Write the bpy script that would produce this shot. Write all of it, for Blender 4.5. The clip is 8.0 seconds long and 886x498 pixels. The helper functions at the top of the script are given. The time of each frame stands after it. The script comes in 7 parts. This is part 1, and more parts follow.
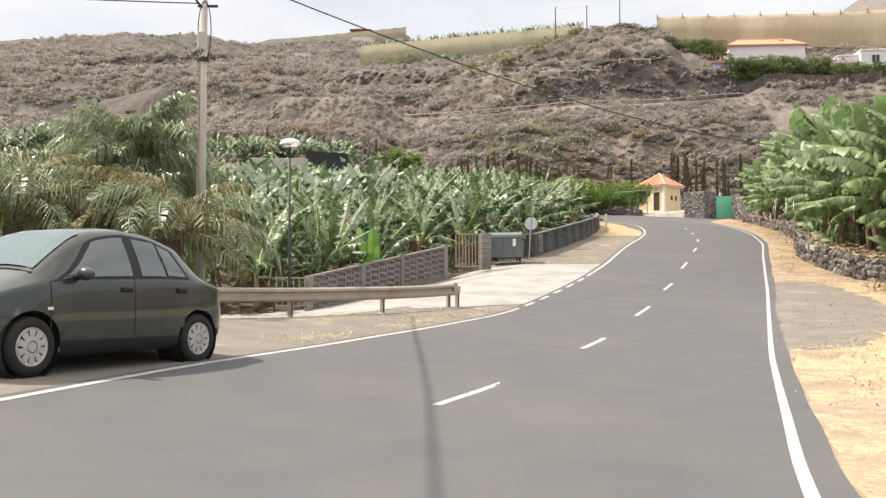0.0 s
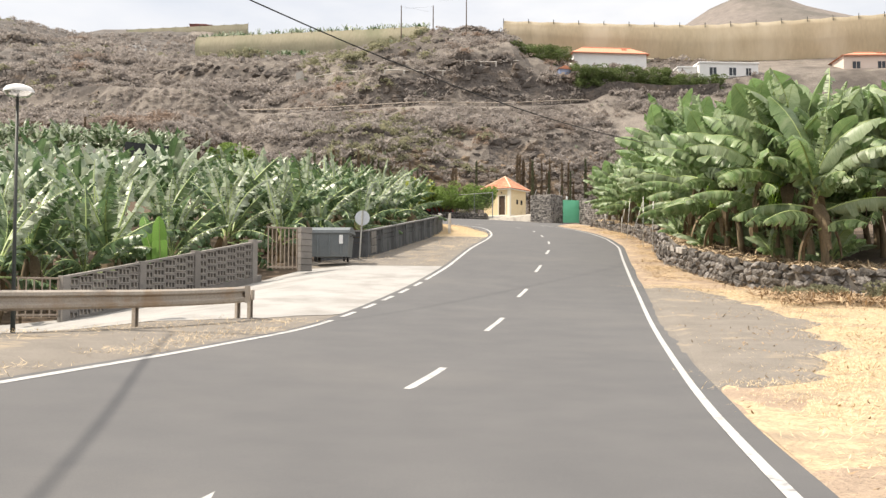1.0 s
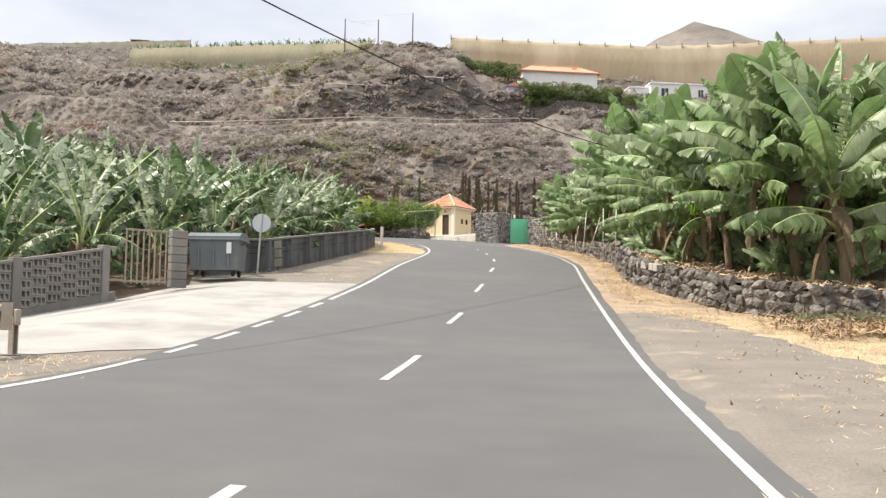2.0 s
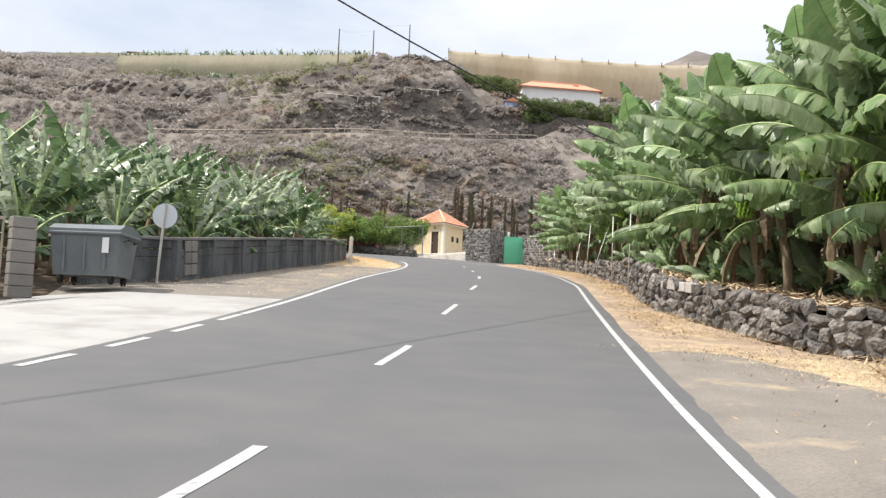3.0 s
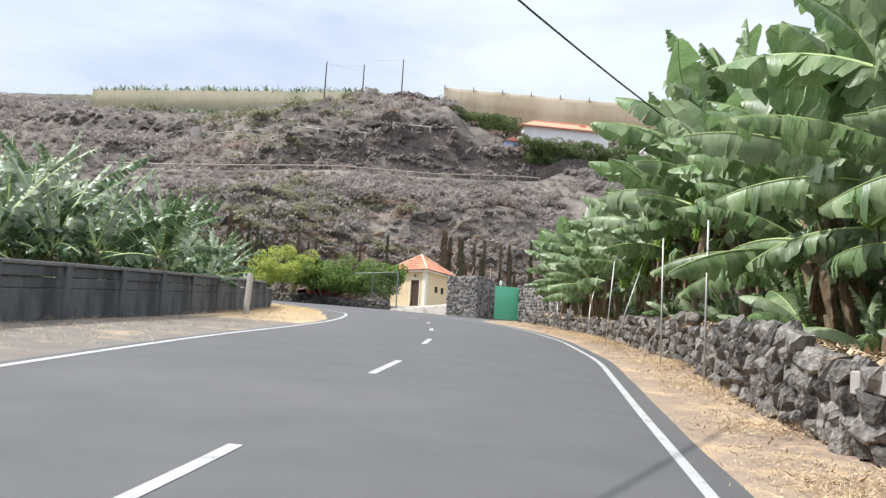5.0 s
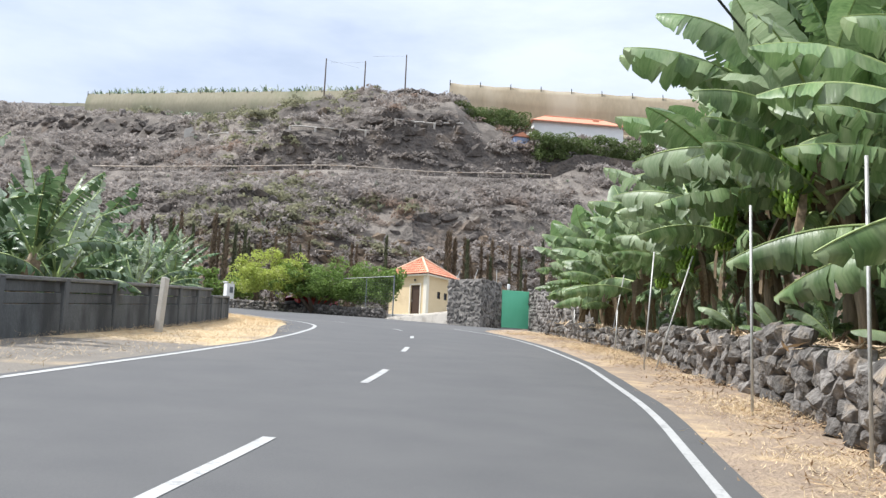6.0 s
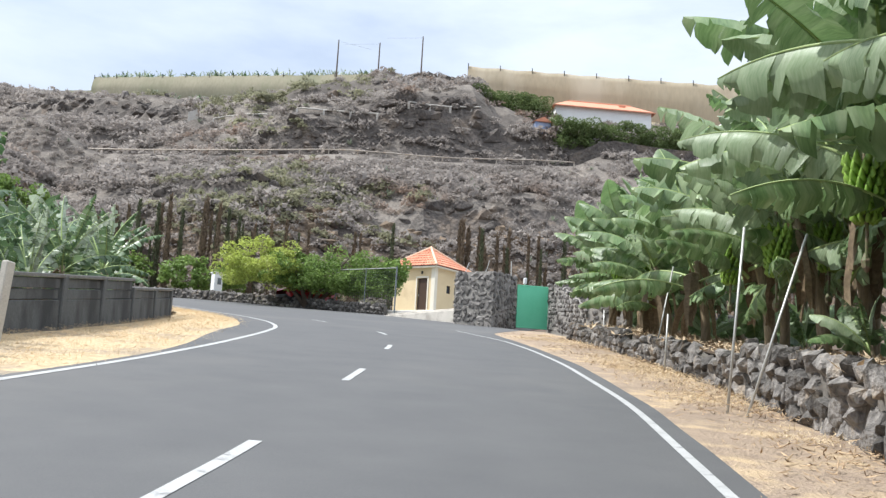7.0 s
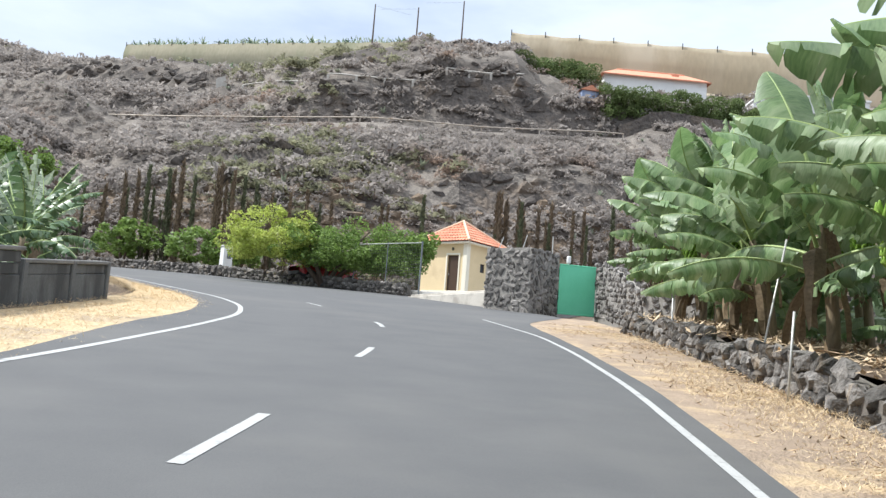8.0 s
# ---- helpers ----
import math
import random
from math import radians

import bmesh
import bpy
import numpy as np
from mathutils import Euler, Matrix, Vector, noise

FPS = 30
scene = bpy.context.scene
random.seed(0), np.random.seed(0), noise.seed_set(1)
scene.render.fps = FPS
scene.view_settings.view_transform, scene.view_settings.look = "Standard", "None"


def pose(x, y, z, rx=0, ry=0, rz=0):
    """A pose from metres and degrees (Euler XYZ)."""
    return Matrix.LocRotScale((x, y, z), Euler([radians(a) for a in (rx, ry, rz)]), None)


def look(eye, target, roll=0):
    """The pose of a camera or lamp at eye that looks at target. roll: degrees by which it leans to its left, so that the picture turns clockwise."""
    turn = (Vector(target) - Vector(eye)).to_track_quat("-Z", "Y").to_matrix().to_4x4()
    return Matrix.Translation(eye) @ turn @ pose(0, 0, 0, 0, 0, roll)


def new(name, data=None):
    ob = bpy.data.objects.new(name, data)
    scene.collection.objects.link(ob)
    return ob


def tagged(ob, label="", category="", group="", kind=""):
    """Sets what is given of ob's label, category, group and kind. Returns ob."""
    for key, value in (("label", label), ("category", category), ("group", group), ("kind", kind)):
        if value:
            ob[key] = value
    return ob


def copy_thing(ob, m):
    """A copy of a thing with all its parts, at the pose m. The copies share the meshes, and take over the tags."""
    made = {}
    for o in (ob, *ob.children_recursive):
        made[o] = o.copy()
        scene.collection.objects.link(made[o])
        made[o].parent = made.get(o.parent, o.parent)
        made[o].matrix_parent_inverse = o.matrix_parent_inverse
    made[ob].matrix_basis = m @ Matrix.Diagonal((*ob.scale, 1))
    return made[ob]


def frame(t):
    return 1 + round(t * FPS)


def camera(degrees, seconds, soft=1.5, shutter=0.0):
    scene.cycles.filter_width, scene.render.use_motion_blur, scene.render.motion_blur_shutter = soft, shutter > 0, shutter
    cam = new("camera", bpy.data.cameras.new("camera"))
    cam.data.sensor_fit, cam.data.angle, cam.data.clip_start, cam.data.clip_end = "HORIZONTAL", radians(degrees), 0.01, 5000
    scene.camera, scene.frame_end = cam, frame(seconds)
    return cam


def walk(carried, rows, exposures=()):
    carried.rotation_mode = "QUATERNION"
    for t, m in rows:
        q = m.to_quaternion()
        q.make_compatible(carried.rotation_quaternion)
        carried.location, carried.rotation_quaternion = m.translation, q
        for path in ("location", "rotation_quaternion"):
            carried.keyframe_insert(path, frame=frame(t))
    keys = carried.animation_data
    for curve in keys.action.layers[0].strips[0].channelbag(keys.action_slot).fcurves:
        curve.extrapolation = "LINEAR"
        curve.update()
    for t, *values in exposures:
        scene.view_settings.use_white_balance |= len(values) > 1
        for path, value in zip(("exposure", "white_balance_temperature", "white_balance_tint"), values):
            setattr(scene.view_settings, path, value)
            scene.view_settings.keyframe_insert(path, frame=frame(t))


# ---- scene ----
cam = camera(49.4, 8.0, soft=1.4)
METRES, EYE, TILT, LEAN, TURN = 55.0, 1.16, 2.6, 0.0, 0.0
ROWS = [
    (0.0, 0.0, 0.0, 0.0, 0.0, 0.0, 0.0),
    (0.5, 0.0071, 0.0535, -0.0024, -5.11, 0.29, -0.4),
    (1.0, 0.0198, 0.1133, -0.0051, -9.2, 0.45, -0.7),
    (1.5, 0.0349, 0.1697, -0.0076, -11.6, 1.03, -0.97),
    (2.0, 0.0548, 0.2333, -0.0098, -12.33, 2.01, -1.28),
    (3.5, 0.1173, 0.4182, -0.0097, -12.67, 4.23, -3.55),
    (4.0, 0.1397, 0.4829, -0.007, -12.81, 5.32, -3.99),
    (4.5, 0.1599, 0.5415, -0.0033, -12.74, 6.18, -4.01),
    (6.0, 0.2202, 0.7222, 0.0112, -11.65, 7.0, -2.94),
    (6.5, 0.2382, 0.7796, 0.0163, -11.1, 6.7, -3.19),
    (7.0, 0.2564, 0.8406, 0.0218, -10.48, 6.56, -3.65),
    (7.5, 0.272, 0.8962, 0.0265, -9.44, 5.81, -4.03),
    (8.0, 0.2865, 0.9548, 0.031, -8.03, 5.1, -4.69),
]
walk(cam, [(t, pose(0, 0, EYE, TILT, LEAN, TURN) @ pose(METRES * x, METRES * y, METRES * z, 90 + pitch, roll, yaw)) for t, x, y, z, yaw, pitch, roll in ROWS],
     [(0.0, 0.68, 7050, 13), (1.0, 0.70, 7050, 13), (2.0, 0.68, 6800, 12), (4.0, 0.61, 6250, 12), (6.0, 0.59, 6000, 11), (8.0, 0.63, 5950, 9)])

# ---------- world, sun ----------
SUN = Vector((-0.69, 0.14, 1.0)).normalized()
elev, azim = math.asin(SUN.z), math.atan2(SUN.x, SUN.y)
world = bpy.data.worlds.new("world")
scene.world = world
world.use_nodes = True
wn, wl = world.node_tree.nodes, world.node_tree.links
wn.clear()
w_out, w_bg = wn.new("ShaderNodeOutputWorld"), wn.new("ShaderNodeBackground")
w_sky, w_mix = wn.new("ShaderNodeTexSky"), wn.new("ShaderNodeMixRGB")
w_sky.sky_type, w_sky.sun_disc = "NISHITA", False
w_sky.sun_elevation, w_sky.sun_rotation = elev, azim
w_sky.dust_density, w_sky.air_density = 2.5, 1.0
w_tc, w_map = wn.new("ShaderNodeTexCoord"), wn.new("ShaderNodeMapping")
w_map.inputs["Scale"].default_value = (1.0, 1.0, 3.2)
w_noise, w_ramp = wn.new("ShaderNodeTexNoise"), wn.new("ShaderNodeValToRGB")
w_noise.inputs["Scale"].default_value, w_noise.inputs["Detail"].default_value = 2.6, 7.0
w_noise.inputs["Roughness"].default_value = 0.55
w_ramp.color_ramp.elements[0].position, w_ramp.color_ramp.elements[0].color = 0.34, (0.55, 0.55, 0.55, 1)
w_ramp.color_ramp.elements[1].position, w_ramp.color_ramp.elements[1].color = 0.6, (1, 1, 1, 1)
w_sep, w_lerp = wn.new("ShaderNodeSeparateXYZ"), wn.new("ShaderNodeMixRGB")
w_lerp.inputs["Color1"].default_value, w_lerp.inputs["Color2"].default_value = (4.8, 5.2, 5.7, 1), (13.6, 13.8, 13.9, 1)
wl.new(w_tc.outputs["Generated"], w_sep.inputs["Vector"])
w_pow = wn.new("ShaderNodeMath")
w_pow.operation = "POWER"
w_pow.inputs[1].default_value = 1.7
w_pow.use_clamp = True
wl.new(w_sep.outputs["Z"], w_pow.inputs[0])
wl.new(w_pow.outputs[0], w_lerp.inputs["Fac"])
wl.new(w_lerp.outputs["Color"], w_mix.inputs["Color2"])
wl.new(w_tc.outputs["Generated"], w_map.inputs["Vector"])
wl.new(w_map.outputs["Vector"], w_noise.inputs["Vector"])
wl.new(w_noise.outputs["Fac"], w_ramp.inputs["Fac"])
wl.new(w_ramp.outputs["Color"], w_mix.inputs["Fac"])
wl.new(w_sky.outputs["Color"], w_mix.inputs["Color1"])
wl.new(w_mix.outputs["Color"], w_bg.inputs["Color"])
w_bg.inputs["Strength"].default_value = 0.102
wl.new(w_bg.outputs["Background"], w_out.inputs["Surface"])
sun = new("sun", bpy.data.lights.new("sun", "SUN"))
sun.data.energy, sun.data.angle, sun.data.color = 3.7, radians(0.6), (1.0, 0.95, 0.86)
sun.matrix_world = look(SUN * 300, (0, 0, 0))

# ---------- materials ----------


def material(name, dark, light, scale=4.0, rough=0.85, bump=0.3, fine=40.0, metal=0.0, third=None, third_scale=0.4,
             third_lo=0.5, third_hi=0.62, vary=0.0, translucent=0.0, spec=0.4, bump_dist=0.02, coat=0.0, stretch=(1, 1, 1)):
    """Two noises of different size for colour, a third for stains, fine relief."""
    m = bpy.data.materials.new(name)
    m.use_nodes = True
    n, l = m.node_tree.nodes, m.node_tree.links
    bsdf, out = n["Principled BSDF"], n["Material Output"]
    tc, mp = n.new("ShaderNodeTexCoord"), n.new("ShaderNodeMapping")
    mp.inputs["Scale"].default_value = stretch
    l.new(tc.outputs["Object"], mp.inputs["Vector"])
    big, small = n.new("ShaderNodeTexNoise"), n.new("ShaderNodeTexNoise")
    big.inputs["Scale"].default_value, big.inputs["Detail"].default_value = scale, 6.0
    small.inputs["Scale"].default_value, small.inputs["Detail"].default_value = fine, 4.0
    for t in (big, small):
        l.new(mp.outputs["Vector"], t.inputs["Vector"])
    mix = n.new("ShaderNodeMixRGB")
    mix.inputs["Color1"].default_value, mix.inputs["Color2"].default_value = (*dark, 1), (*light, 1)
    add = n.new("ShaderNodeMath")
    add.operation = "MULTIPLY_ADD"
    add.inputs[1].default_value, add.inputs[2].default_value = 0.55, 0.0
    l.new(small.outputs["Fac"], add.inputs[0])
    add2 = n.new("ShaderNodeMath")
    add2.operation = "MULTIPLY_ADD"
    add2.inputs[1].default_value = 0.45
    l.new(big.outputs["Fac"], add2.inputs[0])
    l.new(add.outputs[0], add2.inputs[2])
    ramp = n.new("ShaderNodeMapRange")
    ramp.inputs["From Min"].default_value, ramp.inputs["From Max"].default_value = 0.32, 0.68
    l.new(add2.outputs[0], ramp.inputs["Value"])
    l.new(ramp.outputs[0], mix.inputs["Fac"])
    colour = mix.outputs["Color"]
    if third:
        st, rg, mx = n.new("ShaderNodeTexNoise"), n.new("ShaderNodeMapRange"), n.new("ShaderNodeMixRGB")
        st.inputs["Scale"].default_value, st.inputs["Detail"].default_value = third_scale, 7.0
        st.inputs["Roughness"].default_value = 0.62
        l.new(mp.outputs["Vector"], st.inputs["Vector"])
        rg.inputs["From Min"].default_value, rg.inputs["From Max"].default_value = third_lo, third_hi
        l.new(st.outputs["Fac"], rg.inputs["Value"])
        l.new(rg.outputs[0], mx.inputs["Fac"])
        mx.inputs["Color2"].default_value = (*third, 1)
        l.new(colour, mx.inputs["Color1"])
        colour = mx.outputs["Color"]
    if vary:
        info, hsv, rr = n.new("ShaderNodeObjectInfo"), n.new("ShaderNodeHueSaturation"), n.new("ShaderNodeMapRange")
        geo, sm, fr = n.new("ShaderNodeNewGeometry"), n.new("ShaderNodeMath"), n.new("ShaderNodeMath")
        sm.operation, fr.operation = "ADD", "FRACT"
        l.new(info.outputs["Random"], sm.inputs[0])
        l.new(geo.outputs["Random Per Island"], sm.inputs[1])
        l.new(sm.outputs[0], fr.inputs[0])
        rr.inputs["To Min"].default_value, rr.inputs["To Max"].default_value = 1 - vary, 1 + vary
        l.new(fr.outputs[0], rr.inputs["Value"])
        l.new(rr.outputs[0], hsv.inputs["Value"])
        l.new(colour, hsv.inputs["Color"])
        colour = hsv.outputs["Color"]
    l.new(colour, bsdf.inputs["Base Color"])
    bsdf.inputs["Roughness"].default_value, bsdf.inputs["Metallic"].default_value = rough, metal
    bsdf.inputs["Specular IOR Level"].default_value, bsdf.inputs["Coat Weight"].default_value = spec, coat
    if bump:
        bp = n.new("ShaderNodeBump")
        bp.inputs["Strength"].default_value, bp.inputs["Distance"].default_value = bump, bump_dist
        l.new(add2.outputs[0], bp.inputs["Height"])
        l.new(bp.outputs["Normal"], bsdf.inputs["Normal"])
    if translucent:
        tr, ms = n.new("ShaderNodeBsdfTranslucent"), n.new("ShaderNodeMixShader")
        l.new(colour, tr.inputs["Color"])
        ms.inputs["Fac"].default_value = translucent
        l.new(bsdf.outputs[0], ms.inputs[1])
        l.new(tr.outputs[0], ms.inputs[2])
        l.new(ms.outputs[0], out.inputs["Surface"])
    return m


def glass(name, tint, rough=0.03):
    m = bpy.data.materials.new(name)
    m.use_nodes = True
    b = m.node_tree.nodes["Principled BSDF"]
    b.inputs["Base Color"].default_value = (*tint, 1)
    b.inputs["Transmission Weight"].default_value, b.inputs["Roughness"].default_value, b.inputs["IOR"].default_value = 0.8, rough, 1.7
    return m


ASPHALT = material("asphalt", (0.08, 0.08, 0.082), (0.112, 0.111, 0.11), 1.2, 0.8, 0.5, 90.0, third=(0.132, 0.128, 0.122), third_scale=0.16, third_lo=0.5, third_hi=0.75, bump_dist=0.008)
PAINT = material("road_paint", (0.34, 0.34, 0.335), (0.48, 0.48, 0.47), 3.0, 0.75, 0.2, 60.0, third=(0.2, 0.2, 0.2), third_scale=6.0, third_lo=0.55, third_hi=0.7)
CONCRETE = material("apron_concrete", (0.29, 0.284, 0.27), (0.38, 0.372, 0.356), 0.8, 0.9, 0.3, 50.0, third=(0.23, 0.219, 0.204), third_scale=0.7, third_lo=0.46, third_hi=0.7)
STEPSTONE = material("step_concrete", (0.45, 0.42, 0.37), (0.58, 0.54, 0.48), 1.5, 0.9, 0.3, 40.0, third=(0.36, 0.33, 0.29), third_scale=1.2)
DIRT = material("verge_dirt", (0.25, 0.19, 0.143), (0.41, 0.315, 0.228), 3.0, 0.95, 1.0, 30.0, third=(0.5, 0.375, 0.235), third_scale=1.6, third_lo=0.5, third_hi=0.66, bump_dist=0.06)
DIRT_GREY = material("grey_dirt", (0.14, 0.125, 0.107), (0.228, 0.204, 0.175), 1.5, 0.95, 0.7, 35.0, third=(0.36, 0.29, 0.2), third_scale=0.9, third_lo=0.56, third_hi=0.72, bump_dist=0.03)
STRAWBED = material("straw_bed", (0.32, 0.245, 0.15), (0.68, 0.53, 0.33), 6.0, 0.95, 1.0, 22.0, third=(0.3, 0.245, 0.185), third_scale=0.5, third_lo=0.52, third_hi=0.68, bump_dist=0.05)
STRAWMAT = material("straw_mat", (0.26, 0.205, 0.14), (0.58, 0.45, 0.28), 6.0, 0.95, 1.0, 22.0, third=(0.27, 0.215, 0.155), third_scale=0.8, third_lo=0.48, third_hi=0.66, bump_dist=0.05)
STRAW = material("straw", (0.52, 0.4, 0.24), (0.78, 0.62, 0.4), 3.0, 0.85, 0.0, 20.0, vary=0.22)
LITTER = material("leaf_litter", (0.22, 0.145, 0.085), (0.5, 0.37, 0.23), 3.0, 0.85, 0.0, 20.0, vary=0.4)
LITTER_PALE = material("pale_leaf_litter", (0.36, 0.265, 0.165), (0.68, 0.53, 0.36), 3.0, 0.85, 0.0, 20.0, vary=0.35)
SOIL = material("field_soil", (0.07, 0.052, 0.038), (0.16, 0.115, 0.08), 1.2, 0.95, 0.8, 20.0, bump_dist=0.06)
LAVA = material("lava_stone", (0.065, 0.06, 0.056), (0.25, 0.232, 0.213), 5.0, 0.95, 1.0, 13.0, vary=0.5, third=(0.27, 0.22, 0.165), third_scale=2.6, third_lo=0.54, third_hi=0.7, bump_dist=0.12, spec=0.2)
MORTAR = material("mortar", (0.1, 0.09, 0.08), (0.2, 0.18, 0.155), 4.0, 0.95, 0.6, 30.0)
MORTAR_PALE = material("pale_mortar", (0.22, 0.205, 0.185), (0.34, 0.315, 0.285), 4.0, 0.95, 0.6, 30.0)
RUBBLE = material("rubble_stone", (0.075, 0.07, 0.066), (0.27, 0.25, 0.23), 4.0, 0.92, 0.8, 20.0, vary=0.5)
BLOCK = material("concrete_block", (0.16, 0.15, 0.138), (0.27, 0.25, 0.23), 3.0, 0.95, 0.5, 45.0, vary=0.18, third=(0.1, 0.095, 0.09), third_scale=1.2, third_lo=0.58, third_hi=0.72)
BLOCK_PALE = material("pale_block", (0.3, 0.28, 0.255), (0.44, 0.415, 0.385), 3.0, 0.95, 0.5, 45.0, vary=0.12, third=(0.2, 0.185, 0.165), third_scale=1.2, third_lo=0.55, third_hi=0.72)
RENDER = material("grey_render", (0.09, 0.095, 0.1), (0.15, 0.155, 0.16), 1.2, 0.95, 0.4, 40.0, third=(0.055, 0.057, 0.06), third_scale=0.9, third_lo=0.48, third_hi=0.64, stretch=(1, 1, 0.5))
CAPSTONE = material("coping_stone", (0.13, 0.13, 0.128), (0.24, 0.235, 0.228), 2.0, 0.95, 0.5, 30.0, third=(0.085, 0.085, 0.085), third_scale=1.5, third_lo=0.5, third_hi=0.66)
GALV = material("galvanised_steel", (0.32, 0.28, 0.235), (0.46, 0.405, 0.345), 3.0, 0.6, 0.15, 30.0, metal=0.3, third=(0.34, 0.25, 0.17), third_scale=1.2, third_lo=0.52, third_hi=0.68)
PIPE = material("pipe_metal", (0.42, 0.42, 0.4), (0.6, 0.59, 0.56), 3.0, 0.45, 0.1, 30.0, metal=0.4)
POLE = material("pole_concrete", (0.42, 0.39, 0.35), (0.58, 0.55, 0.5), 2.0, 0.85, 0.3, 40.0, third=(0.28, 0.2, 0.14), third_scale=1.0, third_lo=0.55, third_hi=0.7)
DARKMETAL = material("dark_metal", (0.03, 0.035, 0.03), (0.06, 0.065, 0.06), 4.0, 0.5, 0.1, 30.0, metal=0.3)
RUST = material("rusty_bars", (0.22, 0.17, 0.13), (0.42, 0.36, 0.3), 6.0, 0.7, 0.2, 40.0, metal=0.3)
BINMAT = material("bin_plastic", (0.11, 0.128, 0.137), (0.18, 0.2, 0.21), 2.0, 0.5, 0.15, 40.0, third=(0.2, 0.2, 0.19), third_scale=1.5, third_lo=0.58, third_hi=0.75)
WHITE = material("white_paint", (0.72, 0.72, 0.71), (0.84, 0.84, 0.83), 1.2, 0.8, 0.15, 30.0)
SIGNBACK = material("sign_back", (0.56, 0.6, 0.64), (0.72, 0.75, 0.78), 5.0, 0.5, 0.1, 40.0, metal=0.3)
CARPAINT = material("car_paint", (0.036, 0.045, 0.04), (0.05, 0.058, 0.052), 1.5, 0.3, 0.0, 40.0, metal=0.4, coat=0.9, third=(0.085, 0.085, 0.075), third_scale=1.5, third_lo=0.5, third_hi=0.8)
BLACK = material("black_plastic", (0.012, 0.012, 0.013), (0.025, 0.025, 0.026), 6.0, 0.6, 0.1, 60.0)
RUBBER = material("tyre_rubber", (0.014, 0.014, 0.014), (0.03, 0.029, 0.028), 6.0, 0.85, 0.2, 60.0)
SILVER = material("wheel_silver", (0.42, 0.43, 0.43), (0.58, 0.59, 0.59), 6.0, 0.4, 0.05, 60.0, metal=0.6)
CARGLASS = glass("car_glass", (0.1, 0.125, 0.12))
CARGLASS.node_tree.nodes["Principled BSDF"].inputs["IOR"].default_value = 2.1
CARGLASS.node_tree.nodes["Principled BSDF"].inputs["Transmission Weight"].default_value = 0.35
SCREENGLASS = glass("windscreen_glass", (0.13, 0.21, 0.22), 0.06)
SCREENGLASS.node_tree.nodes["Principled BSDF"].inputs["Transmission Weight"].default_value = 0.4
SCREENGLASS.node_tree.nodes["Principled BSDF"].inputs["IOR"].default_value = 1.9
LAMPGLASS = glass("lamp_glass", (0.85, 0.87, 0.88), 0.15)
REDPAINT = material("red_paint", (0.35, 0.02, 0.025), (0.45, 0.03, 0.035), 3.0, 0.3, 0.0, 30.0, coat=0.8)
REDLIGHT = material("tail_light", (0.3, 0.015, 0.012), (0.4, 0.03, 0.02), 6.0, 0.25, 0.0, 50.0)
CREAM = material("cream_wall", (0.66, 0.52, 0.31), (0.78, 0.63, 0.4), 0.8, 0.9, 0.2, 30.0, third=(0.6, 0.46, 0.28), third_scale=0.7, third_lo=0.55, third_hi=0.75)
TRIMCREAM = material("pale_trim", (0.74, 0.68, 0.55), (0.84, 0.78, 0.66), 1.5, 0.85, 0.15, 30.0)
TERRACOTTA = material("roof_tile", (0.56, 0.225, 0.135), (0.76, 0.36, 0.235), 3.0, 0.85, 0.4, 20.0, vary=0.14)
RIDGE = material("ridge_tile", (0.66, 0.42, 0.28), (0.82, 0.6, 0.44), 3.0, 0.85, 0.3, 20.0)
DOORWOOD = material("dark_door", (0.045, 0.025, 0.016), (0.085, 0.05, 0.03), 4.0, 0.5, 0.2, 40.0, stretch=(4, 4, 0.6))
GREENMETAL = material("green_gate_paint", (0.15, 0.6, 0.35), (0.2, 0.68, 0.43), 1.5, 0.45, 0.1, 30.0)
NET = material("shade_net", (0.54, 0.46, 0.33), (0.66, 0.57, 0.42), 0.25, 0.95, 0.2, 3.0, third=(0.74, 0.66, 0.52), third_scale=0.12, third_lo=0.5, third_hi=0.65, translucent=0.45, stretch=(1, 1, 0.25))
NET_OLD = material("old_shade_net", (0.36, 0.33, 0.235), (0.47, 0.43, 0.315), 0.25, 0.95, 0.2, 3.0, third=(0.3, 0.31, 0.2), third_scale=0.15, third_lo=0.5, third_hi=0.68, translucent=0.25, stretch=(1, 1, 0.4))
NETDARK = material("dark_net", (0.02, 0.022, 0.024), (0.045, 0.048, 0.05), 0.5, 0.9, 0.2, 8.0)
HILL = material("hill_ground", (0.115, 0.1, 0.087), (0.28, 0.246, 0.21), 0.6, 0.97, 1.0, 5.0, third=(0.085, 0.073, 0.064), third_scale=0.07, third_lo=0.46, third_hi=0.6, bump_dist=0.25)
HILL_DARK = material("hill_ground_dark", (0.08, 0.073, 0.067), (0.19, 0.172, 0.154), 0.6, 0.97, 1.0, 5.0, third=(0.06, 0.053, 0.048), third_scale=0.07, third_lo=0.46, third_hi=0.6, bump_dist=0.25)
CRAGROCK = material("crag_rock", (0.055, 0.049, 0.046), (0.19, 0.163, 0.142), 0.5, 0.95, 1.0, 2.6, third=(0.2, 0.155, 0.115), third_scale=0.25, third_lo=0.55, third_hi=0.7, bump_dist=0.6)
CLIFF = material("cliff_rock", (0.105, 0.08, 0.06), (0.31, 0.23, 0.155), 0.3, 0.95, 1.0, 3.0, third=(0.08, 0.066, 0.057), third_scale=0.3, third_lo=0.46, third_hi=0.58, bump_dist=0.4)
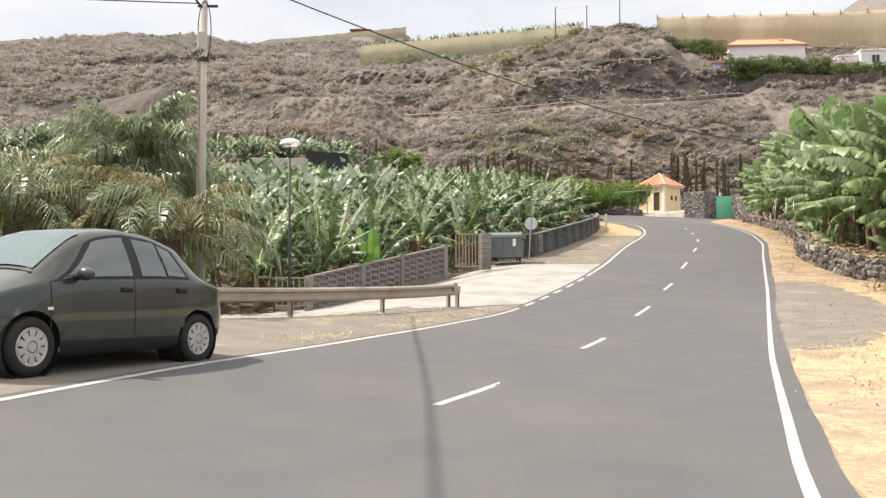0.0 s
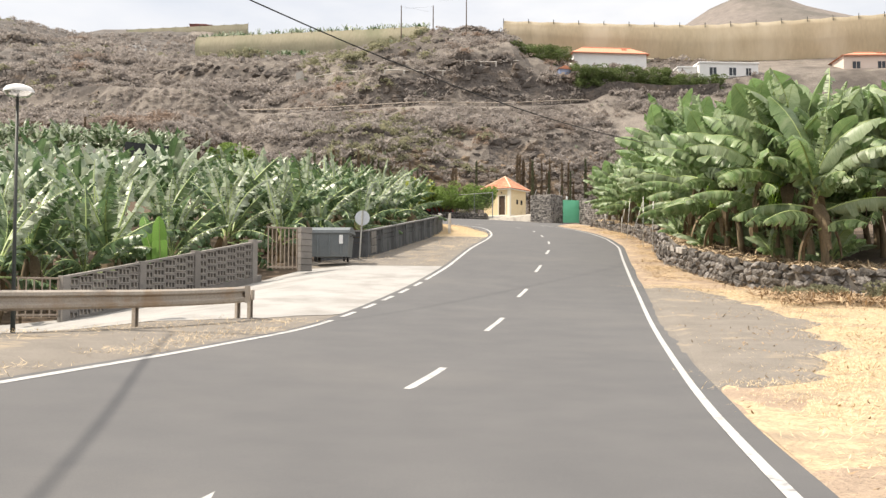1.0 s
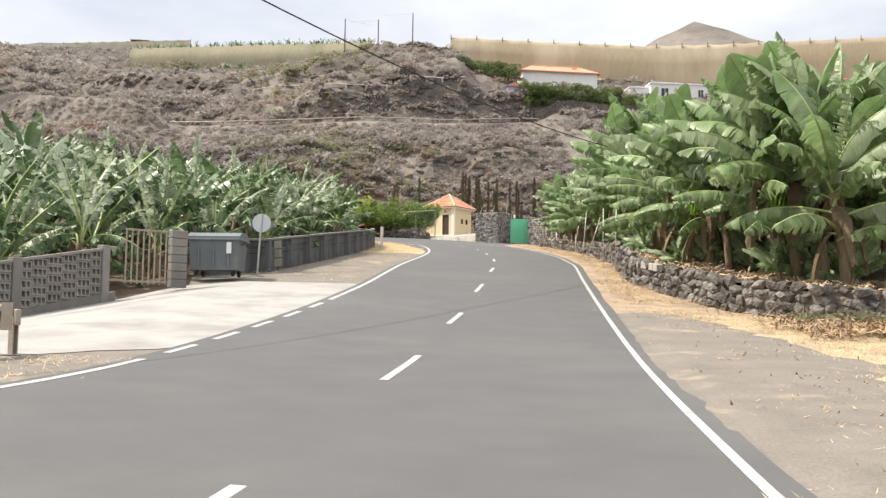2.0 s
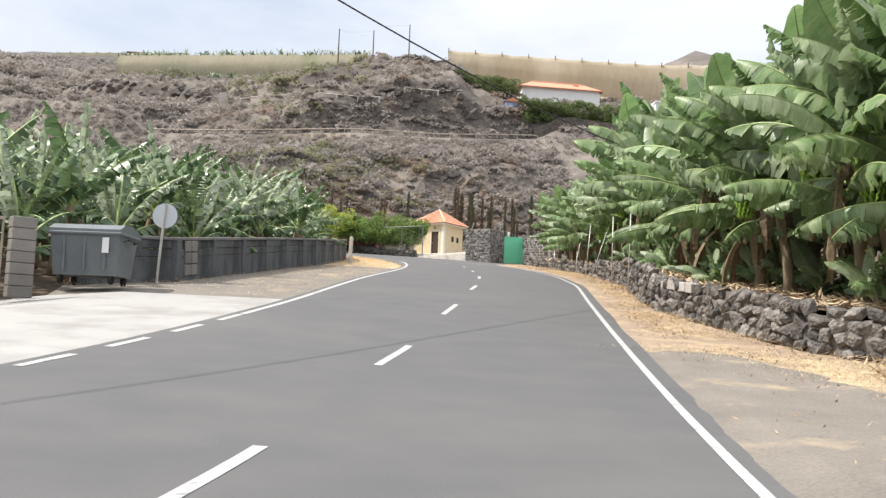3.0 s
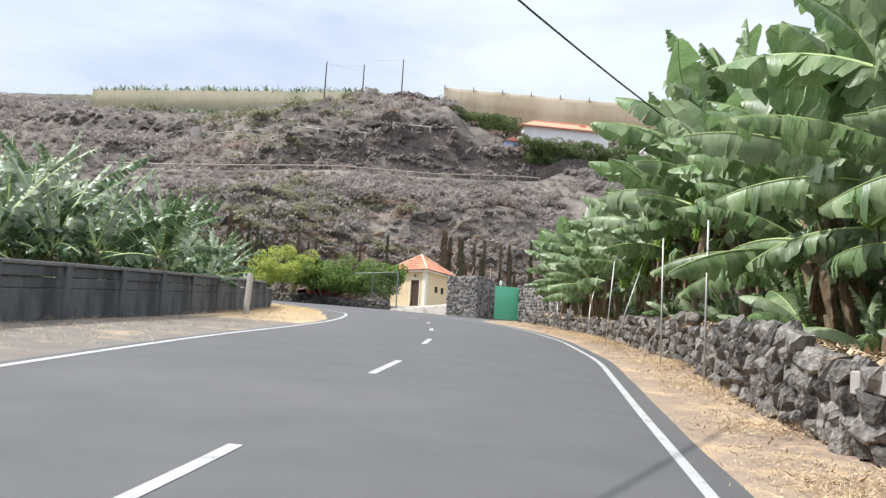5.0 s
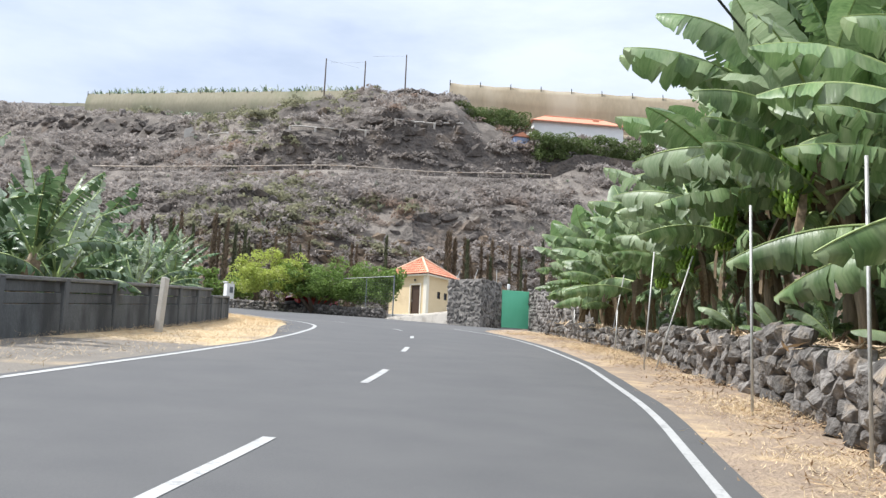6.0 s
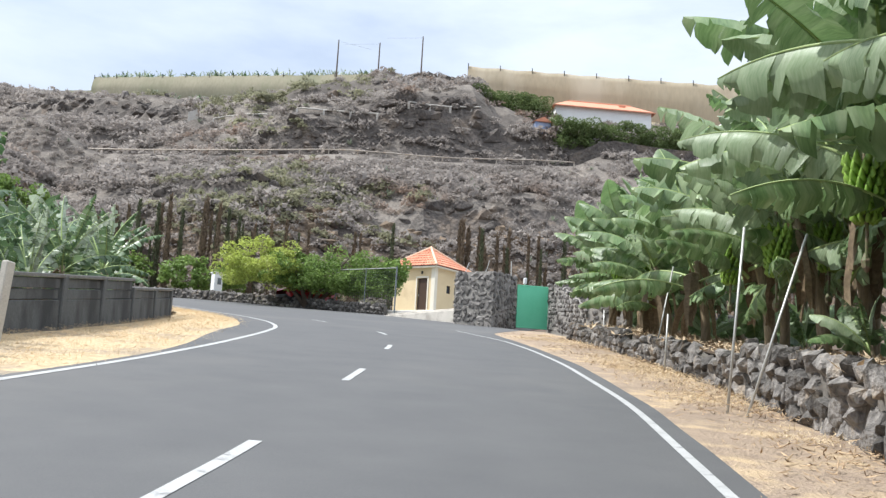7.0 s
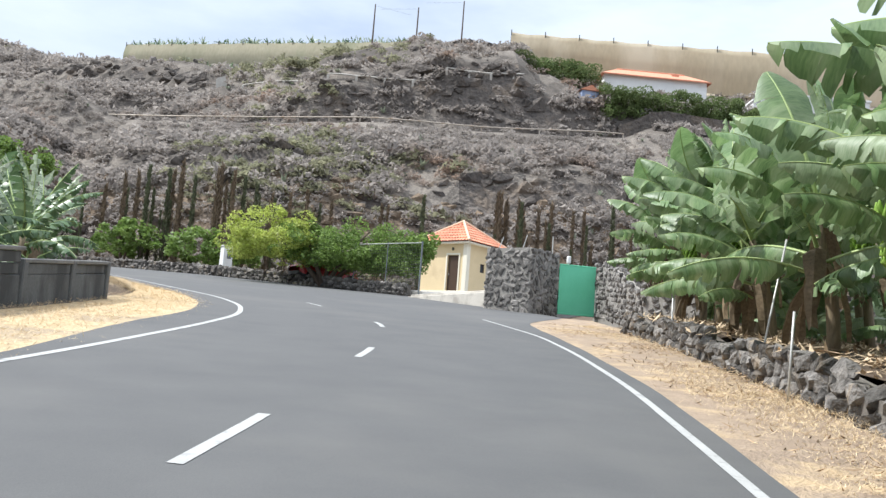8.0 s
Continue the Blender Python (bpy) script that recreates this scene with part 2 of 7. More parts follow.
SCRUB = material("dry_scrub", (0.25, 0.226, 0.206), (0.48, 0.436, 0.402), 0.3, 0.97, 0.0, 0.8, vary=0.12, translucent=0.5, spec=0.1, third=(0.3, 0.215, 0.16), third_scale=0.06, third_lo=0.57, third_hi=0.7)
SCRUB_OLIVE = material("olive_scrub", (0.19, 0.19, 0.125), (0.38, 0.37, 0.245), 0.3, 0.97, 0.0, 0.8, vary=0.12, translucent=0.5, spec=0.1)
AGAVE = material("agave_leaf", (0.24, 0.28, 0.2), (0.42, 0.46, 0.35), 0.8, 0.6, 0.0, 3.0, vary=0.25, translucent=0.1)
BOULDER = material("hill_boulder", (0.07, 0.062, 0.058), (0.2, 0.175, 0.155), 0.7, 0.95, 0.8, 5.0, vary=0.45, bump_dist=0.1)
LEAF = material("banana_leaf", (0.105, 0.185, 0.067), (0.25, 0.355, 0.152), 1.0, 0.4, 0.55, 10.0, vary=0.32, translucent=0.36, spec=0.55, third=(0.38, 0.44, 0.265), third_scale=0.5, third_lo=0.48, third_hi=0.68, stretch=(0.7, 4.0, 0.7))
LEAF_PALE = material("banana_leaf_pale", (0.22, 0.31, 0.16), (0.42, 0.49, 0.315), 1.0, 0.42, 0.55, 10.0, vary=0.28, translucent=0.42, spec=0.5, stretch=(0.7, 4.0, 0.7))
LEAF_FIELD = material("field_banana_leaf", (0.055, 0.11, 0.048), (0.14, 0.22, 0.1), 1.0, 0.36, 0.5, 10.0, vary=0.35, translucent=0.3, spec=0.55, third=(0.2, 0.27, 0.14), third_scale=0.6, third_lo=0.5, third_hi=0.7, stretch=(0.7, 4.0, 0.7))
# pale leaf tone, lightened so sunlit highlights on the strips are in the colour
LEAF_FIELD_PALE_LIT = material("field_banana_leaf_pale_lit", (0.27, 0.34, 0.225), (0.5, 0.55, 0.43), 1.0, 0.38, 0.5, 10.0, vary=0.3, translucent=0.35, spec=0.55, stretch=(0.7, 4.0, 0.7))
LEAF_YOUNG = material("banana_leaf_young", (0.15, 0.31, 0.06), (0.24, 0.42, 0.11), 1.2, 0.45, 0.1, 24.0, vary=0.2, translucent=0.45)
RIB = material("banana_rib", (0.3, 0.4, 0.14), (0.42, 0.5, 0.22), 2.0, 0.5, 0.0, 24.0)
STEM = material("banana_stem", (0.145, 0.115, 0.075), (0.35, 0.27, 0.17), 2.0, 0.8, 0.7, 14.0, third=(0.48, 0.29, 0.12), third_scale=1.1, third_lo=0.56, third_hi=0.68, stretch=(2, 2, 0.4))
DEADLEAF = material("dead_banana_leaf", (0.1, 0.072, 0.045), (0.27, 0.2, 0.12), 2.0, 0.85, 0.2, 20.0, vary=0.35, translucent=0.15)
FRUIT = material("green_bananas", (0.16, 0.3, 0.035), (0.3, 0.44, 0.08), 3.0, 0.45, 0.05, 20.0, vary=0.2)
FRUITSTEM = material("bunch_stalk", (0.1, 0.16, 0.05), (0.2, 0.1, 0.09), 2.0, 0.6, 0.1, 20.0)
TREELEAF = material("tree_leaf", (0.11, 0.19, 0.04), (0.27, 0.37, 0.1), 0.7, 0.55, 0.0, 6.0, vary=0.35, translucent=0.4)
TREELEAF_Y = material("tree_leaf_yellow", (0.33, 0.41, 0.08), (0.52, 0.56, 0.15), 0.7, 0.55, 0.0, 6.0, vary=0.3, translucent=0.4)
HEDGE = material("hedge_leaf", (0.08, 0.12, 0.04), (0.23, 0.29, 0.115), 0.7, 0.7, 0.0, 6.0, vary=0.25, translucent=0.3, spec=0.2)
CYPRESS = material("cypress_leaf", (0.055, 0.07, 0.036), (0.15, 0.158, 0.088), 1.0, 0.8, 0.0, 6.0, vary=0.4, translucent=0.2)
CYPRESS_DRY = material("cypress_dry", (0.11, 0.08, 0.055), (0.23, 0.175, 0.115), 1.0, 0.85, 0.0, 6.0, vary=0.4, translucent=0.2)
BARK = material("bark", (0.07, 0.05, 0.035), (0.17, 0.13, 0.1), 4.0, 0.9, 0.6, 24.0, stretch=(2, 2, 0.5))
PALM = material("palm_frond", (0.11, 0.155, 0.07), (0.4, 0.44, 0.29), 1.0, 0.36, 0.0, 12.0, vary=0.4, translucent=0.3, spec=0.6)
PALM_DRY = material("palm_frond_dry", (0.135, 0.125, 0.06), (0.42, 0.36, 0.19), 1.2, 0.6, 0.0, 12.0, vary=0.45, translucent=0.3, third=(0.13, 0.15, 0.06), third_scale=0.8, third_lo=0.45, third_hi=0.62)
CABLE = material("cable", (0.012, 0.012, 0.012), (0.02, 0.02, 0.02), 6.0, 0.7, 0.0, 30.0)
BLUE = material("blue_paint", (0.2, 0.28, 0.5), (0.45, 0.5, 0.62), 1.4, 0.6, 0.0, 8.0)
SALMON = material("salmon_wall", (0.7, 0.58, 0.5), (0.8, 0.68, 0.6), 0.8, 0.9, 0.2, 30.0)
SHEDRED = material("shed_red", (0.2, 0.075, 0.065), (0.28, 0.11, 0.095), 1.0, 0.8, 0.1, 20.0)
FARHILL = material("far_hill", (0.15, 0.132, 0.12), (0.24, 0.208, 0.182), 0.02, 1.0, 0.6, 0.2, third=(0.12, 0.11, 0.095), third_scale=0.01, bump_dist=4.0)
WINDOWDARK = material("window_dark", (0.03, 0.035, 0.045), (0.06, 0.07, 0.08), 3.0, 0.15, 0.0, 30.0)

# ---------- geometry helpers ----------


def rnd(a, b):
    return random.uniform(a, b)


def join(geos):
    verts, faces = [], []
    for v, f in geos:
        k = len(verts)
        verts += v
        faces += [tuple(i + k for i in q) for q in f]
    return verts, faces


def moved(geo, m):
    return [tuple(m @ Vector(p)) for p in geo[0]], geo[1]


def cbox(sx, sy, sz, b=0.0, at=(0, 0, 0)):
    """A box centred on at, with chamfered edges."""
    hx, hy, hz = sx / 2, sy / 2, sz / 2
    if b <= 0:
        v = [(at[0] + i * hx, at[1] + j * hy, at[2] + k * hz) for i in (-1, 1) for j in (-1, 1) for k in (-1, 1)]
        return v, [(0, 1, 3, 2), (4, 6, 7, 5), (0, 4, 5, 1), (2, 3, 7, 6), (0, 2, 6, 4), (1, 5, 7, 3)]
    pts = []
    for i in (-1, 1):
        for j in (-1, 1):
            for k in (-1, 1):
                pts += [(i * (hx - b), j * (hy - b), k * hz), (i * (hx - b), j * hy, k * (hz - b)), (i * hx, j * (hy - b), k * (hz - b))]
    return hull([(p[0] + at[0], p[1] + at[1], p[2] + at[2]) for p in pts])


def hull(pts):
    bm = bmesh.new()
    for p in pts:
        bm.verts.new(p)
    bmesh.ops.convex_hull(bm, input=bm.verts)
    loose = [v for v in bm.verts if not v.link_faces]
    for v in loose:
        bm.verts.remove(v)
    bm.verts.index_update()
    out = [tuple(v.co) for v in bm.verts], [tuple(v.index for v in f.verts) for f in bm.faces]
    bm.free()
    return out


def tube(pts, radii, n=8, caps=True):
    pts = [Vector(p) for p in pts]
    if not hasattr(radii, "__len__"):
        radii = [radii] * len(pts)
    verts, faces = [], []
    ref = Vector((0.31, 0.87, 0.12)).normalized()
    for i, p in enumerate(pts):
        d = (pts[min(i + 1, len(pts) - 1)] - pts[max(i - 1, 0)]).normalized()
        a = d.cross(ref)
        a = (d.cross(Vector((1, 0, 0))) if a.length < 0.1 else a).normalized()
        b = d.cross(a)
        for k in range(n):
            t = 2 * math.pi * k / n
            verts.append(tuple(p + (a * math.cos(t) + b * math.sin(t)) * radii[i]))
    for i in range(len(pts) - 1):
        for k in range(n):
            q = (k + 1) % n
            faces.append((i * n + k, i * n + q, (i + 1) * n + q, (i + 1) * n + k))
    if caps:
        faces.append(tuple(range(n))[::-1])
        faces.append(tuple((len(pts) - 1) * n + k for k in range(n)))
    return verts, faces


def lathe(profile, n=16):
    """Rings from (radius, z) pairs round the z axis."""
    verts, faces = [], []
    for r, z in profile:
        verts += [(r * math.cos(2 * math.pi * k / n), r * math.sin(2 * math.pi * k / n), z) for k in range(n)]
    for i in range(len(profile) - 1):
        for k in range(n):
            q = (k + 1) % n
            faces.append((i * n + k, i * n + q, (i + 1) * n + q, (i + 1) * n + k))
    return verts, faces


def data(name, geo, mats, smooth=False, slots=None):
    me = bpy.data.meshes.new(name)
    me.from_pydata(geo[0], [], geo[1])
    for m in (mats if isinstance(mats, (list, tuple)) else [mats]):
        me.materials.append(m)
    if slots is not None:
        me.polygons.foreach_set("material_index", slots)
    if smooth:
        me.polygons.foreach_set("use_smooth", [True] * len(me.polygons))
    me.update()
    return me


def part(name, geo, mats, parent=None, label="", smooth=False, slots=None):
    ob = new(name, geo if isinstance(geo, bpy.types.Mesh) else data(name, geo, mats, smooth, slots))
    if parent:
        ob.parent = parent
    if label:
        ob["label"] = label
    return ob


def thing(name, m, label, category, group="", kind=""):
    ob = new(name)
    ob.matrix_world = m
    ob.empty_display_size = 0.2
    return tagged(ob, label, category, group, kind)


def structure(name, geo, mats, label, category, smooth=False):
    return tagged(part(name, geo, mats, smooth=smooth), label, category, kind="structure")


def scatter(name, templates, places, mats, label, category, smooth=False):
    """Copies of small template shapes joined into one mesh. places: (template index, matrix)."""
    vs, fs, ms, k = [], [], [], 0
    arr = [(np.array(t[0]), [np.array(q) for q in t[1]], t[2] if len(t) > 2 else 0) for t in templates]
    for i, m in places:
        v, f, s = arr[i]
        mm = np.array(m)
        vs.append(v @ mm[:3, :3].T + mm[:3, 3])
        fs += [tuple(q + k) for q in f]
        ms += [s] * len(f)
        k += len(v)
    me = bpy.data.meshes.new(name)
    me.from_pydata(np.concatenate(vs).tolist(), [], fs)
    for m in (mats if isinstance(mats, (list, tuple)) else [mats]):
        me.materials.append(m)
    me.polygons.foreach_set("material_index", ms)
    if smooth:
        me.polygons.foreach_set("use_smooth", [True] * len(me.polygons))
    me.update()
    return tagged(new(name, me), label, category, kind="stuff")


def stone_shape(sx, sy, sz, rough=0.25, n=15, square=0.55):
    pts = []
    for _ in range(n):
        v = Vector((random.gauss(0, 1), random.gauss(0, 1), random.gauss(0, 1))).normalized()
        e = Vector([math.copysign(abs(c) ** square, c) for c in v])
        k = rnd(1 - rough, 1.0)
        pts.append((e.x * sx / 2 * k, e.y * sy / 2 * k, e.z * sz / 2 * k))
    return hull(pts)


def polyline(points, step):
    """Evenly spaced (x, y, direction angle, arc length) along a polyline."""
    out, total = [], 0.0
    for (xa, ya), (xb, yb) in zip(points, points[1:]):
        n = math.hypot(xb - xa, yb - ya)
        s = math.ceil((total - 1e-9) / step) * step
        while s < total + n:
            u = (s - total) / n
            out.append((xa + (xb - xa) * u, ya + (yb - ya) * u, math.atan2(yb - ya, xb - xa), s))
            s += step
        total += n
    return out


# ---------- the lie of the land ----------
GY = [-40, 0, 6, 12.8, 16.5, 18.8, 23.3, 26.2, 30.1, 35.9, 42.8, 50.9, 57.1, 66.9, 90.5, 98, 109.5, 120]
GZ = [0, 0, 0.02, 0.06, 0.19, 0.31, 0.58, 0.82, 1.21, 1.93, 2.83, 3.85, 4.57, 5.67, 8.2, 9.0, 10.2, 11.0]


def smooth_interp(y, ys, zs, w=2.0):
    return float(sum(np.interp(y + d * w, ys, zs) for d in (-1, -0.5, 0, 0.5, 1)) / 5)


def smoothstep(a, b, v):
    t = min(max((v - a) / (b - a), 0.0), 1.0)
    return t * t * (3 - 2 * t)


def grade(y):
    return smooth_interp(y, GY, GZ)


LEFT_Y = [-40, 0, 5, 8.6, 9.8, 11.65, 13.5, 15.7, 18.0, 19.0, 21.3, 22.75, 24.9, 25.8, 29.3, 33.4, 39.0, 47.3, 53.8, 59.0, 63.5, 68.0, 72.0, 75.8, 79.5, 88.2, 98, 112, 125]
LEFT_X = [-8, -5.6, -4.6, -3.93, -3.65, -3.26, -2.6, -1.65, -0.68, -0.25, 0.52, 1.12, 1.82, 2.1, 3.3, 4.75, 6.55, 8.9, 10.95, 12.35, 13.25, 13.95, 14.35, 14.1, 13.2, 9.5, 4.5, -4.0, -13]
RIGHT_Y = [-40, -10, 0, 3, 5.8, 7.8, 10.6, 15.6, 20.4, 25.8, 30, 35.9, 42.4, 49.3, 57, 63.5, 68.5, 73, 79, 83, 86, 88.3, 90.5, 93.2, 98, 101.5, 106.5, 112, 125]
RIGHT_X = [-2, -0.6, 0.75, 1.4, 2.15, 2.8, 3.7, 5.3, 6.9, 8.7, 10.1, 12.0, 14.1, 16.4, 18.4, 19.7, 20.4, 20.95, 21.6, 23.2, 24.6, 24.4, 22.9, 23.0, 21.0, 17.4, 12.4, 7.6, -3]
LINE_Y = [-40, -10, 0, 3, 5.8, 7.8, 10.6, 15.6, 20.4, 25.8, 30, 35.9, 42.4, 49.3, 57, 63.5, 68.5, 73, 79]
LINE_X = [-2, -0.6, 0.75, 1.4, 2.15, 2.8, 3.7, 5.3, 6.9, 8.7, 10.1, 12.0, 14.1, 16.4, 18.4, 19.65, 20.35, 20.8, 20.65]
MID_Y = [-40, 0, 5, 9.66, 11.96, 16.6, 18.45, 23.4, 25.8, 30.25, 32.25, 37.15, 39.55, 44.6, 47.0, 51.1, 53.2, 58.0, 59.85, 64.9, 66.5, 71.7, 73.3, 80, 90, 100]
MID_X = [-4.4, -2.6, -1.5, -0.08, 0.77, 2.39, 3.1, 4.66, 5.53, 6.92, 7.68, 9.2, 10.03, 11.6, 12.4, 13.53, 14.1, 15.1, 15.5, 16.44, 16.74, 17.28, 17.25, 15.9, 12.3, 7.5]


def left_x(y):
    return smooth_interp(y, LEFT_Y, LEFT_X, 1.2)


def right_x(y):
    return smooth_interp(y, RIGHT_Y, RIGHT_X, 1.0)


def line_x(y):
    return smooth_interp(y, LINE_Y, LINE_X, 1.2)


def mid_x(y):
    return smooth_interp(y, MID_Y, MID_X, 0.8)


def bank(x, y):
    """The outer lane rises in the first bend."""
    return 0.055 * (1 - smoothstep(16, 27, y)) * min(max(mid_x(y) - x, 0.0), 7.0)


def dip(x, y):
    """The drive and the field beside it fall away from the road."""
    k = smoothstep(19, 27, y) * (1 - smoothstep(36, 44, y))
    return 0.15 * min(max(left_x(y) - 3.2 - x, 0.0), 6.0) * k


def lay(x, y):
    return grade(y) + bank(x, y) - dip(x, y)


WALL_R = [(22.0, 28.2), (17.5, 29.6), (15.3, 31.4), (14.6, 33.4), (14.8, 36.5), (15.4, 40.6), (16.5, 44.2), (18.9, 50.3), (20.3, 56.0), (21.6, 61.0), (22.8, 67.0), (23.9, 72.5), (24.6, 78.0)]


def wall_rx(y):
    ys = [p[1] for p in WALL_R] + [90]
    xs = [p[0] for p in WALL_R] + [26]
    return float(np.interp(y, ys, xs))


SLOPE_D = [-20, 0, 2, 5, 9, 13, 18, 27, 30, 36, 50, 64, 85, 132, 195, 240, 300, 360, 500, 800]
SLOPE_Z = [0, 0, 1.6, 6.0, 8.8, 11.2, 14.2, 18.6, 19.2, 25.0, 34.5, 38.8, 44.5, 51.0, 69.0, 88.0, 103.0, 119.0, 125.0, 128.0]
WEST_Z = [0, 0, 1.6, 6.0, 8.8, 11.2, 14.2, 18.6, 19.2, 25.0, 34.5, 38.8, 45.8, 62.0, 78.0, 86.0, 95.0, 104.0, 112.0, 118.0]
SHELF_D = [-20, 0, 2, 5, 9, 18, 27, 30, 34, 41, 54, 80, 300, 700]
SHELF_Z = [0, 0, 1.6, 6.5, 9.5, 15.8, 21.2, 23.2, 26.8, 29.2, 34.3, 36, 40, 42]


def foot_y(x):
    return 119.0 + 0.55 * min(max(0.0, 10 - x), 40) + 0.22 * max(0.0, -30 - x) - 0.25 * max(0.0, x - 60)


# the road that crosses the hill: its outer edge in plan, and its level
BENCH_X = [-60, -40, -26, -12, -0.9, 10.2, 20.2, 32, 43.5, 60]
BENCH_Y = [182, 172, 164, 156, 149.8, 147.0, 144.3, 144.2, 145.3, 147]
BENCH_Z = [32.5, 31.4, 30.7, 29.2, 28.55, 28.95, 29.4, 29.6, 30.8, 31.4]


def bench_y(x):
    return smooth_interp(x, BENCH_X, BENCH_Y, 2.5)


def bench_z(x):
    return smooth_interp(x, BENCH_X, BENCH_Z, 2.5)


def ledge(x, d, lo, hi, at, height):
    """A rock step across the slope from x = lo to hi, that the ground behind it makes up for."""
    wob = 1.6 * noise.noise(Vector((x * 0.11, 2.0, at)))
    span = smoothstep(lo, lo + 6, x) * (1 - smoothstep(hi - 4, hi, x))
    return height * span * (smoothstep(at + wob, at + wob + 2.2, d) - smoothstep(at + wob + 3, at + wob + 16, d))


LEDGES = ((10, 40, 30.5, 3.6), (-24, 3, 43.5, 1.9), (12, 30, 45.0, 1.2), (-60, -22, 30.0, 2.6), (-90, -46, 62.0, 2.0), (-8, 16, 10.0, 2.0), (22, 42, 9.0, 2.2))


def terrain(x, y):
    z = lay(x, min(y, 120))
    d = y - foot_y(x)
    if d > -1:
        side = smoothstep(-58, -92, x)
        rise = smooth_interp(d, SLOPE_D, SLOPE_Z, 1.0) * (1 - side) + smooth_interp(d, SLOPE_D, WEST_Z, 1.0) * side
        rise -= 2.8 * smoothstep(-16, -2, x) * (1 - smoothstep(22, 28, x)) * smoothstep(31, 46, d) * (1 - smoothstep(62, 78, d))
        rise += 0.1 * (min(max(x, -10), 45) - 20) * smoothstep(4, 26, d)
        cap = 40.5 - 1.0 * smoothstep(0, 30, x) + 0.01 * d
        cap -= 4.0 * smoothstep(-14, 0, x) * (1 - smoothstep(12, 24, x)) * smoothstep(40, 62, d)
        west = smoothstep(-18, -42, x - 0.08 * max(0.0, d - 85))
        rise = rise * west * 1.08 + min(rise, cap) * (1 - west)
        east = smoothstep(37, 42, x)
        rise = rise * (1 - east) + smooth_interp(d, SHELF_D, SHELF_Z, 1.0) * east
        rise += 0.75 * math.exp(-((x - 23.5) / 5.0) ** 2 - ((y - 171) / 8.0) ** 2)
        rise += sum(ledge(x, d, *l) for l in LEDGES)
        k = smoothstep(-1, 6, d)
        bump = noise.fractal(Vector((x * 0.055, y * 0.055, 1.7)), 1.0, 2.1, 5) * 1.5 + abs(noise.noise(Vector((x * 0.16, y * 0.16, 5.1)))) * 1.1
        bump += 0.9 * abs(noise.noise(Vector((x * 0.33, y * 0.33, 9.4)))) * smoothstep(10, 30, d)
        bump *= 1 - 0.75 * smoothstep(40, 44, x) * smoothstep(20, 26, d) * (1 - smoothstep(60, 80, d))
        z += rise + bump * k
        if -58 < x < 52:
            o = y - bench_y(x)
            w = smoothstep(-6.5, -0.6, o) * (1 - smoothstep(3.4, 5.6, o)) * smoothstep(-58, -40, x) * (1 - smoothstep(44, 52, x))
            z += (bench_z(x) - z) * w
            if -18 < o < 0 and -44 < x < 46:
                over = max(0.0, z - bench_z(x) + 0.55 * (-0.8 - o))
                z -= over * smoothstep(-18, -8, o)
    z += 6.0 * smoothstep(103, 116, y) * smoothstep(-4, -13, x) * (1 - smoothstep(0, 60, d))
    if x < -20:
        z += 0.035 * min(-20 - x, 120) * smoothstep(20, 90, y)
    return z


def strip(lo, hi, ys, cols, lift, jitter=0.0, calm=0.0, crown=0.0):
    """A sheet between two lines that follow y, laid on the land; level within calm of the first line, raised by crown beyond it."""
    verts, faces = [], []
    for y in ys:
        a, b = lo(y), hi(y)
        for c in range(cols + 1):
            x = a + (b - a) * c / cols
            j = jitter * noise.noise(Vector((x * 0.7, y * 0.7, 3.3))) if 0 < c < cols else 0
            if calm:
                j = (j + crown) * smoothstep(calm * 0.5, calm * 1.6, x - a)
                if crown:
                    rim = min(1.0, (cols - c) / 4, (y - ys[0]) / 1.4, (ys[-1] - y) / 1.4)
                    j = j * rim - 0.05 * (1 - rim) * (1 if c > 2 else 0)
            verts.append((x, y, lay(x, y) + lift + j))
    n = cols + 1
    for r in range(len(ys) - 1):
        for c in range(cols):
            faces.append((r * n + c, r * n + c + 1, (r + 1) * n + c + 1, (r + 1) * n + c))
    return verts, faces


def steps(a, b, s):
    n = max(1, round((b - a) / s))
    return [a + (b - a) * i / n for i in range(n + 1)]

# ---------- ground, road, verges ----------


def uneven(marks):
    out = []
    for a, b, s in marks:
        out += steps(a, b, s)[:-1]
    return out + [marks[-1][1]]


xs = uneven([(-2500, -400, 300), (-400, -140, 20), (-140, -60, 4), (-60, 75, 1.5), (75, 130, 3), (130, 400, 20), (400, 2500, 300)])
ys = uneven([(-600, -40, 80), (-40, 110, 1.5), (110, 215, 1.3), (215, 380, 4), (380, 700, 20), (700, 4000, 300)])
gv, gf, gs = [], [], []
for y in ys:
    for x in xs:
        z = terrain(x, y)
        if -45 < y < 113 and left_x(y) - 18 < x < wall_rx(y) + 1.5:
            z -= 0.22
        gv.append((x, y, z))
nx = len(xs)
for r in range(len(ys) - 1):
    for c in range(nx - 1):
        gf.append((r * nx + c, r * nx + c + 1, (r + 1) * nx + c + 1, (r + 1) * nx + c))
        d = ys[r] - foot_y(xs[c])
        k = r * nx + c
        steep = (gv[k + nx][2] - gv[k][2]) / (ys[r + 1] - ys[r])
        gs.append(0 if d < -1 else 2 if d < 7 + 6 * noise.noise(Vector((xs[c] * 0.08, 1, 2))) else 3 if steep > 1.5 and d < 200 else 4 if xs[c] < -36 + 16 * noise.noise(Vector((xs[c] * 0.05, ys[r] * 0.05, 7))) and d > 12 + 10 * noise.noise(Vector((xs[c] * 0.06, 3, 7))) else 1)
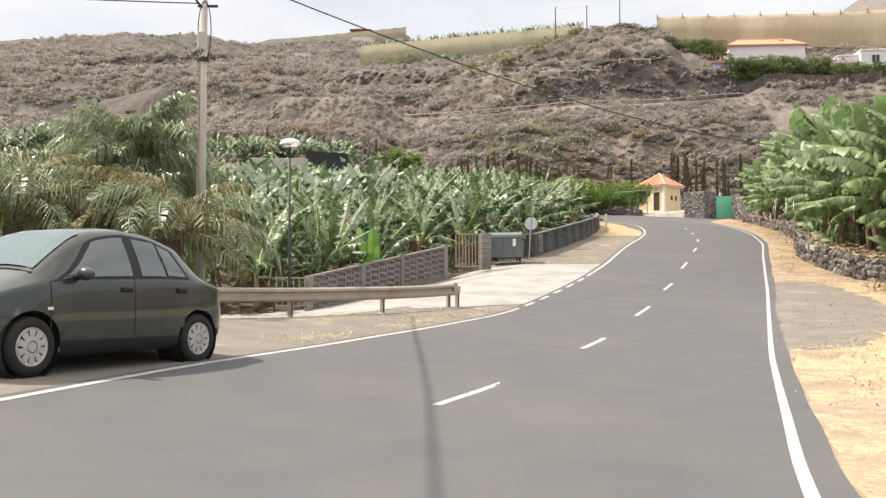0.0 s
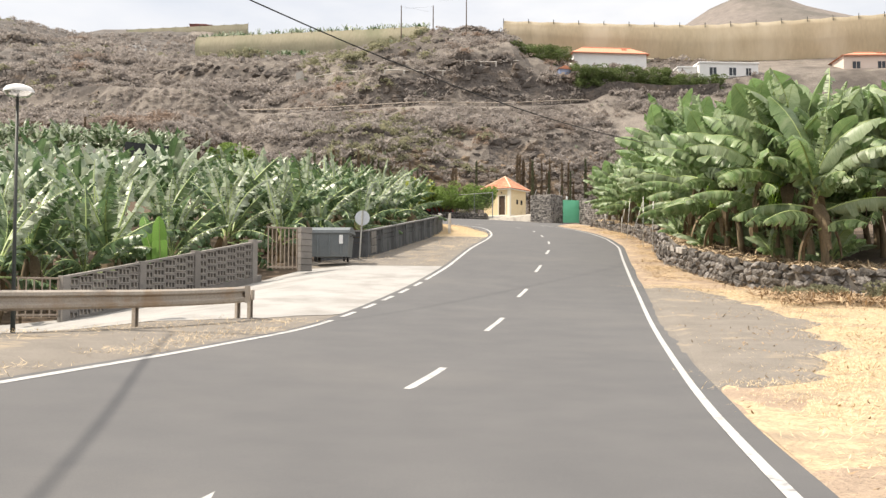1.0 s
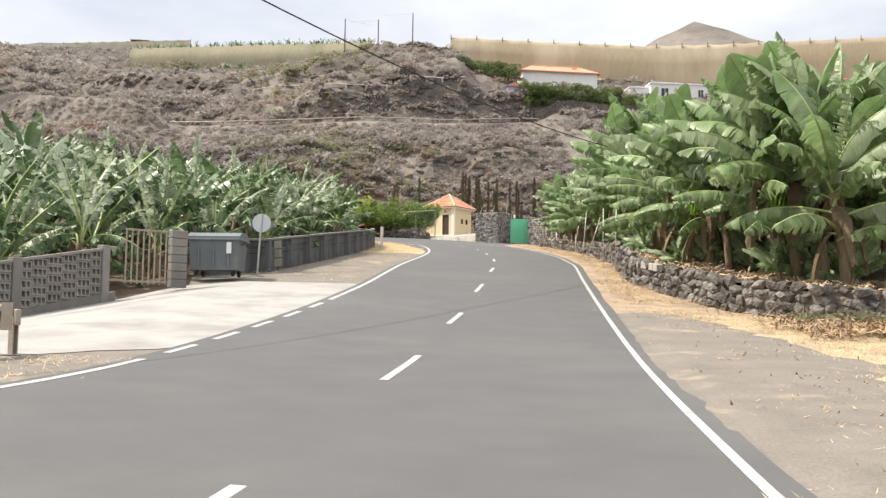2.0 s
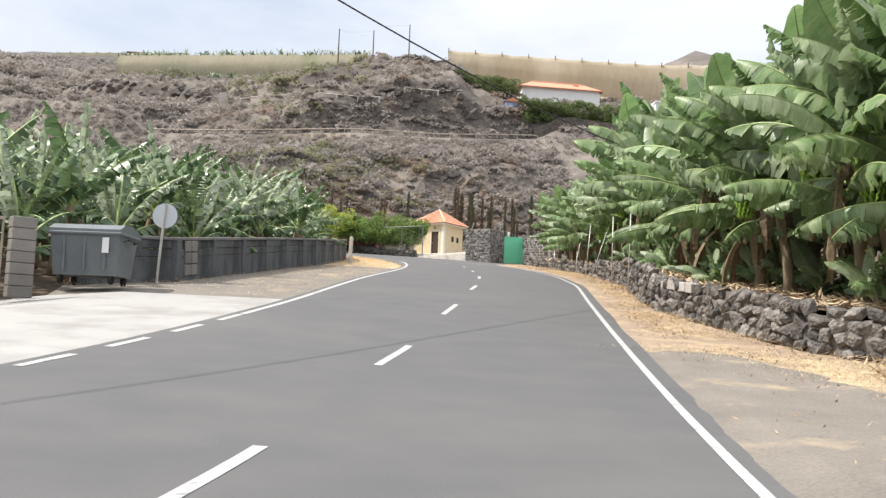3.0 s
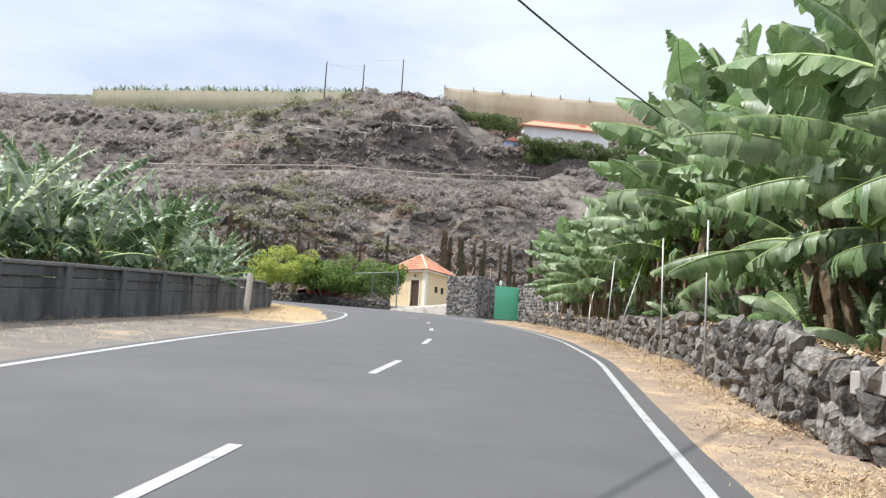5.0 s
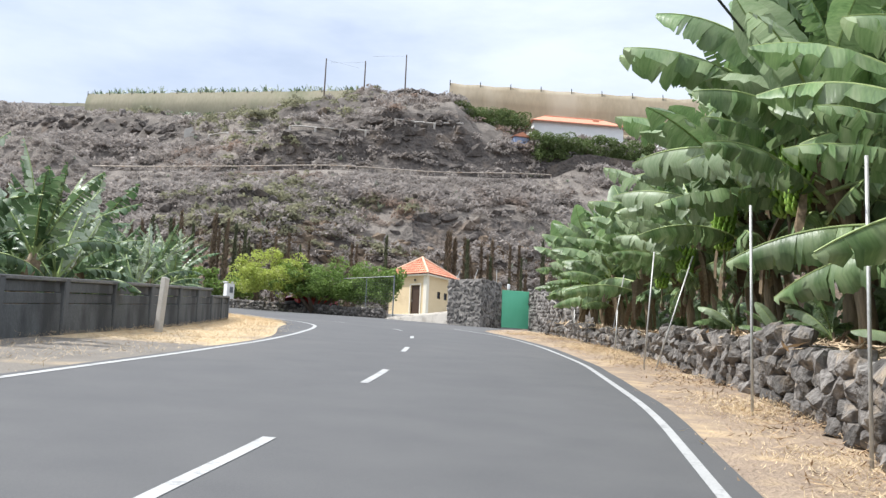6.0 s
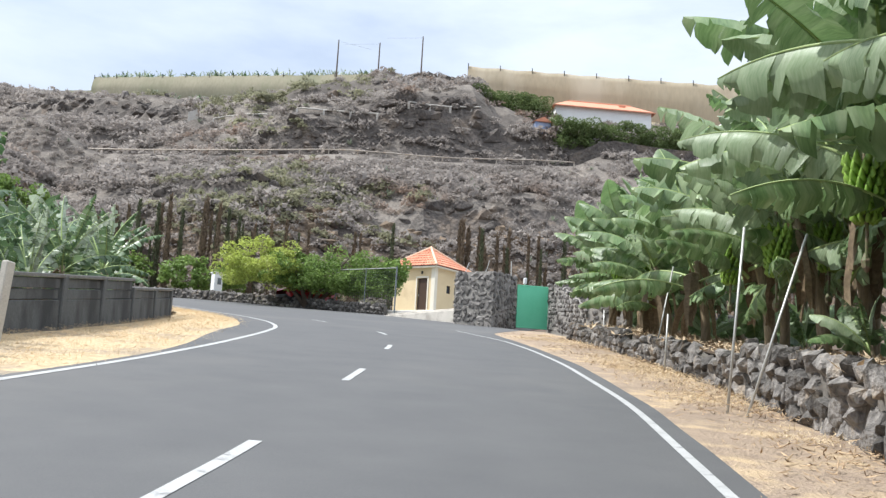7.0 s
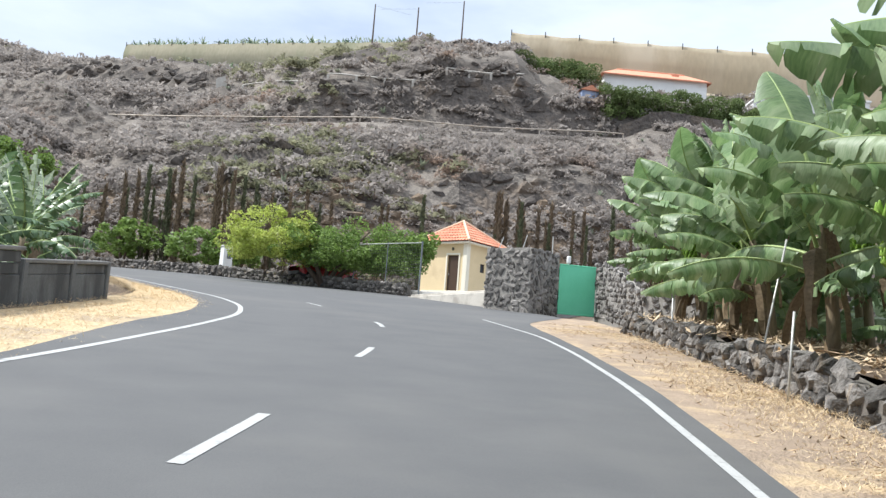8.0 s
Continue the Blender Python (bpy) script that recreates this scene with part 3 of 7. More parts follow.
ground = part("ground", (gv, gf), [SOIL, HILL, CLIFF, CRAGROCK, HILL_DARK], slots=gs)
tagged(ground, "dark field soil rising to a dry rocky brown hillside", "ground", kind="structure")



def hard_shoulder(y):
    """The asphalt reaches past the edge line round the far bend."""
    return 0.75 * smoothstep(60, 69, y) * (1 - smoothstep(84, 92, y))


road = structure("road", strip(lambda y: left_x(y) - 0.14 - hard_shoulder(y), lambda y: right_x(y) + 0.27 + 0.05 * noise.noise(Vector((y * 0.35, 3, 3))), steps(-40, 124, 0.4), 16, -0.004, 0.0), ASPHALT,
                 "smooth grey asphalt road bending left uphill", "road", smooth=True)
verge_right = structure("verge_right", strip(lambda y: right_x(y) - 0.25, lambda y: (wall_rx(y) + 0.35) if y > 30 else max(22.0, right_x(y) + 12), steps(-40, 86, 0.5), 22, -0.012, 0.04, 0.9), DIRT,
                        "dry dirt roadside strewn with yellow straw", "verge")
def patch_w(y):
    return 3.5 * math.sin(math.pi * (y - 15.5) / 18.5) ** 0.7 + 0.7 * noise.noise(Vector((y * 0.5, 1, 1))) + 0.4 * noise.noise(Vector((y * 1.9, 4, 1))) + 0.4 * noise.noise(Vector((y * 5.0, 7, 1)))


structure("verge_straw", strip(lambda y: right_x(y) + 0.3 + 0.12 * noise.noise(Vector((y * 0.9, 5, 5))), lambda y: right_x(y) + 10.0, steps(-12, 33.5, 0.4), 18, -0.01, 0.02, 0.9, 0.02), STRAWMAT,
          "flattened yellow straw on the dry roadside", "verge")
structure("verge_patch", strip(lambda y: right_x(y) + 0.14 + 0.05 * noise.noise(Vector((y * 1.3, 9, 2))), lambda y: right_x(y) + 0.5 + max(0.1, patch_w(y)), steps(15.8, 33.6, 0.35), 16, -0.006, 0.02, 0.3, 0.045), DIRT_GREY,
          "bare grey trodden dirt patch beside the road", "verge")
shoulder = structure("shoulder_left", strip(lambda y: left_x(y) - 16, lambda y: left_x(y) + 0.3, steps(-40, 27.4, 0.3), 54, -0.016, 0.006), DIRT_GREY,
                     "dusty gravel shoulder beside the road", "verge")
WALL_L = [(2.2, 41.2), (3.9, 42.0), (5.45, 46.4), (7.9, 54.0), (9.45, 60.0), (10.4, 64.5), (10.95, 68.5), (11.3, 72.0), (11.5, 75.5)]


def wall_lx(y):
    return float(np.interp(y, [p[1] for p in WALL_L], [p[0] for p in WALL_L]))


verge_left = structure("verge_left", strip(lambda y: (wall_lx(y) - 0.3) if y < 75.6 else left_x(y) - 2.7 + 0.16 * (y - 75.6), lambda y: left_x(y) + 0.3, steps(57.0, 90, 0.5), 10, -0.016, 0.015), STRAWBED,
                       "pale yellow straw-covered verge at the wall's end", "verge")
verge_wall = structure("verge_wall", strip(lambda y: wall_lx(y) - 0.3, lambda y: left_x(y) + 0.3, steps(38.0, 57.0, 0.5), 10, -0.016, 0.015), DIRT_GREY,
                       "dusty brown verge with scattered straw below the wall", "verge")


def apron_left(y):
    return -9.5 if y < 31 else float(np.interp(y, [31, 31.6, 36.9, 38.6, 39.3], [-9.5, -4.2, 0.2, 1.4, 2.4]))


def apron_right(y):
    return min(left_x(y) - 0.1, -6.5 + (y - 22.6) / 0.44 + 0.5 * noise.noise(Vector((y * 1.7, 6, 2)))) if y < 27 else left_x(y) - 0.1


apron = structure("pavement", strip(apron_left, apron_right, steps(22.9, 38.9, 0.25), 44, -0.008, 0.004), CONCRETE,
                  "pale worn concrete driveway apron beside the road", "driveway", smooth=True)


def ribbon(line, width, a, b, lift=0.036, step=0.4):
    """A painted band along a line that follows y, from a to b."""
    verts, faces = [], []
    yy = steps(a, b, step)
    for i, y in enumerate(yy):
        x = line(y)
        s = (line(y + 0.2) - line(y - 0.2)) / 0.4
        k = 1 / math.hypot(1, s)
        for side in (-0.5, 0.5):
            px, py = x + side * width * k, y - side * width * k * s
            verts.append((px, py, lay(px, py) + lift))
        if i:
            faces.append((2 * i - 2, 2 * i - 1, 2 * i + 1, 2 * i))
    return verts, faces


structure("edge_line_right", ribbon(line_x, 0.09, -40, 79.2, 0.0005), PAINT, "white painted edge line on asphalt", "road marking")
structure("edge_line_left", ribbon(lambda y: left_x(y) + 0.06, 0.11, -40, 25.2, 0.0005), PAINT, "white painted edge line on asphalt", "road marking")
structure("edge_line_left", ribbon(lambda y: left_x(y) + 0.06, 0.11, 35.6, 118, 0.0005), PAINT, "white painted edge line on asphalt", "road marking")
for k in range(6):
    a = 25.9 + 1.72 * k
    tagged(structure("edge_dash", ribbon(lambda y: left_x(y) + 0.06, 0.11, a, a + 1.0, 0.0005), PAINT, "short white dash of a broken edge line", "road marking"), group="broken edge line")
for near, far in ((-4.2, -2.0), (2.75, 4.95), (9.66, 11.96), (16.58, 18.45), (23.4, 25.82), (30.25, 32.26), (37.15, 39.55), (44.65, 46.85), (51.1, 53.25), (58.0, 59.9), (64.9, 66.5), (71.7, 73.3), (79.0, 80.6)):
    tagged(structure("centre_dash", ribbon(mid_x, 0.1, near, far, 0.0005), PAINT, "white dash of the broken centre line", "road marking"), group="centre line")

# soil of the raised banana terrace
def terrace_lift(y):
    return 0.66 - 0.22 * smoothstep(55, 62, y)


tv, tf = [], []
ty = steps(29.2, 88, 0.8)
for y in ty:
    a = wall_rx(y) + 0.28 if y < 78 else wall_rx(y) + 1.2
    for c in range(13):
        x = a + (c / 12) ** 1.5 * 40
        tv.append((x, y, grade(y) + terrace_lift(y) + 0.012 * (x - a) + 0.08 * noise.noise(Vector((x, y, 0.2)))))
for r in range(len(ty) - 1):
    for c in range(12):
        tf.append((r * 13 + c, r * 13 + c + 1, (r + 1) * 13 + c + 1, (r + 1) * 13 + c))
structure("terrace", (tv, tf), SOIL, "dark soil terrace littered with dry leaves", "field")

# ---------- banana plants ----------


def banana_leaf(length, width, rise, droop, fold, torn, segs=16, seed=0, deep=0.25, wild=1.0):
    """Blade with midrib along +y, arching from an upward angle down. The inner half is one sheet, the outer half is torn
    into a fringe; some tears reach the rib. Returns geo and slots (0 blade, 1 rib)."""
    r = random.Random(seed)
    pts, ang = [Vector((0, 0, 0))], []
    for i in range(segs):
        s = (i + 0.5) / segs
        a = radians(rise - droop * s ** 1.25)
        ang.append(a)
        pts.append(pts[-1] + Vector((0, math.cos(a), math.sin(a))) * length / segs)
    ang.append(ang[-1])
    verts, faces, slots = [], [], []
    first = max(1, round(segs * 0.12))

    def half_width(s):
        return width / 2 * min(1.0, max(0.1, (s - 0.09) / 0.13)) ** 0.7 * max(0.05, 1 - max(0, (s - 0.6) / 0.4) ** 2.0) ** 0.6

    for side in (-1, 1):
        i = first
        while i < segs:
            n = min(segs - i, r.choice((1, 1, 2, 2) if deep > 0.45 else (1, 1, 2, 2, 3, 4)) if torn > 0.5 else r.choice((4, 6, 8)))
            loose = r.random() < deep * torn
            turn = fold + r.uniform(-20, 20) * torn + (r.uniform(-25, 30) if loose else 0)
            hang = turn * 1.35 + 6 + r.uniform(-22, 34) * torn * wild
            lap = r.uniform(-0.1, 0.2)
            k = len(verts)
            for c in range(n + 1):
                s = (i + c) / segs
                p, a = pts[i + c], ang[i + c]
                w = half_width(s) * (1 + r.uniform(-0.05, 0.05) * torn)
                up = Vector((0, -math.sin(a), math.cos(a)))
                along = Vector((0, math.cos(a), math.sin(a)))
                cut = (0.2 * torn * length / segs) * ((1 if c == 0 else 0) - (1 if c == n else 0))
                f1 = radians((turn if loose else fold + 0.4 * (turn - fold)) * 0.6 + r.uniform(-4, 4))
                f2 = radians(hang)
                base = p + along * (cut * 0.5 if loose else 0)
                m1 = base + (Vector((side, 0, 0)) * math.cos(f1) - up * math.sin(f1)) * w * 0.52 + along * (w * 0.1 + (cut * 0.6 if loose else 0))
                m2 = m1 + (Vector((side, 0, 0)) * math.cos(f2) - up * math.sin(f2)) * w * r.uniform(0.3 if deep > 0.45 else 0.4, 0.58) + along * (w * (0.1 + lap * 0.5) + cut)
                verts += [tuple(base), tuple(m1), tuple(m2)]
            for c in range(n):
                o = k + 3 * c
                q = [(o, o + 1, o + 4, o + 3), (o + 1, o + 2, o + 5, o + 4)]
                faces += [f if side > 0 else f[::-1] for f in q]
                slots += [0, 0]
            i += n
    k = len(verts)
    ribs = list(range(0, segs + 1, 2))
    for i in ribs:
        p, a = pts[i], ang[i]
        w = 0.04 * (1 - 0.85 * i / segs) * (length / 2.4)
        up = Vector((0, -math.sin(a), math.cos(a)))
        verts += [tuple(p + Vector((-w, 0, 0)) + up * 0.008), tuple(p - up * w * 1.3), tuple(p + Vector((w, 0, 0)) + up * 0.008)]
    for i in range(len(ribs) - 1):
        for c in range(3):
            d = (c + 1) % 3
            faces.append((k + 3 * i + c, k + 3 * i + d, k + 3 * i + 3 + d, k + 3 * i + 3 + c))
            slots.append(1)
    return (verts, faces), slots


def leaf_mesh(mat, *a, **k):
    geo, slots = banana_leaf(*a, **k)
    return data("leaf", geo, [mat, RIB], smooth=True, slots=slots)


# from the hanging lower leaves to the upright young ones
WIDE_LEAVES = [leaf_mesh(LEAF, 2.2, 0.8, 18, 46, 62, 1.0, 32, 7, 0.3), leaf_mesh(LEAF, 2.5, 0.86, 25, 48, 60, 1.0, 32, 5, 0.3), leaf_mesh(LEAF_PALE, 2.7, 0.88, 26, 50, 62, 0.9, 32, 8, 0.15),
               leaf_mesh(LEAF, 2.7, 0.9, 28, 54, 58, 1.0, 32, 2, 0.2), leaf_mesh(LEAF, 2.6, 0.9, 36, 58, 54, 0.8, 30, 4, 0.1), leaf_mesh(LEAF_PALE, 2.6, 0.88, 40, 60, 48, 0.9, 30, 10, 0.2),
               leaf_mesh(LEAF, 2.6, 0.88, 50, 66, 38, 0.7, 26, 1), leaf_mesh(LEAF_PALE, 2.5, 0.86, 60, 70, 32, 0.5, 18, 3), leaf_mesh(LEAF, 2.5, 0.86, 70, 50, 14, 0.3, 16, 9),
               leaf_mesh(LEAF_PALE, 2.3, 0.78, 78, 40, 8, 0.2, 14, 6)]
# highlight-coloured pale blades mostly high up, so the bright tops are painted in
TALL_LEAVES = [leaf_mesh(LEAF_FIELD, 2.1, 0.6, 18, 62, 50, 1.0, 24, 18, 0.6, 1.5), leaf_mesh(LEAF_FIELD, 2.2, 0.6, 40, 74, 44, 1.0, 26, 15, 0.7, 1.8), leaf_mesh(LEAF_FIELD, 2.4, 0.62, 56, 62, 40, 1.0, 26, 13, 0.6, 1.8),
               leaf_mesh(LEAF_FIELD_PALE_LIT, 2.6, 0.5, 66, 50, 58, 1.0, 28, 14, 0.8, 2.7), leaf_mesh(LEAF_FIELD, 2.6, 0.6, 72, 44, 34, 1.0, 26, 11, 0.6, 2.0), leaf_mesh(LEAF_FIELD_PALE_LIT, 2.7, 0.5, 74, 40, 54, 1.0, 28, 12, 0.8, 2.7),
               leaf_mesh(LEAF_FIELD, 2.6, 0.54, 80, 34, 48, 1.0, 28, 19, 0.7, 1.8), leaf_mesh(LEAF_FIELD_PALE_LIT, 2.5, 0.48, 84, 30, 58, 1.0, 28, 17, 0.8, 2.7), leaf_mesh(LEAF_FIELD_PALE_LIT, 2.3, 0.44, 82, 24, 40, 1.0, 24, 16, 0.7, 2.4)]
YOUNG_LEAF = leaf_mesh(LEAF_YOUNG, 2.0, 0.5, 82, 18, 10, 0.1, 12, 16)
TERRACE_LEAVES = WIDE_LEAVES[:8] + [leaf_mesh(LEAF, 2.5, 0.66, 58, 60, 44, 1.0, 30, 21, 0.6, 1.6), WIDE_LEAVES[8], leaf_mesh(LEAF_PALE, 2.5, 0.6, 74, 42, 50, 1.0, 28, 22, 0.7, 1.8), WIDE_LEAVES[9]]


def stem_geo(h, r, lean=0.12, seed=1):
    q = random.Random(seed)
    pts = [(lean * h * (i / 6) ** 2, 0.03 * math.sin(i), h * i / 6) for i in range(7)]
    a = tube(pts, [r * (1.12 - 0.5 * i / 6) * q.uniform(0.93, 1.07) for i in range(7)], 9)
    return a


def dead_leaf_geo(seed):
    q = random.Random(seed)
    verts, faces = [], []
    n, w = 6, q.uniform(0.1, 0.2)
    for i in range(n + 1):
        s = i / n
        out = 0.1 + 0.42 * math.sin(s * 1.7) ** 1.0
        verts += [(-w * (1 - 0.6 * s) + q.uniform(-0.04, 0.04), out, -1.25 * s ** 1.3), (0, out + 0.05, -1.25 * s ** 1.3 + 0.03), (w * (1 - 0.6 * s) + q.uniform(-0.04, 0.04), out, -1.25 * s ** 1.3 + q.uniform(-0.05, 0.05))]
    for i in range(n):
        faces += [(3 * i, 3 * i + 1, 3 * i + 4, 3 * i + 3), (3 * i + 1, 3 * i + 2, 3 * i + 5, 3 * i + 4)]
    return verts, faces


DEAD = [data("dead_leaf", dead_leaf_geo(k), DEADLEAF) for k in range(3)]


def hand_geo():
    """One hand of plump upturned green fingers round the stalk."""
    geos = []
    for k in range(11):
        a = 2 * math.pi * k / 11
        c, s = math.cos(a), math.sin(a)
        pts = [(c * 0.05, s * 0.05, -0.01), (c * 0.15, s * 0.15, -0.045), (c * 0.205, s * 0.205, 0.015), (c * 0.205, s * 0.205, 0.1)]
        geos.append(tube(pts, [0.016, 0.04, 0.04, 0.014], 5, False))
    return join(geos)


HAND = data("banana_hand", hand_geo(), FRUIT, smooth=True)
BUNCHSTALK = data("bunch_stalk", tube([(0, 0, 0.25), (0, 0, 0), (0, 0.02, -0.9), (0.02, 0.03, -1.2)], [0.03, 0.028, 0.02, 0.015], 6), FRUITSTEM)
FLOWER = data("flower_bud", lathe([(0.0, -0.12), (0.05, -0.06), (0.06, 0.02), (0.03, 0.1), (0.0, 0.12)], 8), FRUITSTEM)


def banana_plant(m, height, leaves, count, seed, label, bunch=False, dead=3, group="banana plants", spread=1.0):
    q = random.Random(seed)
    plant = thing("banana_plant", m, label, "banana plant", group)
    lean = q.uniform(0.02, 0.16) if group != "terrace banana plants" else q.uniform(0.12, 0.28)
    part("trunk", stem_geo(height, 0.11, lean, seed), STEM, plant, smooth=True)
    top = Vector((lean * height, 0, height))
    for k in range(count):
        az = 137.5 * k + q.uniform(-25, 25)
        if group == "terrace banana plants":
            az = -90 + 0.82 * ((az + 270) % 360 - 180)
        ob = part("leaf", leaves[min(len(leaves) - 2, int((k + q.random()) * (len(leaves) - 1) / count))] if k < count - 1 else leaves[-1], None, plant)
        sc = q.uniform(0.82, 1.1) * spread
        ob.matrix_local = Matrix.Translation(top + Vector((0, 0, -0.3 + 0.035 * k - ((0.11 * (8 - k) if group == "terrace banana plants" else 0.3 * (3 - k)) if k < (8 if group == "terrace banana plants" else 3) and height > 1.8 else 0)))) @ pose(0, 0, 0, q.uniform(-14, 14) + (1.3 * k if group == "terrace banana plants" else 1.2 * k - 5), q.uniform(-38, 38), az) @ Matrix.Diagonal((sc, sc, sc, 1))
    for k in range(dead):
        ob = part("dead_leaf", DEAD[k % 3], None, plant, "dry brown hanging leaf")
        ob.matrix_local = Matrix.Translation(top + Vector((0, 0, -0.15 - 0.18 * k))) @ pose(0, 0, 0, 0, 0, q.uniform(0, 360))
    if bunch:
        a = q.uniform(-25, 25)
        at = top + Vector((0.4 * math.cos(radians(a)), 0.4 * math.sin(radians(a)), -0.25))
        for nm, me, dz in (("bunch_stalk", BUNCHSTALK, 0), ("flower_bud", FLOWER, -1.25)):
            ob = part(nm, me, None, plant)
            ob.matrix_local = Matrix.Translation(at + Vector((0, 0, dz)))
        for k in range(8):
            ob = part("banana_hand", HAND, None, plant, "hand of unripe green bananas")
            ob.matrix_local = Matrix.Translation(at + Vector((0, 0, -0.12 - 0.092 * k))) @ pose(0, 0, 0, 0, 0, 16 * (k % 2) + 7 * k) @ Matrix.Scale(1.08 - 0.05 * k, 4)
    return plant


LAB_R = "tall banana plant with broad wind-torn green leaves on the terrace"
LAB_L = "banana plant with upright wind-shredded leaves in the field"
archetypes_r = []
for k, (h, c, b) in enumerate(((3.0, 21, True), (2.7, 20, True), (3.5, 21, False), (2.9, 20, False), (2.2, 17, False), (0.55, 7, False), (0.9, 7, False))):
    archetypes_r.append((h, c, b, k + 3))
built = {}


def plant_right(x, y, kind, turn, size):
    m = pose(x, y, grade(y) + terrace_lift(y) - 0.05, rnd(-4, 4), rnd(-4, 4), turn) @ Matrix.Scale(size, 4)
    if kind in built:
        return place_copy(built[kind], m)
    h, c, b, seed = archetypes_r[kind]
    built[kind] = banana_plant(m, h, TERRACE_LEAVES if h > 1 else TERRACE_LEAVES[6:], c, seed, LAB_R if h > 1 else "young banana sucker with a few upright leaves", b, 0 if h < 1 else 3 if b else 6, "terrace banana plants", 0.95 if h > 1 else 1.0)
    return built[kind]


def place_copy(ob, m):
    made = copy_thing(ob, m)
    made.matrix_basis = m
    return made


# plants that bend over the wall with a ripening bunch: the place of the bunch
BUNCHES = ((19.3, 51.0, 6.75), (20.4, 55.3, 7.0), (21.5, 59.4, 6.95), (22.6, 59.9, 7.2), (22.5, 62.8, 7.3))
for k, (bx, by, bz) in enumerate(BUNCHES):
    foot = grade(by) + terrace_lift(by) - 0.05
    banana_plant(pose(bx + 1.05, by + 0.25, foot, 0, 0, 180), bz + 0.75 - foot, TERRACE_LEAVES, 19, 40 + k, "banana plant leaning over the wall with a heavy green bunch", True, 3, "terrace banana plants")

random.seed(21)
for (x, y, a, s) in polyline(WALL_R, 1.75):
    if y < 30.5:
        continue
    for lane in range(4 if y < 42 else 3 if y < 60 else 2):
        off = (1.9 if y < 62 else 2.1 if y < 66 else 0.95) + 2.0 * lane + rnd(-0.3, 0.3)
        px, py = x + math.sin(a) * off, y - math.cos(a) * off + rnd(-0.4, 0.4) + (1.0 if lane % 2 else 0)
        if px < wall_rx(py) + (0.7 if y < 66 else 0.35):
            continue
        if any(math.hypot(px - bx - 1.05, py - by) < 1.35 for bx, by, bz in BUNCHES):
            continue
        size = (1.08 if y < 46 else 1.1 if y < 52 else 1.22 if y < 62 else 0.92) * rnd(0.9, 1.1)
        plant_right(px, py, random.choice((1, 4, 4) if lane == 0 and y > 66 else (0, 1, 3) if lane == 0 and y > 60 else (1, 3, 4, 4) if lane == 0 else ((0, 1, 3) if y < 46 else (0, 1, 2, 3)) if lane < 3 else (0, 2)), 185 + rnd(-55, 55), size)
        if lane == 0 and y < 64 and random.random() < 0.7:
            o2, s2 = rnd(0.7, 1.2), rnd(-0.9, 0.9)
            plant_right(x + math.sin(a) * o2 + math.cos(a) * s2, y - math.cos(a) * o2 + math.sin(a) * s2, random.choice((5, 6)), 185 + rnd(-80, 80), rnd(0.3, 0.46))
        if lane < 2 and random.random() < (0.85 if y < 60 else 0.6):
            plant_right(px + (rnd(0, 0.9) if y < 46 else rnd(0.6, 1.3)), py + rnd(-0.9, 0.9), 5, rnd(0, 360), rnd(0.4, 0.66) if y < 46 else rnd(0.4, 0.6))

built_l = {}
archetypes_l = [(1.3, 12, 31), (1.1, 11, 32), (1.5, 12, 33), (0.9, 10, 34)]


def plant_left(x, y, kind, turn, size):
    m = pose(x, y, terrain(x, y) - 0.05, rnd(-5, 5), rnd(-5, 5), turn) @ Matrix.Scale(size, 4)
    if kind in built_l:
        return place_copy(built_l[kind], m)
    h, c, seed = archetypes_l[kind]
    built_l[kind] = banana_plant(m, h, TALL_LEAVES, c, seed, LAB_L, False, 2, "field banana plants")
    return built_l[kind]


def field_edge(y):
    """The road-side limit of the lower banana field."""
    return float(np.interp(y, [24, 31, 37, 41.5, 46.4, 54, 60, 64.5, 72, 76, 80, 84, 95], [-10, -6.8, -2.2, 1.2, 4.3, 6.8, 8.4, 9.3, 11.2, 11.2, 10.2, 8, 0]))


random.seed(5)
far_places, count = [], 0
y = 32.5
while y < 103:
    x = field_edge(y) - rnd(0.5, 1.2)
    while x > -90:
        near = (x > field_edge(y) - 6.5 and y < 84) and count < 235
        jx, jy = x + rnd(-0.5, 0.5), y + rnd(-0.5, 0.5)
        if x / max(y, 1) > -0.62:
            if near:
                plant_left(jx - (1.0 if y > 62 else 0), jy, random.randrange(4), rnd(0, 360), rnd(0.92, 1.15) * (1.0 if y < 66 else 0.8))
                count += 1
            else:
                far_places.append((jx, jy))
        step_x = 1.75 if near else 2.4
        x -= step_x + rnd(-0.3, 0.4)
    y += 1.8 if y < 78 else 2.6


def clump(seed, height, segs=6):
    """A whole plant in few faces for the depth of the field; two slots by part list."""
    q = random.Random(seed)
    pale, deep = [], []
    for k in range(10):
        geo, sl = banana_leaf(2.4, 0.56, q.uniform(50, 84), q.uniform(30, 65), q.uniform(24, 58), 1.0, segs, seed * 10 + k, 0.8, 1.8)
        keep = [f for f, s in zip(geo[1], sl) if s == 0]
        m = Matrix.Translation((0, 0, height)) @ pose(0, 0, 0, q.uniform(-10, 10), q.uniform(-15, 15), 137.5 * k)
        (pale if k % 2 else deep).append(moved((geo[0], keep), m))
    return join(pale), join(deep)


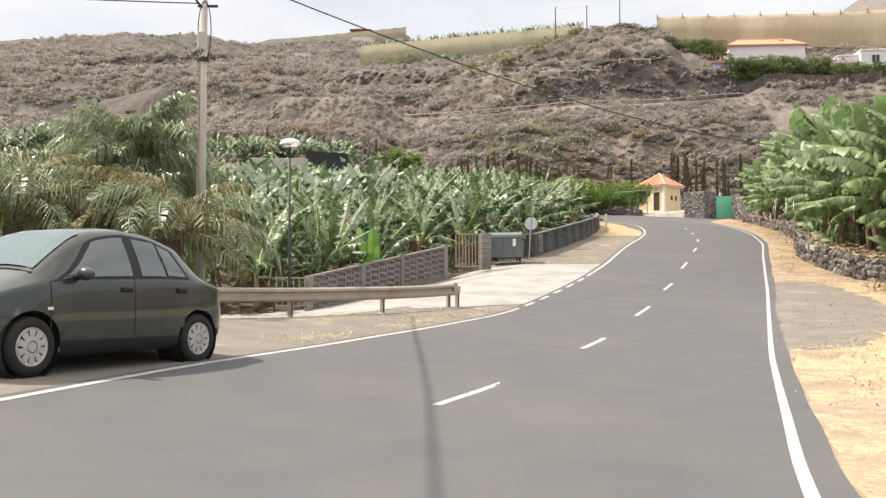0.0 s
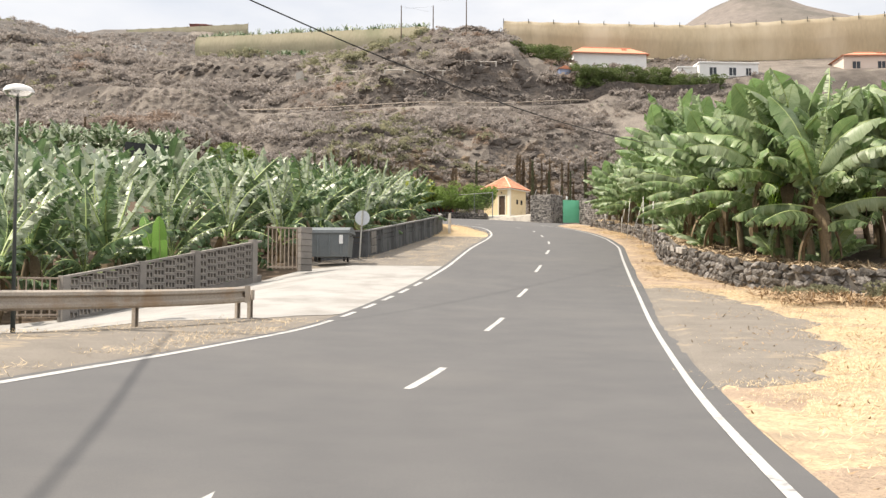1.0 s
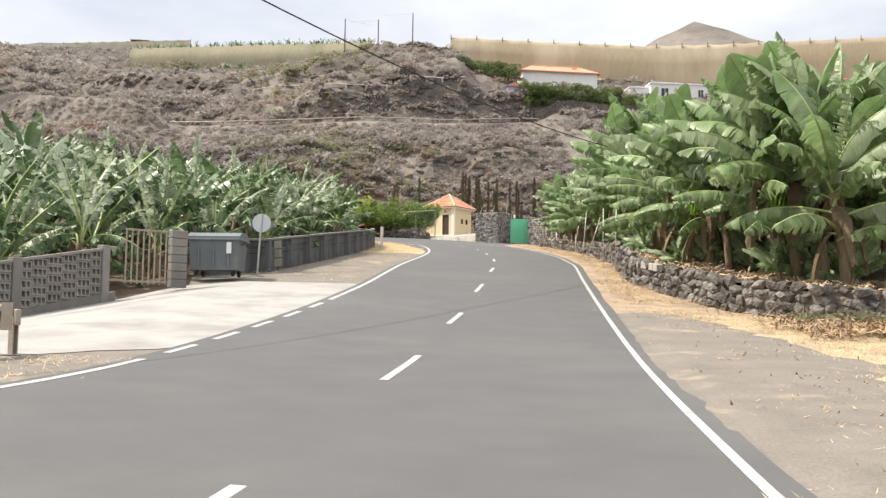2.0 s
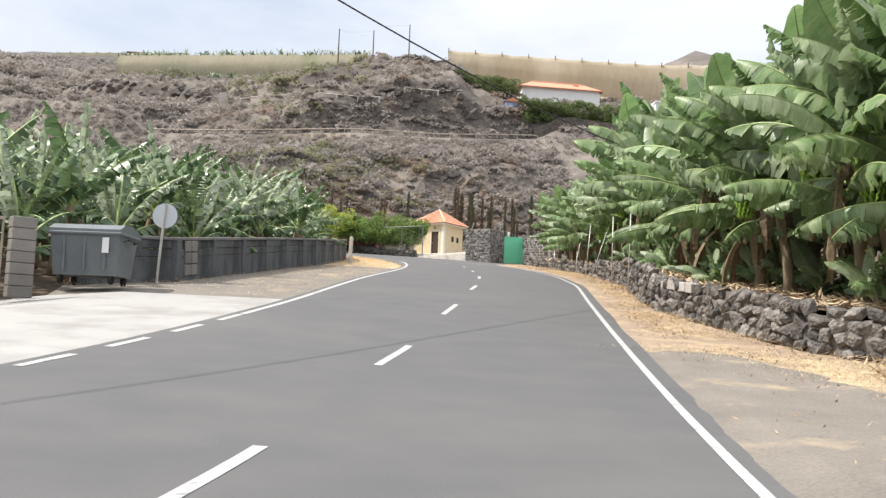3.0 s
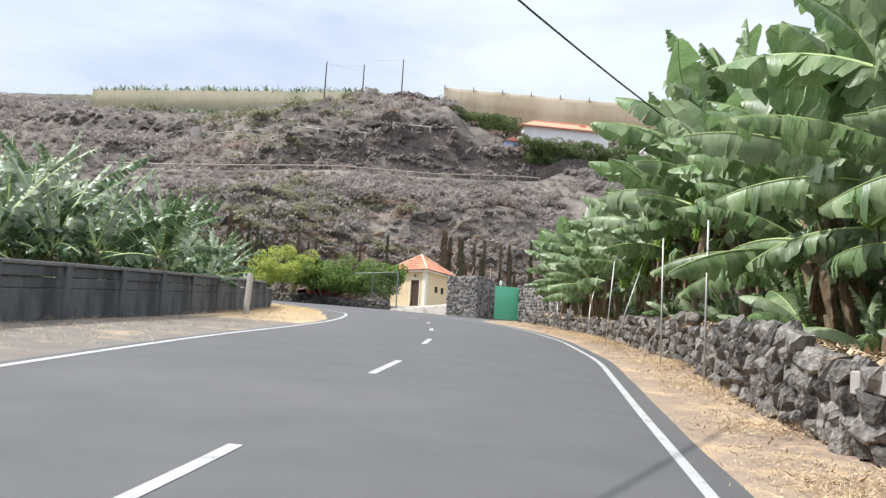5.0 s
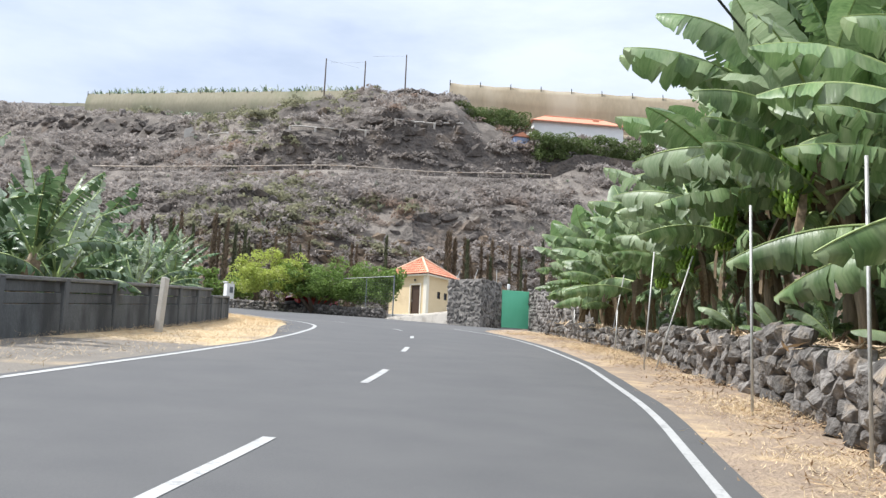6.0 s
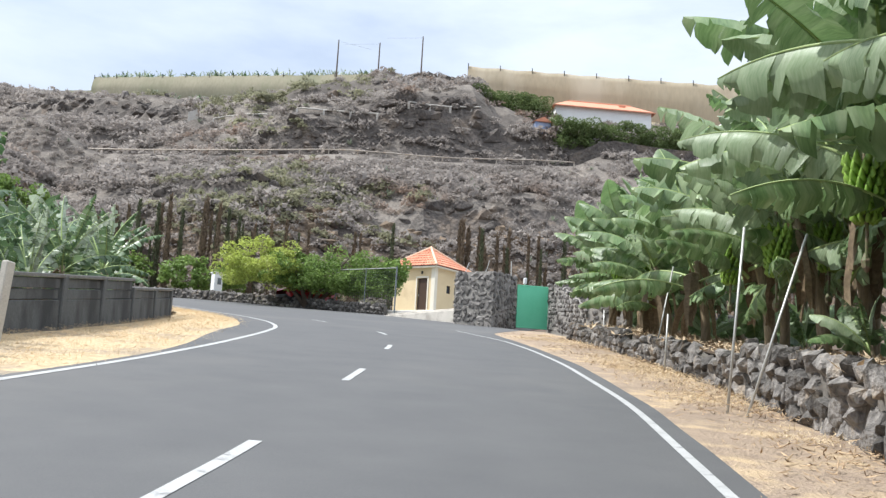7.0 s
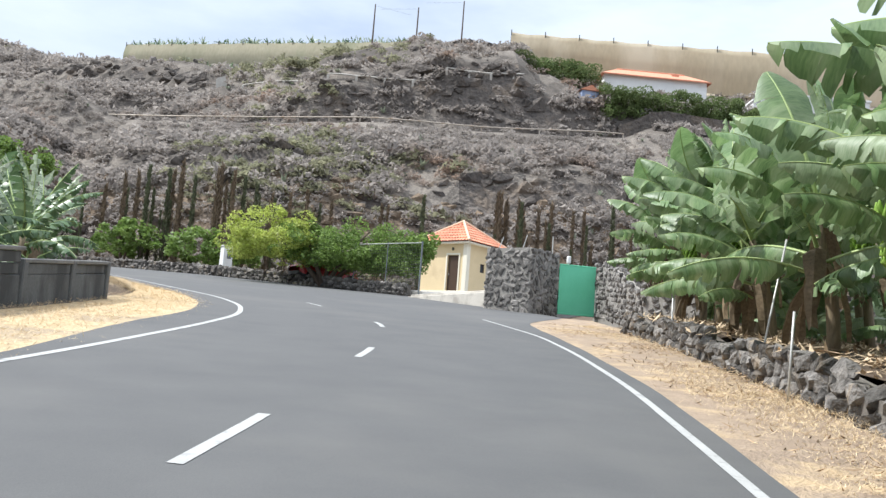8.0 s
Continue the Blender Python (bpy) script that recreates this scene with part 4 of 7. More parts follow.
templates = []
for k in range(5):
    a, b = clump(k + 50, 1.3 + 0.1 * k)
    templates += [(a[0], a[1], 1), (b[0], b[1], 0)]
random.seed(8)
places = []
far_places += [(rnd(-62, -12), rnd(117, 131)) for _ in range(150)]
for x, y in far_places:
    k, sc = random.randrange(5), rnd(0.95, 1.25)
    m = pose(x, y, terrain(x, y), 0, 0, rnd(0, 360)) @ Matrix.Scale(sc, 4)
    places += [(2 * k, m), (2 * k + 1, m)]
for r_ in range(22):
    for c_ in range(6):
        y = 31.5 + 2.6 * r_ + rnd(-0.6, 0.6)
        if y > 50:
            continue
        x = wall_rx(y) + 8.6 + 2.7 * c_ + rnd(-0.6, 0.6)
        k, m = random.randrange(5), pose(x, y, grade(y) + terrace_lift(y), 0, 0, rnd(0, 360)) @ Matrix.Scale(rnd(1.25, 1.5), 4)
        places += [(2 * k, m), (2 * k + 1, m)]
scatter("banana_field", templates, places, [LEAF_FIELD, LEAF_FIELD_PALE_LIT], "dense field of green banana plants below the hill", "banana field")

# ---------- walls ----------


STONES = [data("stone", stone_shape(0.46, 0.38, 0.35, 0.34, 24, 0.62), LAVA) for _ in range(18)]
RUBBLES = [data("stone", stone_shape(0.34, 0.22, 0.28, 0.3, 20, 0.62), RUBBLE) for _ in range(12)]


def core(points, half, z0, z1, step=0.5):
    """A wall's solid inside, along a polyline; z0 and z1 are heights over the road's grade."""
    line = polyline(points, step)
    verts, faces = [], []
    for i, (x, y, a, s) in enumerate(line):
        nx_, ny_ = -math.sin(a) * half, math.cos(a) * half
        g = grade(y)
        lo, hi = g + z0, g + (z1(y) if callable(z1) else z1)
        verts += [(x + nx_, y + ny_, lo), (x + nx_, y + ny_, hi), (x - nx_, y - ny_, hi), (x - nx_, y - ny_, lo)]
        if i:
            k = 4 * i
            faces += [(k - 4 + c, k - 4 + (c + 1) % 4, k + (c + 1) % 4, k + c) for c in range(4)]
    faces += [(0, 1, 2, 3), tuple(len(verts) - 4 + c for c in (3, 2, 1, 0))]
    return verts, faces


def stone_wall(name, points, height, thick, label, size=1.0, meshes=None, mortar=None, part_if=lambda x, y: True, seed=3, both=False):
    """Irregular courses of separate stones round a core; those that part_if picks are parts, the rest one joined mesh."""
    random.seed(seed)
    meshes = meshes or STONES
    wall = structure(name, core(points, thick / 2 - 0.1 * size, -0.3, lambda y: height(y) - 0.12), mortar or MORTAR, label, "stone wall")
    rest = []
    total = sum(math.dist(a, b) for a, b in zip(points, points[1:]))
    for sidev in ((1, -1) if both else (1,)):
        course = 0
        z = 0.1 * size
        while z < 3:
            s = rnd(0, 0.2)
            hit_any = False
            while s < total:
                w = rnd(0.6, 1.6) * size
                acc = 0.0
                for (xa, ya), (xb, yb) in zip(points, points[1:]):
                    n = math.hypot(xb - xa, yb - ya)
                    if acc + n >= s:
                        u = (s - acc) / n
                        x, y, a = xa + (xb - xa) * u, ya + (yb - ya) * u, math.atan2(yb - ya, xb - xa)
                        break
                    acc += n
                if z < height(y) + 0.02:
                    hit_any = True
                    off = (thick / 2 - 0.12 * size + rnd(-0.05, 0.05)) * sidev
                    px, py = x - math.sin(a) * off, y + math.cos(a) * off
                    m = pose(px, py, grade(y) + z + rnd(-0.03, 0.03), rnd(-20, 20), rnd(-25, 25), math.degrees(a) + rnd(-20, 20)) @ Matrix.Diagonal((w, size * rnd(0.85, 1.15), size * rnd(0.85, 1.25), 1))
                    me = random.choice(meshes)
                    if part_if(x, y):
                        ob = part("stone", me, None, wall)
                        ob.matrix_local = m
                    else:
                        rest.append((meshes.index(me), m))
                s += 0.4 * w * rnd(0.82, 1.0)
            z += 0.25 * size
            course += 1
            if not hit_any:
                break
    if rest:
        tpl = [([tuple(v.co) for v in me.vertices], [tuple(p.vertices) for p in me.polygons]) for me in meshes]
        ob = scatter("stones", tpl, rest, meshes[0].materials[0], "", "")
        ob.parent = wall
    return wall


def height_r(y):
    return 0.78 + 0.1 * math.sin(y * 0.9) + 0.12 * smoothstep(40.4, 41.4, y) * (1 - smoothstep(45, 53, y)) - 0.26 * smoothstep(54, 62, y)


stone_wall("wall_right", WALL_R, height_r, 0.55, "dark dry lava-stone retaining wall below the bananas", 0.82, part_if=lambda x, y: 31.5 < y < 45, seed=3)
stone_wall("wall_planter", [(20.5, 98.9), (17.2, 101.9), (12.3, 106.6), (7.4, 111.8), (-2.5, 121.5)], lambda y: 0.62, 0.45, "low dark stone kerb wall along the bend", 0.8, part_if=lambda x, y: y < 103, seed=4, meshes=STONES)

# rubble pier with the gate beside it
PIER = [(22.6, 90.0), (24.1, 88.6), (25.6, 90.1), (24.1, 91.5)]
pz = 8.0
pier = structure("wall_pier", ([(x, y, pz + dz) for dz in (0, 2.55) for x, y in PIER], [(0, 1, 5, 4), (1, 2, 6, 5), (2, 3, 7, 6), (3, 0, 4, 7), (4, 5, 6, 7)]), MORTAR_PALE,
                 "tall rubble stone pier with pale mortar joints", "stone wall")
random.seed(12)
for (xa, ya), (xb, yb) in zip(PIER, PIER[1:]):
    n = math.hypot(xb - xa, yb - ya)
    a = math.atan2(yb - ya, xb - xa)
    z = 0.1
    while z < 2.6:
        s = rnd(0.05, 0.15)
        while s < n:
            w = rnd(0.5, 1.3)
            ob = part("stone", random.choice(RUBBLES), None, pier)
            ob.matrix_local = pose(xa + (xb - xa) * s / n + math.sin(a) * 0.01, ya + (yb - ya) * s / n - math.cos(a) * 0.01, pz + z + rnd(-0.09, 0.09), rnd(-12, 12), rnd(-80, 80), math.degrees(a) + rnd(-10, 10)) @ Matrix.Diagonal((w * 0.98, 0.5, w * rnd(0.75, 1.0), 1))
            s += 0.33 * w * 0.8
        z += rnd(0.17, 0.25)
gate = thing("gate", pose(25.62, 90.05, 8.12, 0, 0, 4) @ Matrix.Diagonal((0.74, 1, 1, 1)), "bright green sheet-metal gate in the stone wall", "gate")
part("gate_panel", cbox(2.05, 0.05, 1.98, 0.012, (1.05, 0, 1.06)), GREENMETAL, gate)
part("gate_frame", join([cbox(2.1, 0.07, 0.06, 0.01, (1.05, 0, z)) for z in (0.08, 2.06)] + [cbox(0.06, 0.07, 1.92, 0.01, (x, 0, 1.07)) for x in (0.03, 2.07)]), GREENMETAL, gate)
part("gate_post", cbox(0.12, 0.12, 2.25, 0.01, (2.22, 0, 1.12)), PIPE, gate)
part("gate_lamp", join([cbox(0.2, 0.14, 0.3, 0.03, (0.5, 0, 2.28)), cbox(0.05, 0.05, 0.16, 0, (0.5, 0, 2.1))]), WHITE, gate, "small white lamp box")
stone_wall("wall_rubble", [(27.45, 90.6), (27.2, 87.5), (25.9, 80.2), (27.5, 78.0), (34, 76)], lambda y: 1.25 + 0.95 * smoothstep(80, 90, y), 0.5, "tall pale-jointed rubble wall behind the bananas", 0.75, RUBBLES, MORTAR_PALE,
           part_if=lambda x, y: y > 79.5 and x < 28, seed=6, both=True)
rods = thing("fence_rod", pose(24.0, 90.0, 10.5, 8, 12, 0), "thin bent metal rod above the stone pier", "rod")
part("rod", tube([(0, 0, 0), (0.02, 0, 0.75)], 0.02, 6), PIPE, rods)
copy_thing(rods, pose(25.2, 89.7, 10.5, -3, -2, 0))
copy_thing(rods, pose(23.2, 91.0, 10.5, 2, 16, 0))

# hollow-block wall beside the drive
def hollow_block():
    """A block with two square holes through it, 0.4 x 0.12 x 0.2."""
    g = [cbox(0.395, 0.12, 0.036, 0, (0, 0, s * 0.0795)) for s in (-1, 1)]
    g += [cbox(w, 0.12, 0.123, 0, (x, 0, 0)) for x, w in ((-0.18, 0.035), (-0.06, 0.032), (0.06, 0.032), (0.18, 0.035))]
    return join(g)


HOLLOW = data("block", hollow_block(), BLOCK)
BW_A, BW_B = Vector((-4.35, 31.3)), Vector((0.25, 36.85))
bw_len, bw_ang = (BW_B - BW_A).length, math.degrees(math.atan2(BW_B.y - BW_A.y, BW_B.x - BW_A.x))
z_a, z_b = 0.72, 2.0
bw = thing("wall_block", pose(BW_A.x, BW_A.y, 0, 0, 0, bw_ang), "grey hollow concrete block wall stepping up beside the drive", "block wall", kind="structure")
cols = int(bw_len / 0.405)
for c in range(cols):
    base = z_a + (z_b - z_a) * c / cols
    for r in range(-1, 4):
        ob = part("block", HOLLOW, None, bw)
        ob.matrix_local = pose(0.2 + c * 0.405, 0, base + 0.22 + r * 0.205)
for c in (0, 6, 11, cols):
    base = z_a + (z_b - z_a) * c / cols
    part("pillar", cbox(0.22, 0.22, 1.7, 0.015, (c * 0.405, 0, base + 0.14)), BLOCK, bw)
part("coping", hull([(0, s * 0.09, z_a + 0.93 + d) for s in (-1, 1) for d in (0, 0.06)] + [(bw_len, s * 0.09, z_b + 0.93 + d) for s in (-1, 1) for d in (0, 0.06)]), BLOCK, bw)
part("footing", hull([(0, s * 0.08, z_a + d) for s in (-1, 1) for d in (-0.9, -0.09)] + [(bw_len, s * 0.08, z_b + d) for s in (-1, 1) for d in (-0.9, -0.09)]), BLOCK, bw)


def bar_gate(m, width, height, bars, label):
    g = thing("bar_gate", m, label, "gate", "bar gates")
    for k in range(bars):
        part("bar", tube([(width * k / (bars - 1), 0, 0.06), (width * k / (bars - 1), 0, height)], 0.02, 6), RUST, g)
    for z in (0.12, height - 0.03):
        part("rail", cbox(width + 0.06, 0.04, 0.05, 0.006, (width / 2, 0, z)), RUST, g)
    return g


bar_gate(pose(0.5, 37.05, grade(37) - 0.02, 0, 0, 24), 0.98, 1.4, 8, "rusty pale metal bar gate in the block wall")
bar_gate(pose(-5.35, 31.0, 0.62, 0, 0, 14), 0.9, 1.05, 6, "low rusty metal bar gate at the drive")
bp = thing("block_post", pose(1.66, 37.75, grade(37.7) - 0.1, 0, 0, 30), "short grey concrete block wall end", "wall post")
for r in range(7):
    part("block", cbox(0.42, 0.22, 0.196, 0.012, (0, 0, 0.1 + 0.205 * r)), BLOCK, bp)

# panel wall below the banana field
pw = thing("wall_left", pose(0, 0, 0), "weathered grey concrete panel wall with posts", "panel wall", kind="structure")
posts = polyline(WALL_L, 2.3)
for i, (x, y, a, s) in enumerate(posts):
    g, deg = grade(y), math.degrees(a)
    tall = y < 67.5
    hgt = 0.99 if tall else 0.79
    ob = part("post", cbox(0.2, 0.2, hgt + 0.38, 0.02, (0, 0, hgt / 2 - 0.19)), RENDER, pw)
    ob.matrix_local = pose(x, y, g, 0, 0, deg)
    if i + 1 == len(posts):
        break
    x2, y2 = posts[i + 1][:2]
    g2 = grade(y2)
    n = math.hypot(x2 - x, y2 - y)
    tilt = -math.degrees(math.atan2(g2 - g, n))
    base = pose(x, y, g, 0, 0, math.degrees(math.atan2(y2 - y, x2 - x))) @ pose(0, 0, 0, 0, tilt, 0)
    low = part("panel", cbox(n - 0.16, 0.13, 0.92, 0.01, (n / 2, 0, 0.06)), RENDER, pw)
    low.matrix_local = base
    for r in range(2 if tall else 1):
        up = part("slab", cbox(n - 0.16, 0.1, 0.185, 0.012, (n / 2, 0.014 * (-1) ** (i + r), 0.622 + 0.2 * r)), RENDER, pw)
        up.matrix_local = base
    cap = part("cap", cbox(n + 0.02, 0.2, 0.07, 0.012, (n / 2, 0, hgt - 0.035)), CAPSTONE, pw, "paler worn coping slab")
    cap.matrix_local = base
    if i == 1:
        for r in range(3):
            for c in range(2):
                ob = part("block", cbox(0.36, 0.05, 0.26, 0.02, (0.6 + 0.4 * c, -0.08, 0.22 + 0.28 * r)), BLOCK, pw)
                ob.matrix_local = base
stake = thing("marker_post", pose(10.3, 60.85, grade(60.85) - 0.1, 0, 5, 62), "pale weathered concrete post leaning before the wall", "post")
part("shaft", cbox(0.17, 0.12, 1.28, 0.015, (0, 0, 0.62)), POLE, stake)

# ---------- roadside things ----------
RAIL = [(-11.5, 3.0), (-10.3, 8.0), (-9.0, 12.5), (-7.0, 16.5), (-4.7, 19.6), (-2.24, 22.4), (0.55, 25.75)]
rail = thing("guard_rail", pose(0, 0, 0), "dull beige steel guard rail on short posts", "guard rail")
prof = [(0.0, -0.155), (0.05, -0.12), (0.055, -0.07), (0.0, -0.03), (0.0, 0.03), (0.055, 0.07), (0.05, 0.12), (0.0, 0.155)]
verts, faces = [], []
rl = polyline(RAIL, 0.35)
for i, (x, y, a, s) in enumerate(rl):
    z = lay(x, y) + 0.47
    last = len(rl) - 1 - i
    for ring, th in ((prof, 0.0), (prof[::-1], -0.012)):
        for o, h in ring:
            oo = -(o + th) + (0.05 if last == 0 else 0)
            verts.append((x - math.sin(a) * oo, y + math.cos(a) * oo, z + h))
    if i:
        k = 16 * i
        faces += [(k - 16 + c, k - 16 + (c + 1) % 16, k + (c + 1) % 16, k + c) for c in range(16)]
faces += [tuple(len(verts) - 16 + c for c in range(16))]
part("beam", (verts, faces), GALV, rail, smooth=False)
x, y, a, s = rl[-1]
part("end_cap", hull([(x + dx, y + dx * 0.6 + dy, lay(x, y) + 0.47 + h) for dx in (-0.04, 0.06) for dy in (-0.05, 0.05) for h in (-0.17, 0.17)]), GALV, rail)
for (x, y, a, s) in polyline(RAIL, 2.9)[::-1] + [(0.2, 25.55, 0.6, 0)]:
    g = lay(x, y) - 0.17
    ob = part("post", join([cbox(0.014, 0.08, 0.85, 0, (-0.035, 0, 0.2)), cbox(0.014, 0.08, 0.85, 0, (0.035, 0, 0.2)), cbox(0.07, 0.01, 0.85, 0, (0, 0.02, 0.2)), cbox(0.07, 0.06, 0.2, 0.01, (0, -0.06, 0.62))]), GALV, rail)
    ob.matrix_local = pose(x - math.sin(a) * -0.1 * -1, y + math.cos(a) * 0.1, g, 0, 0, math.degrees(a))

pole = thing("utility_pole", pose(-5.95, 23.6, 0.3, 0.3, 0.2, 0), "tall stained concrete utility pole carrying cables", "utility pole")
part("shaft", tube([(0, 0, -0.3), (0, 0, 10.2)], [0.125, 0.08], 12), POLE, pole, smooth=True)
part("box", cbox(0.17, 0.13, 0.46, 0.02, (-0.02, -0.15, 7.05)), POLE, pole, "grey cable box")
part("conduit", tube([(-0.085, -0.1, 2.6), (-0.08, -0.09, 4.6), (-0.06, -0.085, 4.75), (-0.065, -0.085, 6.7), (0.02, -0.1, 6.85)], 0.03, 6), RUST, pole)
part("loop", tube([(0.05 + 0.16 * math.cos(t), -0.1, 7.1 + 0.75 * math.sin(t) + 0.2) for t in [i * math.pi / 8 - 1.57 for i in range(17)]], 0.014, 6), CABLE, pole)
part("clamp", lathe([(0.14, 6.55), (0.15, 6.57), (0.15, 6.65), (0.14, 6.67)], 12), DARKMETAL, pole)
part("bracket", cbox(0.5, 0.06, 0.06, 0.01, (0.1, 0, 7.95)), DARKMETAL, pole)


def wire(name, a, b, sag, r, label):
    a, b = Vector(a), Vector(b)
    pts = [a.lerp(b, i / 40) - Vector((0, 0, sag * 4 * (i / 40) * (1 - i / 40))) for i in range(41)]
    return tagged(part(name, tube(pts, r, 6), CABLE, smooth=True), label, "cable")


wire("overhead_cable", (-5.95, 23.6, 9.31), (43.8, 79.75, 15.35), 3.33, 0.018, "black overhead cable crossing the road")
wire("overhead_cable", (-5.95, 23.5, 8.2), (-4.0, -60, 8.2), 0.3, 0.026, "thick black cable running along the road")
wire("overhead_cable", (-5.9, 23.0, 8.15), (-40, 12, 8.0), 0.5, 0.014, "thin black cable running from the pole")

lampx, lampy = -4.15, 26.1
lamp = thing("street_lamp", pose(lampx, lampy, terrain(lampx, lampy), 0, -0.4, 8), "thin dark street lamp with a white dome head", "street lamp")
lz = 5.25 - terrain(lampx, lampy)
part("pole", tube([(0, 0, -0.2), (0, 0, 0.9), (0, 0, lz - 0.15)], [0.055, 0.04, 0.03], 8), DARKMETAL, lamp, smooth=True)
part("shade", [v for v in (lathe([(0.0, 0.1), (0.12, 0.095), (0.24, 0.05), (0.29, -0.02), (0.29, -0.06)], 20),)][0], WHITE, lamp, "white domed shade", smooth=True).matrix_local = pose(0.02, 0, lz)
part("diffuser", lathe([(0.26, -0.05), (0.2, -0.13), (0.0, -0.15)], 20), LAMPGLASS, lamp, smooth=True).matrix_local = pose(0.02, 0, lz)

bin_ = thing("waste_container", pose(2.62, 39.75, grade(39.7) + 0.03, 0, 0, -14), "dark grey wheeled waste container with domed lid", "waste container")
body = hull([(sx * (0.62 if z < 0.3 else 0.68), sy * (0.42 if z < 0.3 else 0.52), z) for sx in (-1, 1) for sy in (-1, 1) for z in (0.16, 1.0)])
part("body", body, BINMAT, bin_)
lid = [(x, y, z) for x in (-0.71, 0.71) for y, z in ((-0.56, 1.0), (-0.56, 1.06), (-0.3, 1.17), (0.1, 1.2), (0.5, 1.1), (0.56, 1.0))]
part("lid", hull(lid), BINMAT, bin_)
part("rim", cbox(1.46, 1.14, 0.06, 0.015, (0, 0, 0.98)), BINMAT, bin_)
for k in (-0.4, 0.0, 0.4):
    part("rib", cbox(0.05, 0.04, 0.7, 0.01, (k, -0.5, 0.6)), BINMAT, bin_)
part("sticker", cbox(0.13, 0.01, 0.3, 0, (0.42, -0.535, 0.75)), WHITE, bin_, "pale paper sticker")
for sx in (-1, 1):
    part("handle", tube([(sx * 0.7, -0.3, 0.85), (sx * 0.78, -0.3, 0.88), (sx * 0.78, 0.2, 0.88), (sx * 0.7, 0.2, 0.85)], 0.02, 6), BLACK, bin_)
    for sy in (-1, 1):
        w = part("wheel", moved(lathe([(0.0, -0.03), (0.1, -0.03), (0.1, 0.03), (0.0, 0.03)], 14), pose(0, 0, 0, 0, 90, 0)), RUBBER, bin_)
        w.matrix_local = pose(sx * 0.5, sy * 0.34, 0.1)

sign = thing("road_sign", pose(3.72, 41.6, grade(41.6), 2, 3.5, -12), "round grey-backed road sign on a leaning post", "road sign")
part("post", tube([(0, 0, -0.2), (0, 0, 1.75)], 0.028, 8), PIPE, sign)
part("disc", moved(lathe([(0.0, -0.012), (0.262, -0.012), (0.275, -0.002), (0.275, 0.012), (0.0, 0.012)], 32), pose(0, 0.05, 1.48, 90, 0, 0)), SIGNBACK, sign)
part("bracket", join([cbox(0.07, 0.035, 0.5, 0.006, (0, 0.018, 1.48))]), PIPE, sign)

# support poles of the bananas and other small things on the terrace
for x, y, h, lx, ly in ((17.7, 49.6, 2.5, 0.02, 0.03), (16.9, 46.4, 2.6, 0.03, 0.02), (19.55, 56.9, 2.35, 0.09, 0.0), (19.68, 56.7, 2.3, 0.33, -0.03), (22.4, 66.0, 2.3, 0.24, 0.1), (24.2, 70.5, 1.6, -0.05, 0.0), (23.8, 73.0, 1.2, 0.0, 0.0), (21.6, 63.5, 1.2, 0.05, 0.0)):
    p = thing("support_pole", pose(x, y, grade(y) - 0.1), "thin grey metal pole propping a banana plant", "pole", "banana props")
    part("tube", tube([(0, 0, 0), (lx * h, ly * h, h)], 0.017, 7), PIPE, p, smooth=True)
for x, y, turn, k in ((15.35, 39.3, 95, 0.55),):
    hl = thing("dead_banana_leaf", pose(x, y, grade(y) + 0.86, 0, 0, turn) @ Matrix.Scale(k, 4), "pale dry banana leaf hanging over the stone wall", "dead leaf", "dead leaves on the wall")
    part("blade", dead_leaf_geo(int(k * 20)), LITTER_PALE, hl)
slab = thing("block_course", pose(14.76, 38.0, grade(38.0) + 0.6, 0, -5.5, 80), "course of pale concrete blocks set on the stone wall", "blocks")
for k in range(6):
    ob = part("block", cbox(0.385, 0.19, 0.2, 0.012, (0.2 + 0.4 * k, 0, 0.1)), BLOCK_PALE, slab)
    ob.matrix_local = pose(0, rnd(-0.015, 0.015), rnd(-0.01, 0.01), rnd(-1, 1), rnd(-1, 1), rnd(-1, 1))

# ---------- cars ----------
CAR_Y = [-1.84, -1.78, -1.6, -1.36, -1.18, -1.0, -0.6, -0.1, 0.3, 0.55, 0.85, 1.15, 1.45, 1.68, 1.8, 1.86]
CAR_LOW = [0.42, 0.3, 0.24, 0.2, 0.2, 0.19, 0.18, 0.18, 0.18, 0.18, 0.18, 0.2, 0.22, 0.24, 0.3, 0.42]
CAR_BELT = [0.64, 0.8, 0.91, 0.955, 0.97, 0.975, 0.975, 0.96, 0.95, 0.945, 0.93, 0.9, 0.84, 0.75, 0.64, 0.51]
CAR_TOP = [0.78, 0.92, 0.99, 1.055, 1.22, 1.39, 1.505, 1.545, 1.505, 1.425, 1.24, 1.03, 0.93, 0.83, 0.71, 0.56]
CAR_W = [0.56, 0.7, 0.785, 0.815, 0.825, 0.828, 0.83, 0.83, 0.83, 0.83, 0.828, 0.82, 0.79, 0.72, 0.62, 0.5]
CAR_TW = [0.5, 0.62, 0.68, 0.69, 0.65, 0.61, 0.59, 0.59, 0.6, 0.62, 0.66, 0.7, 0.68, 0.62, 0.54, 0.44]


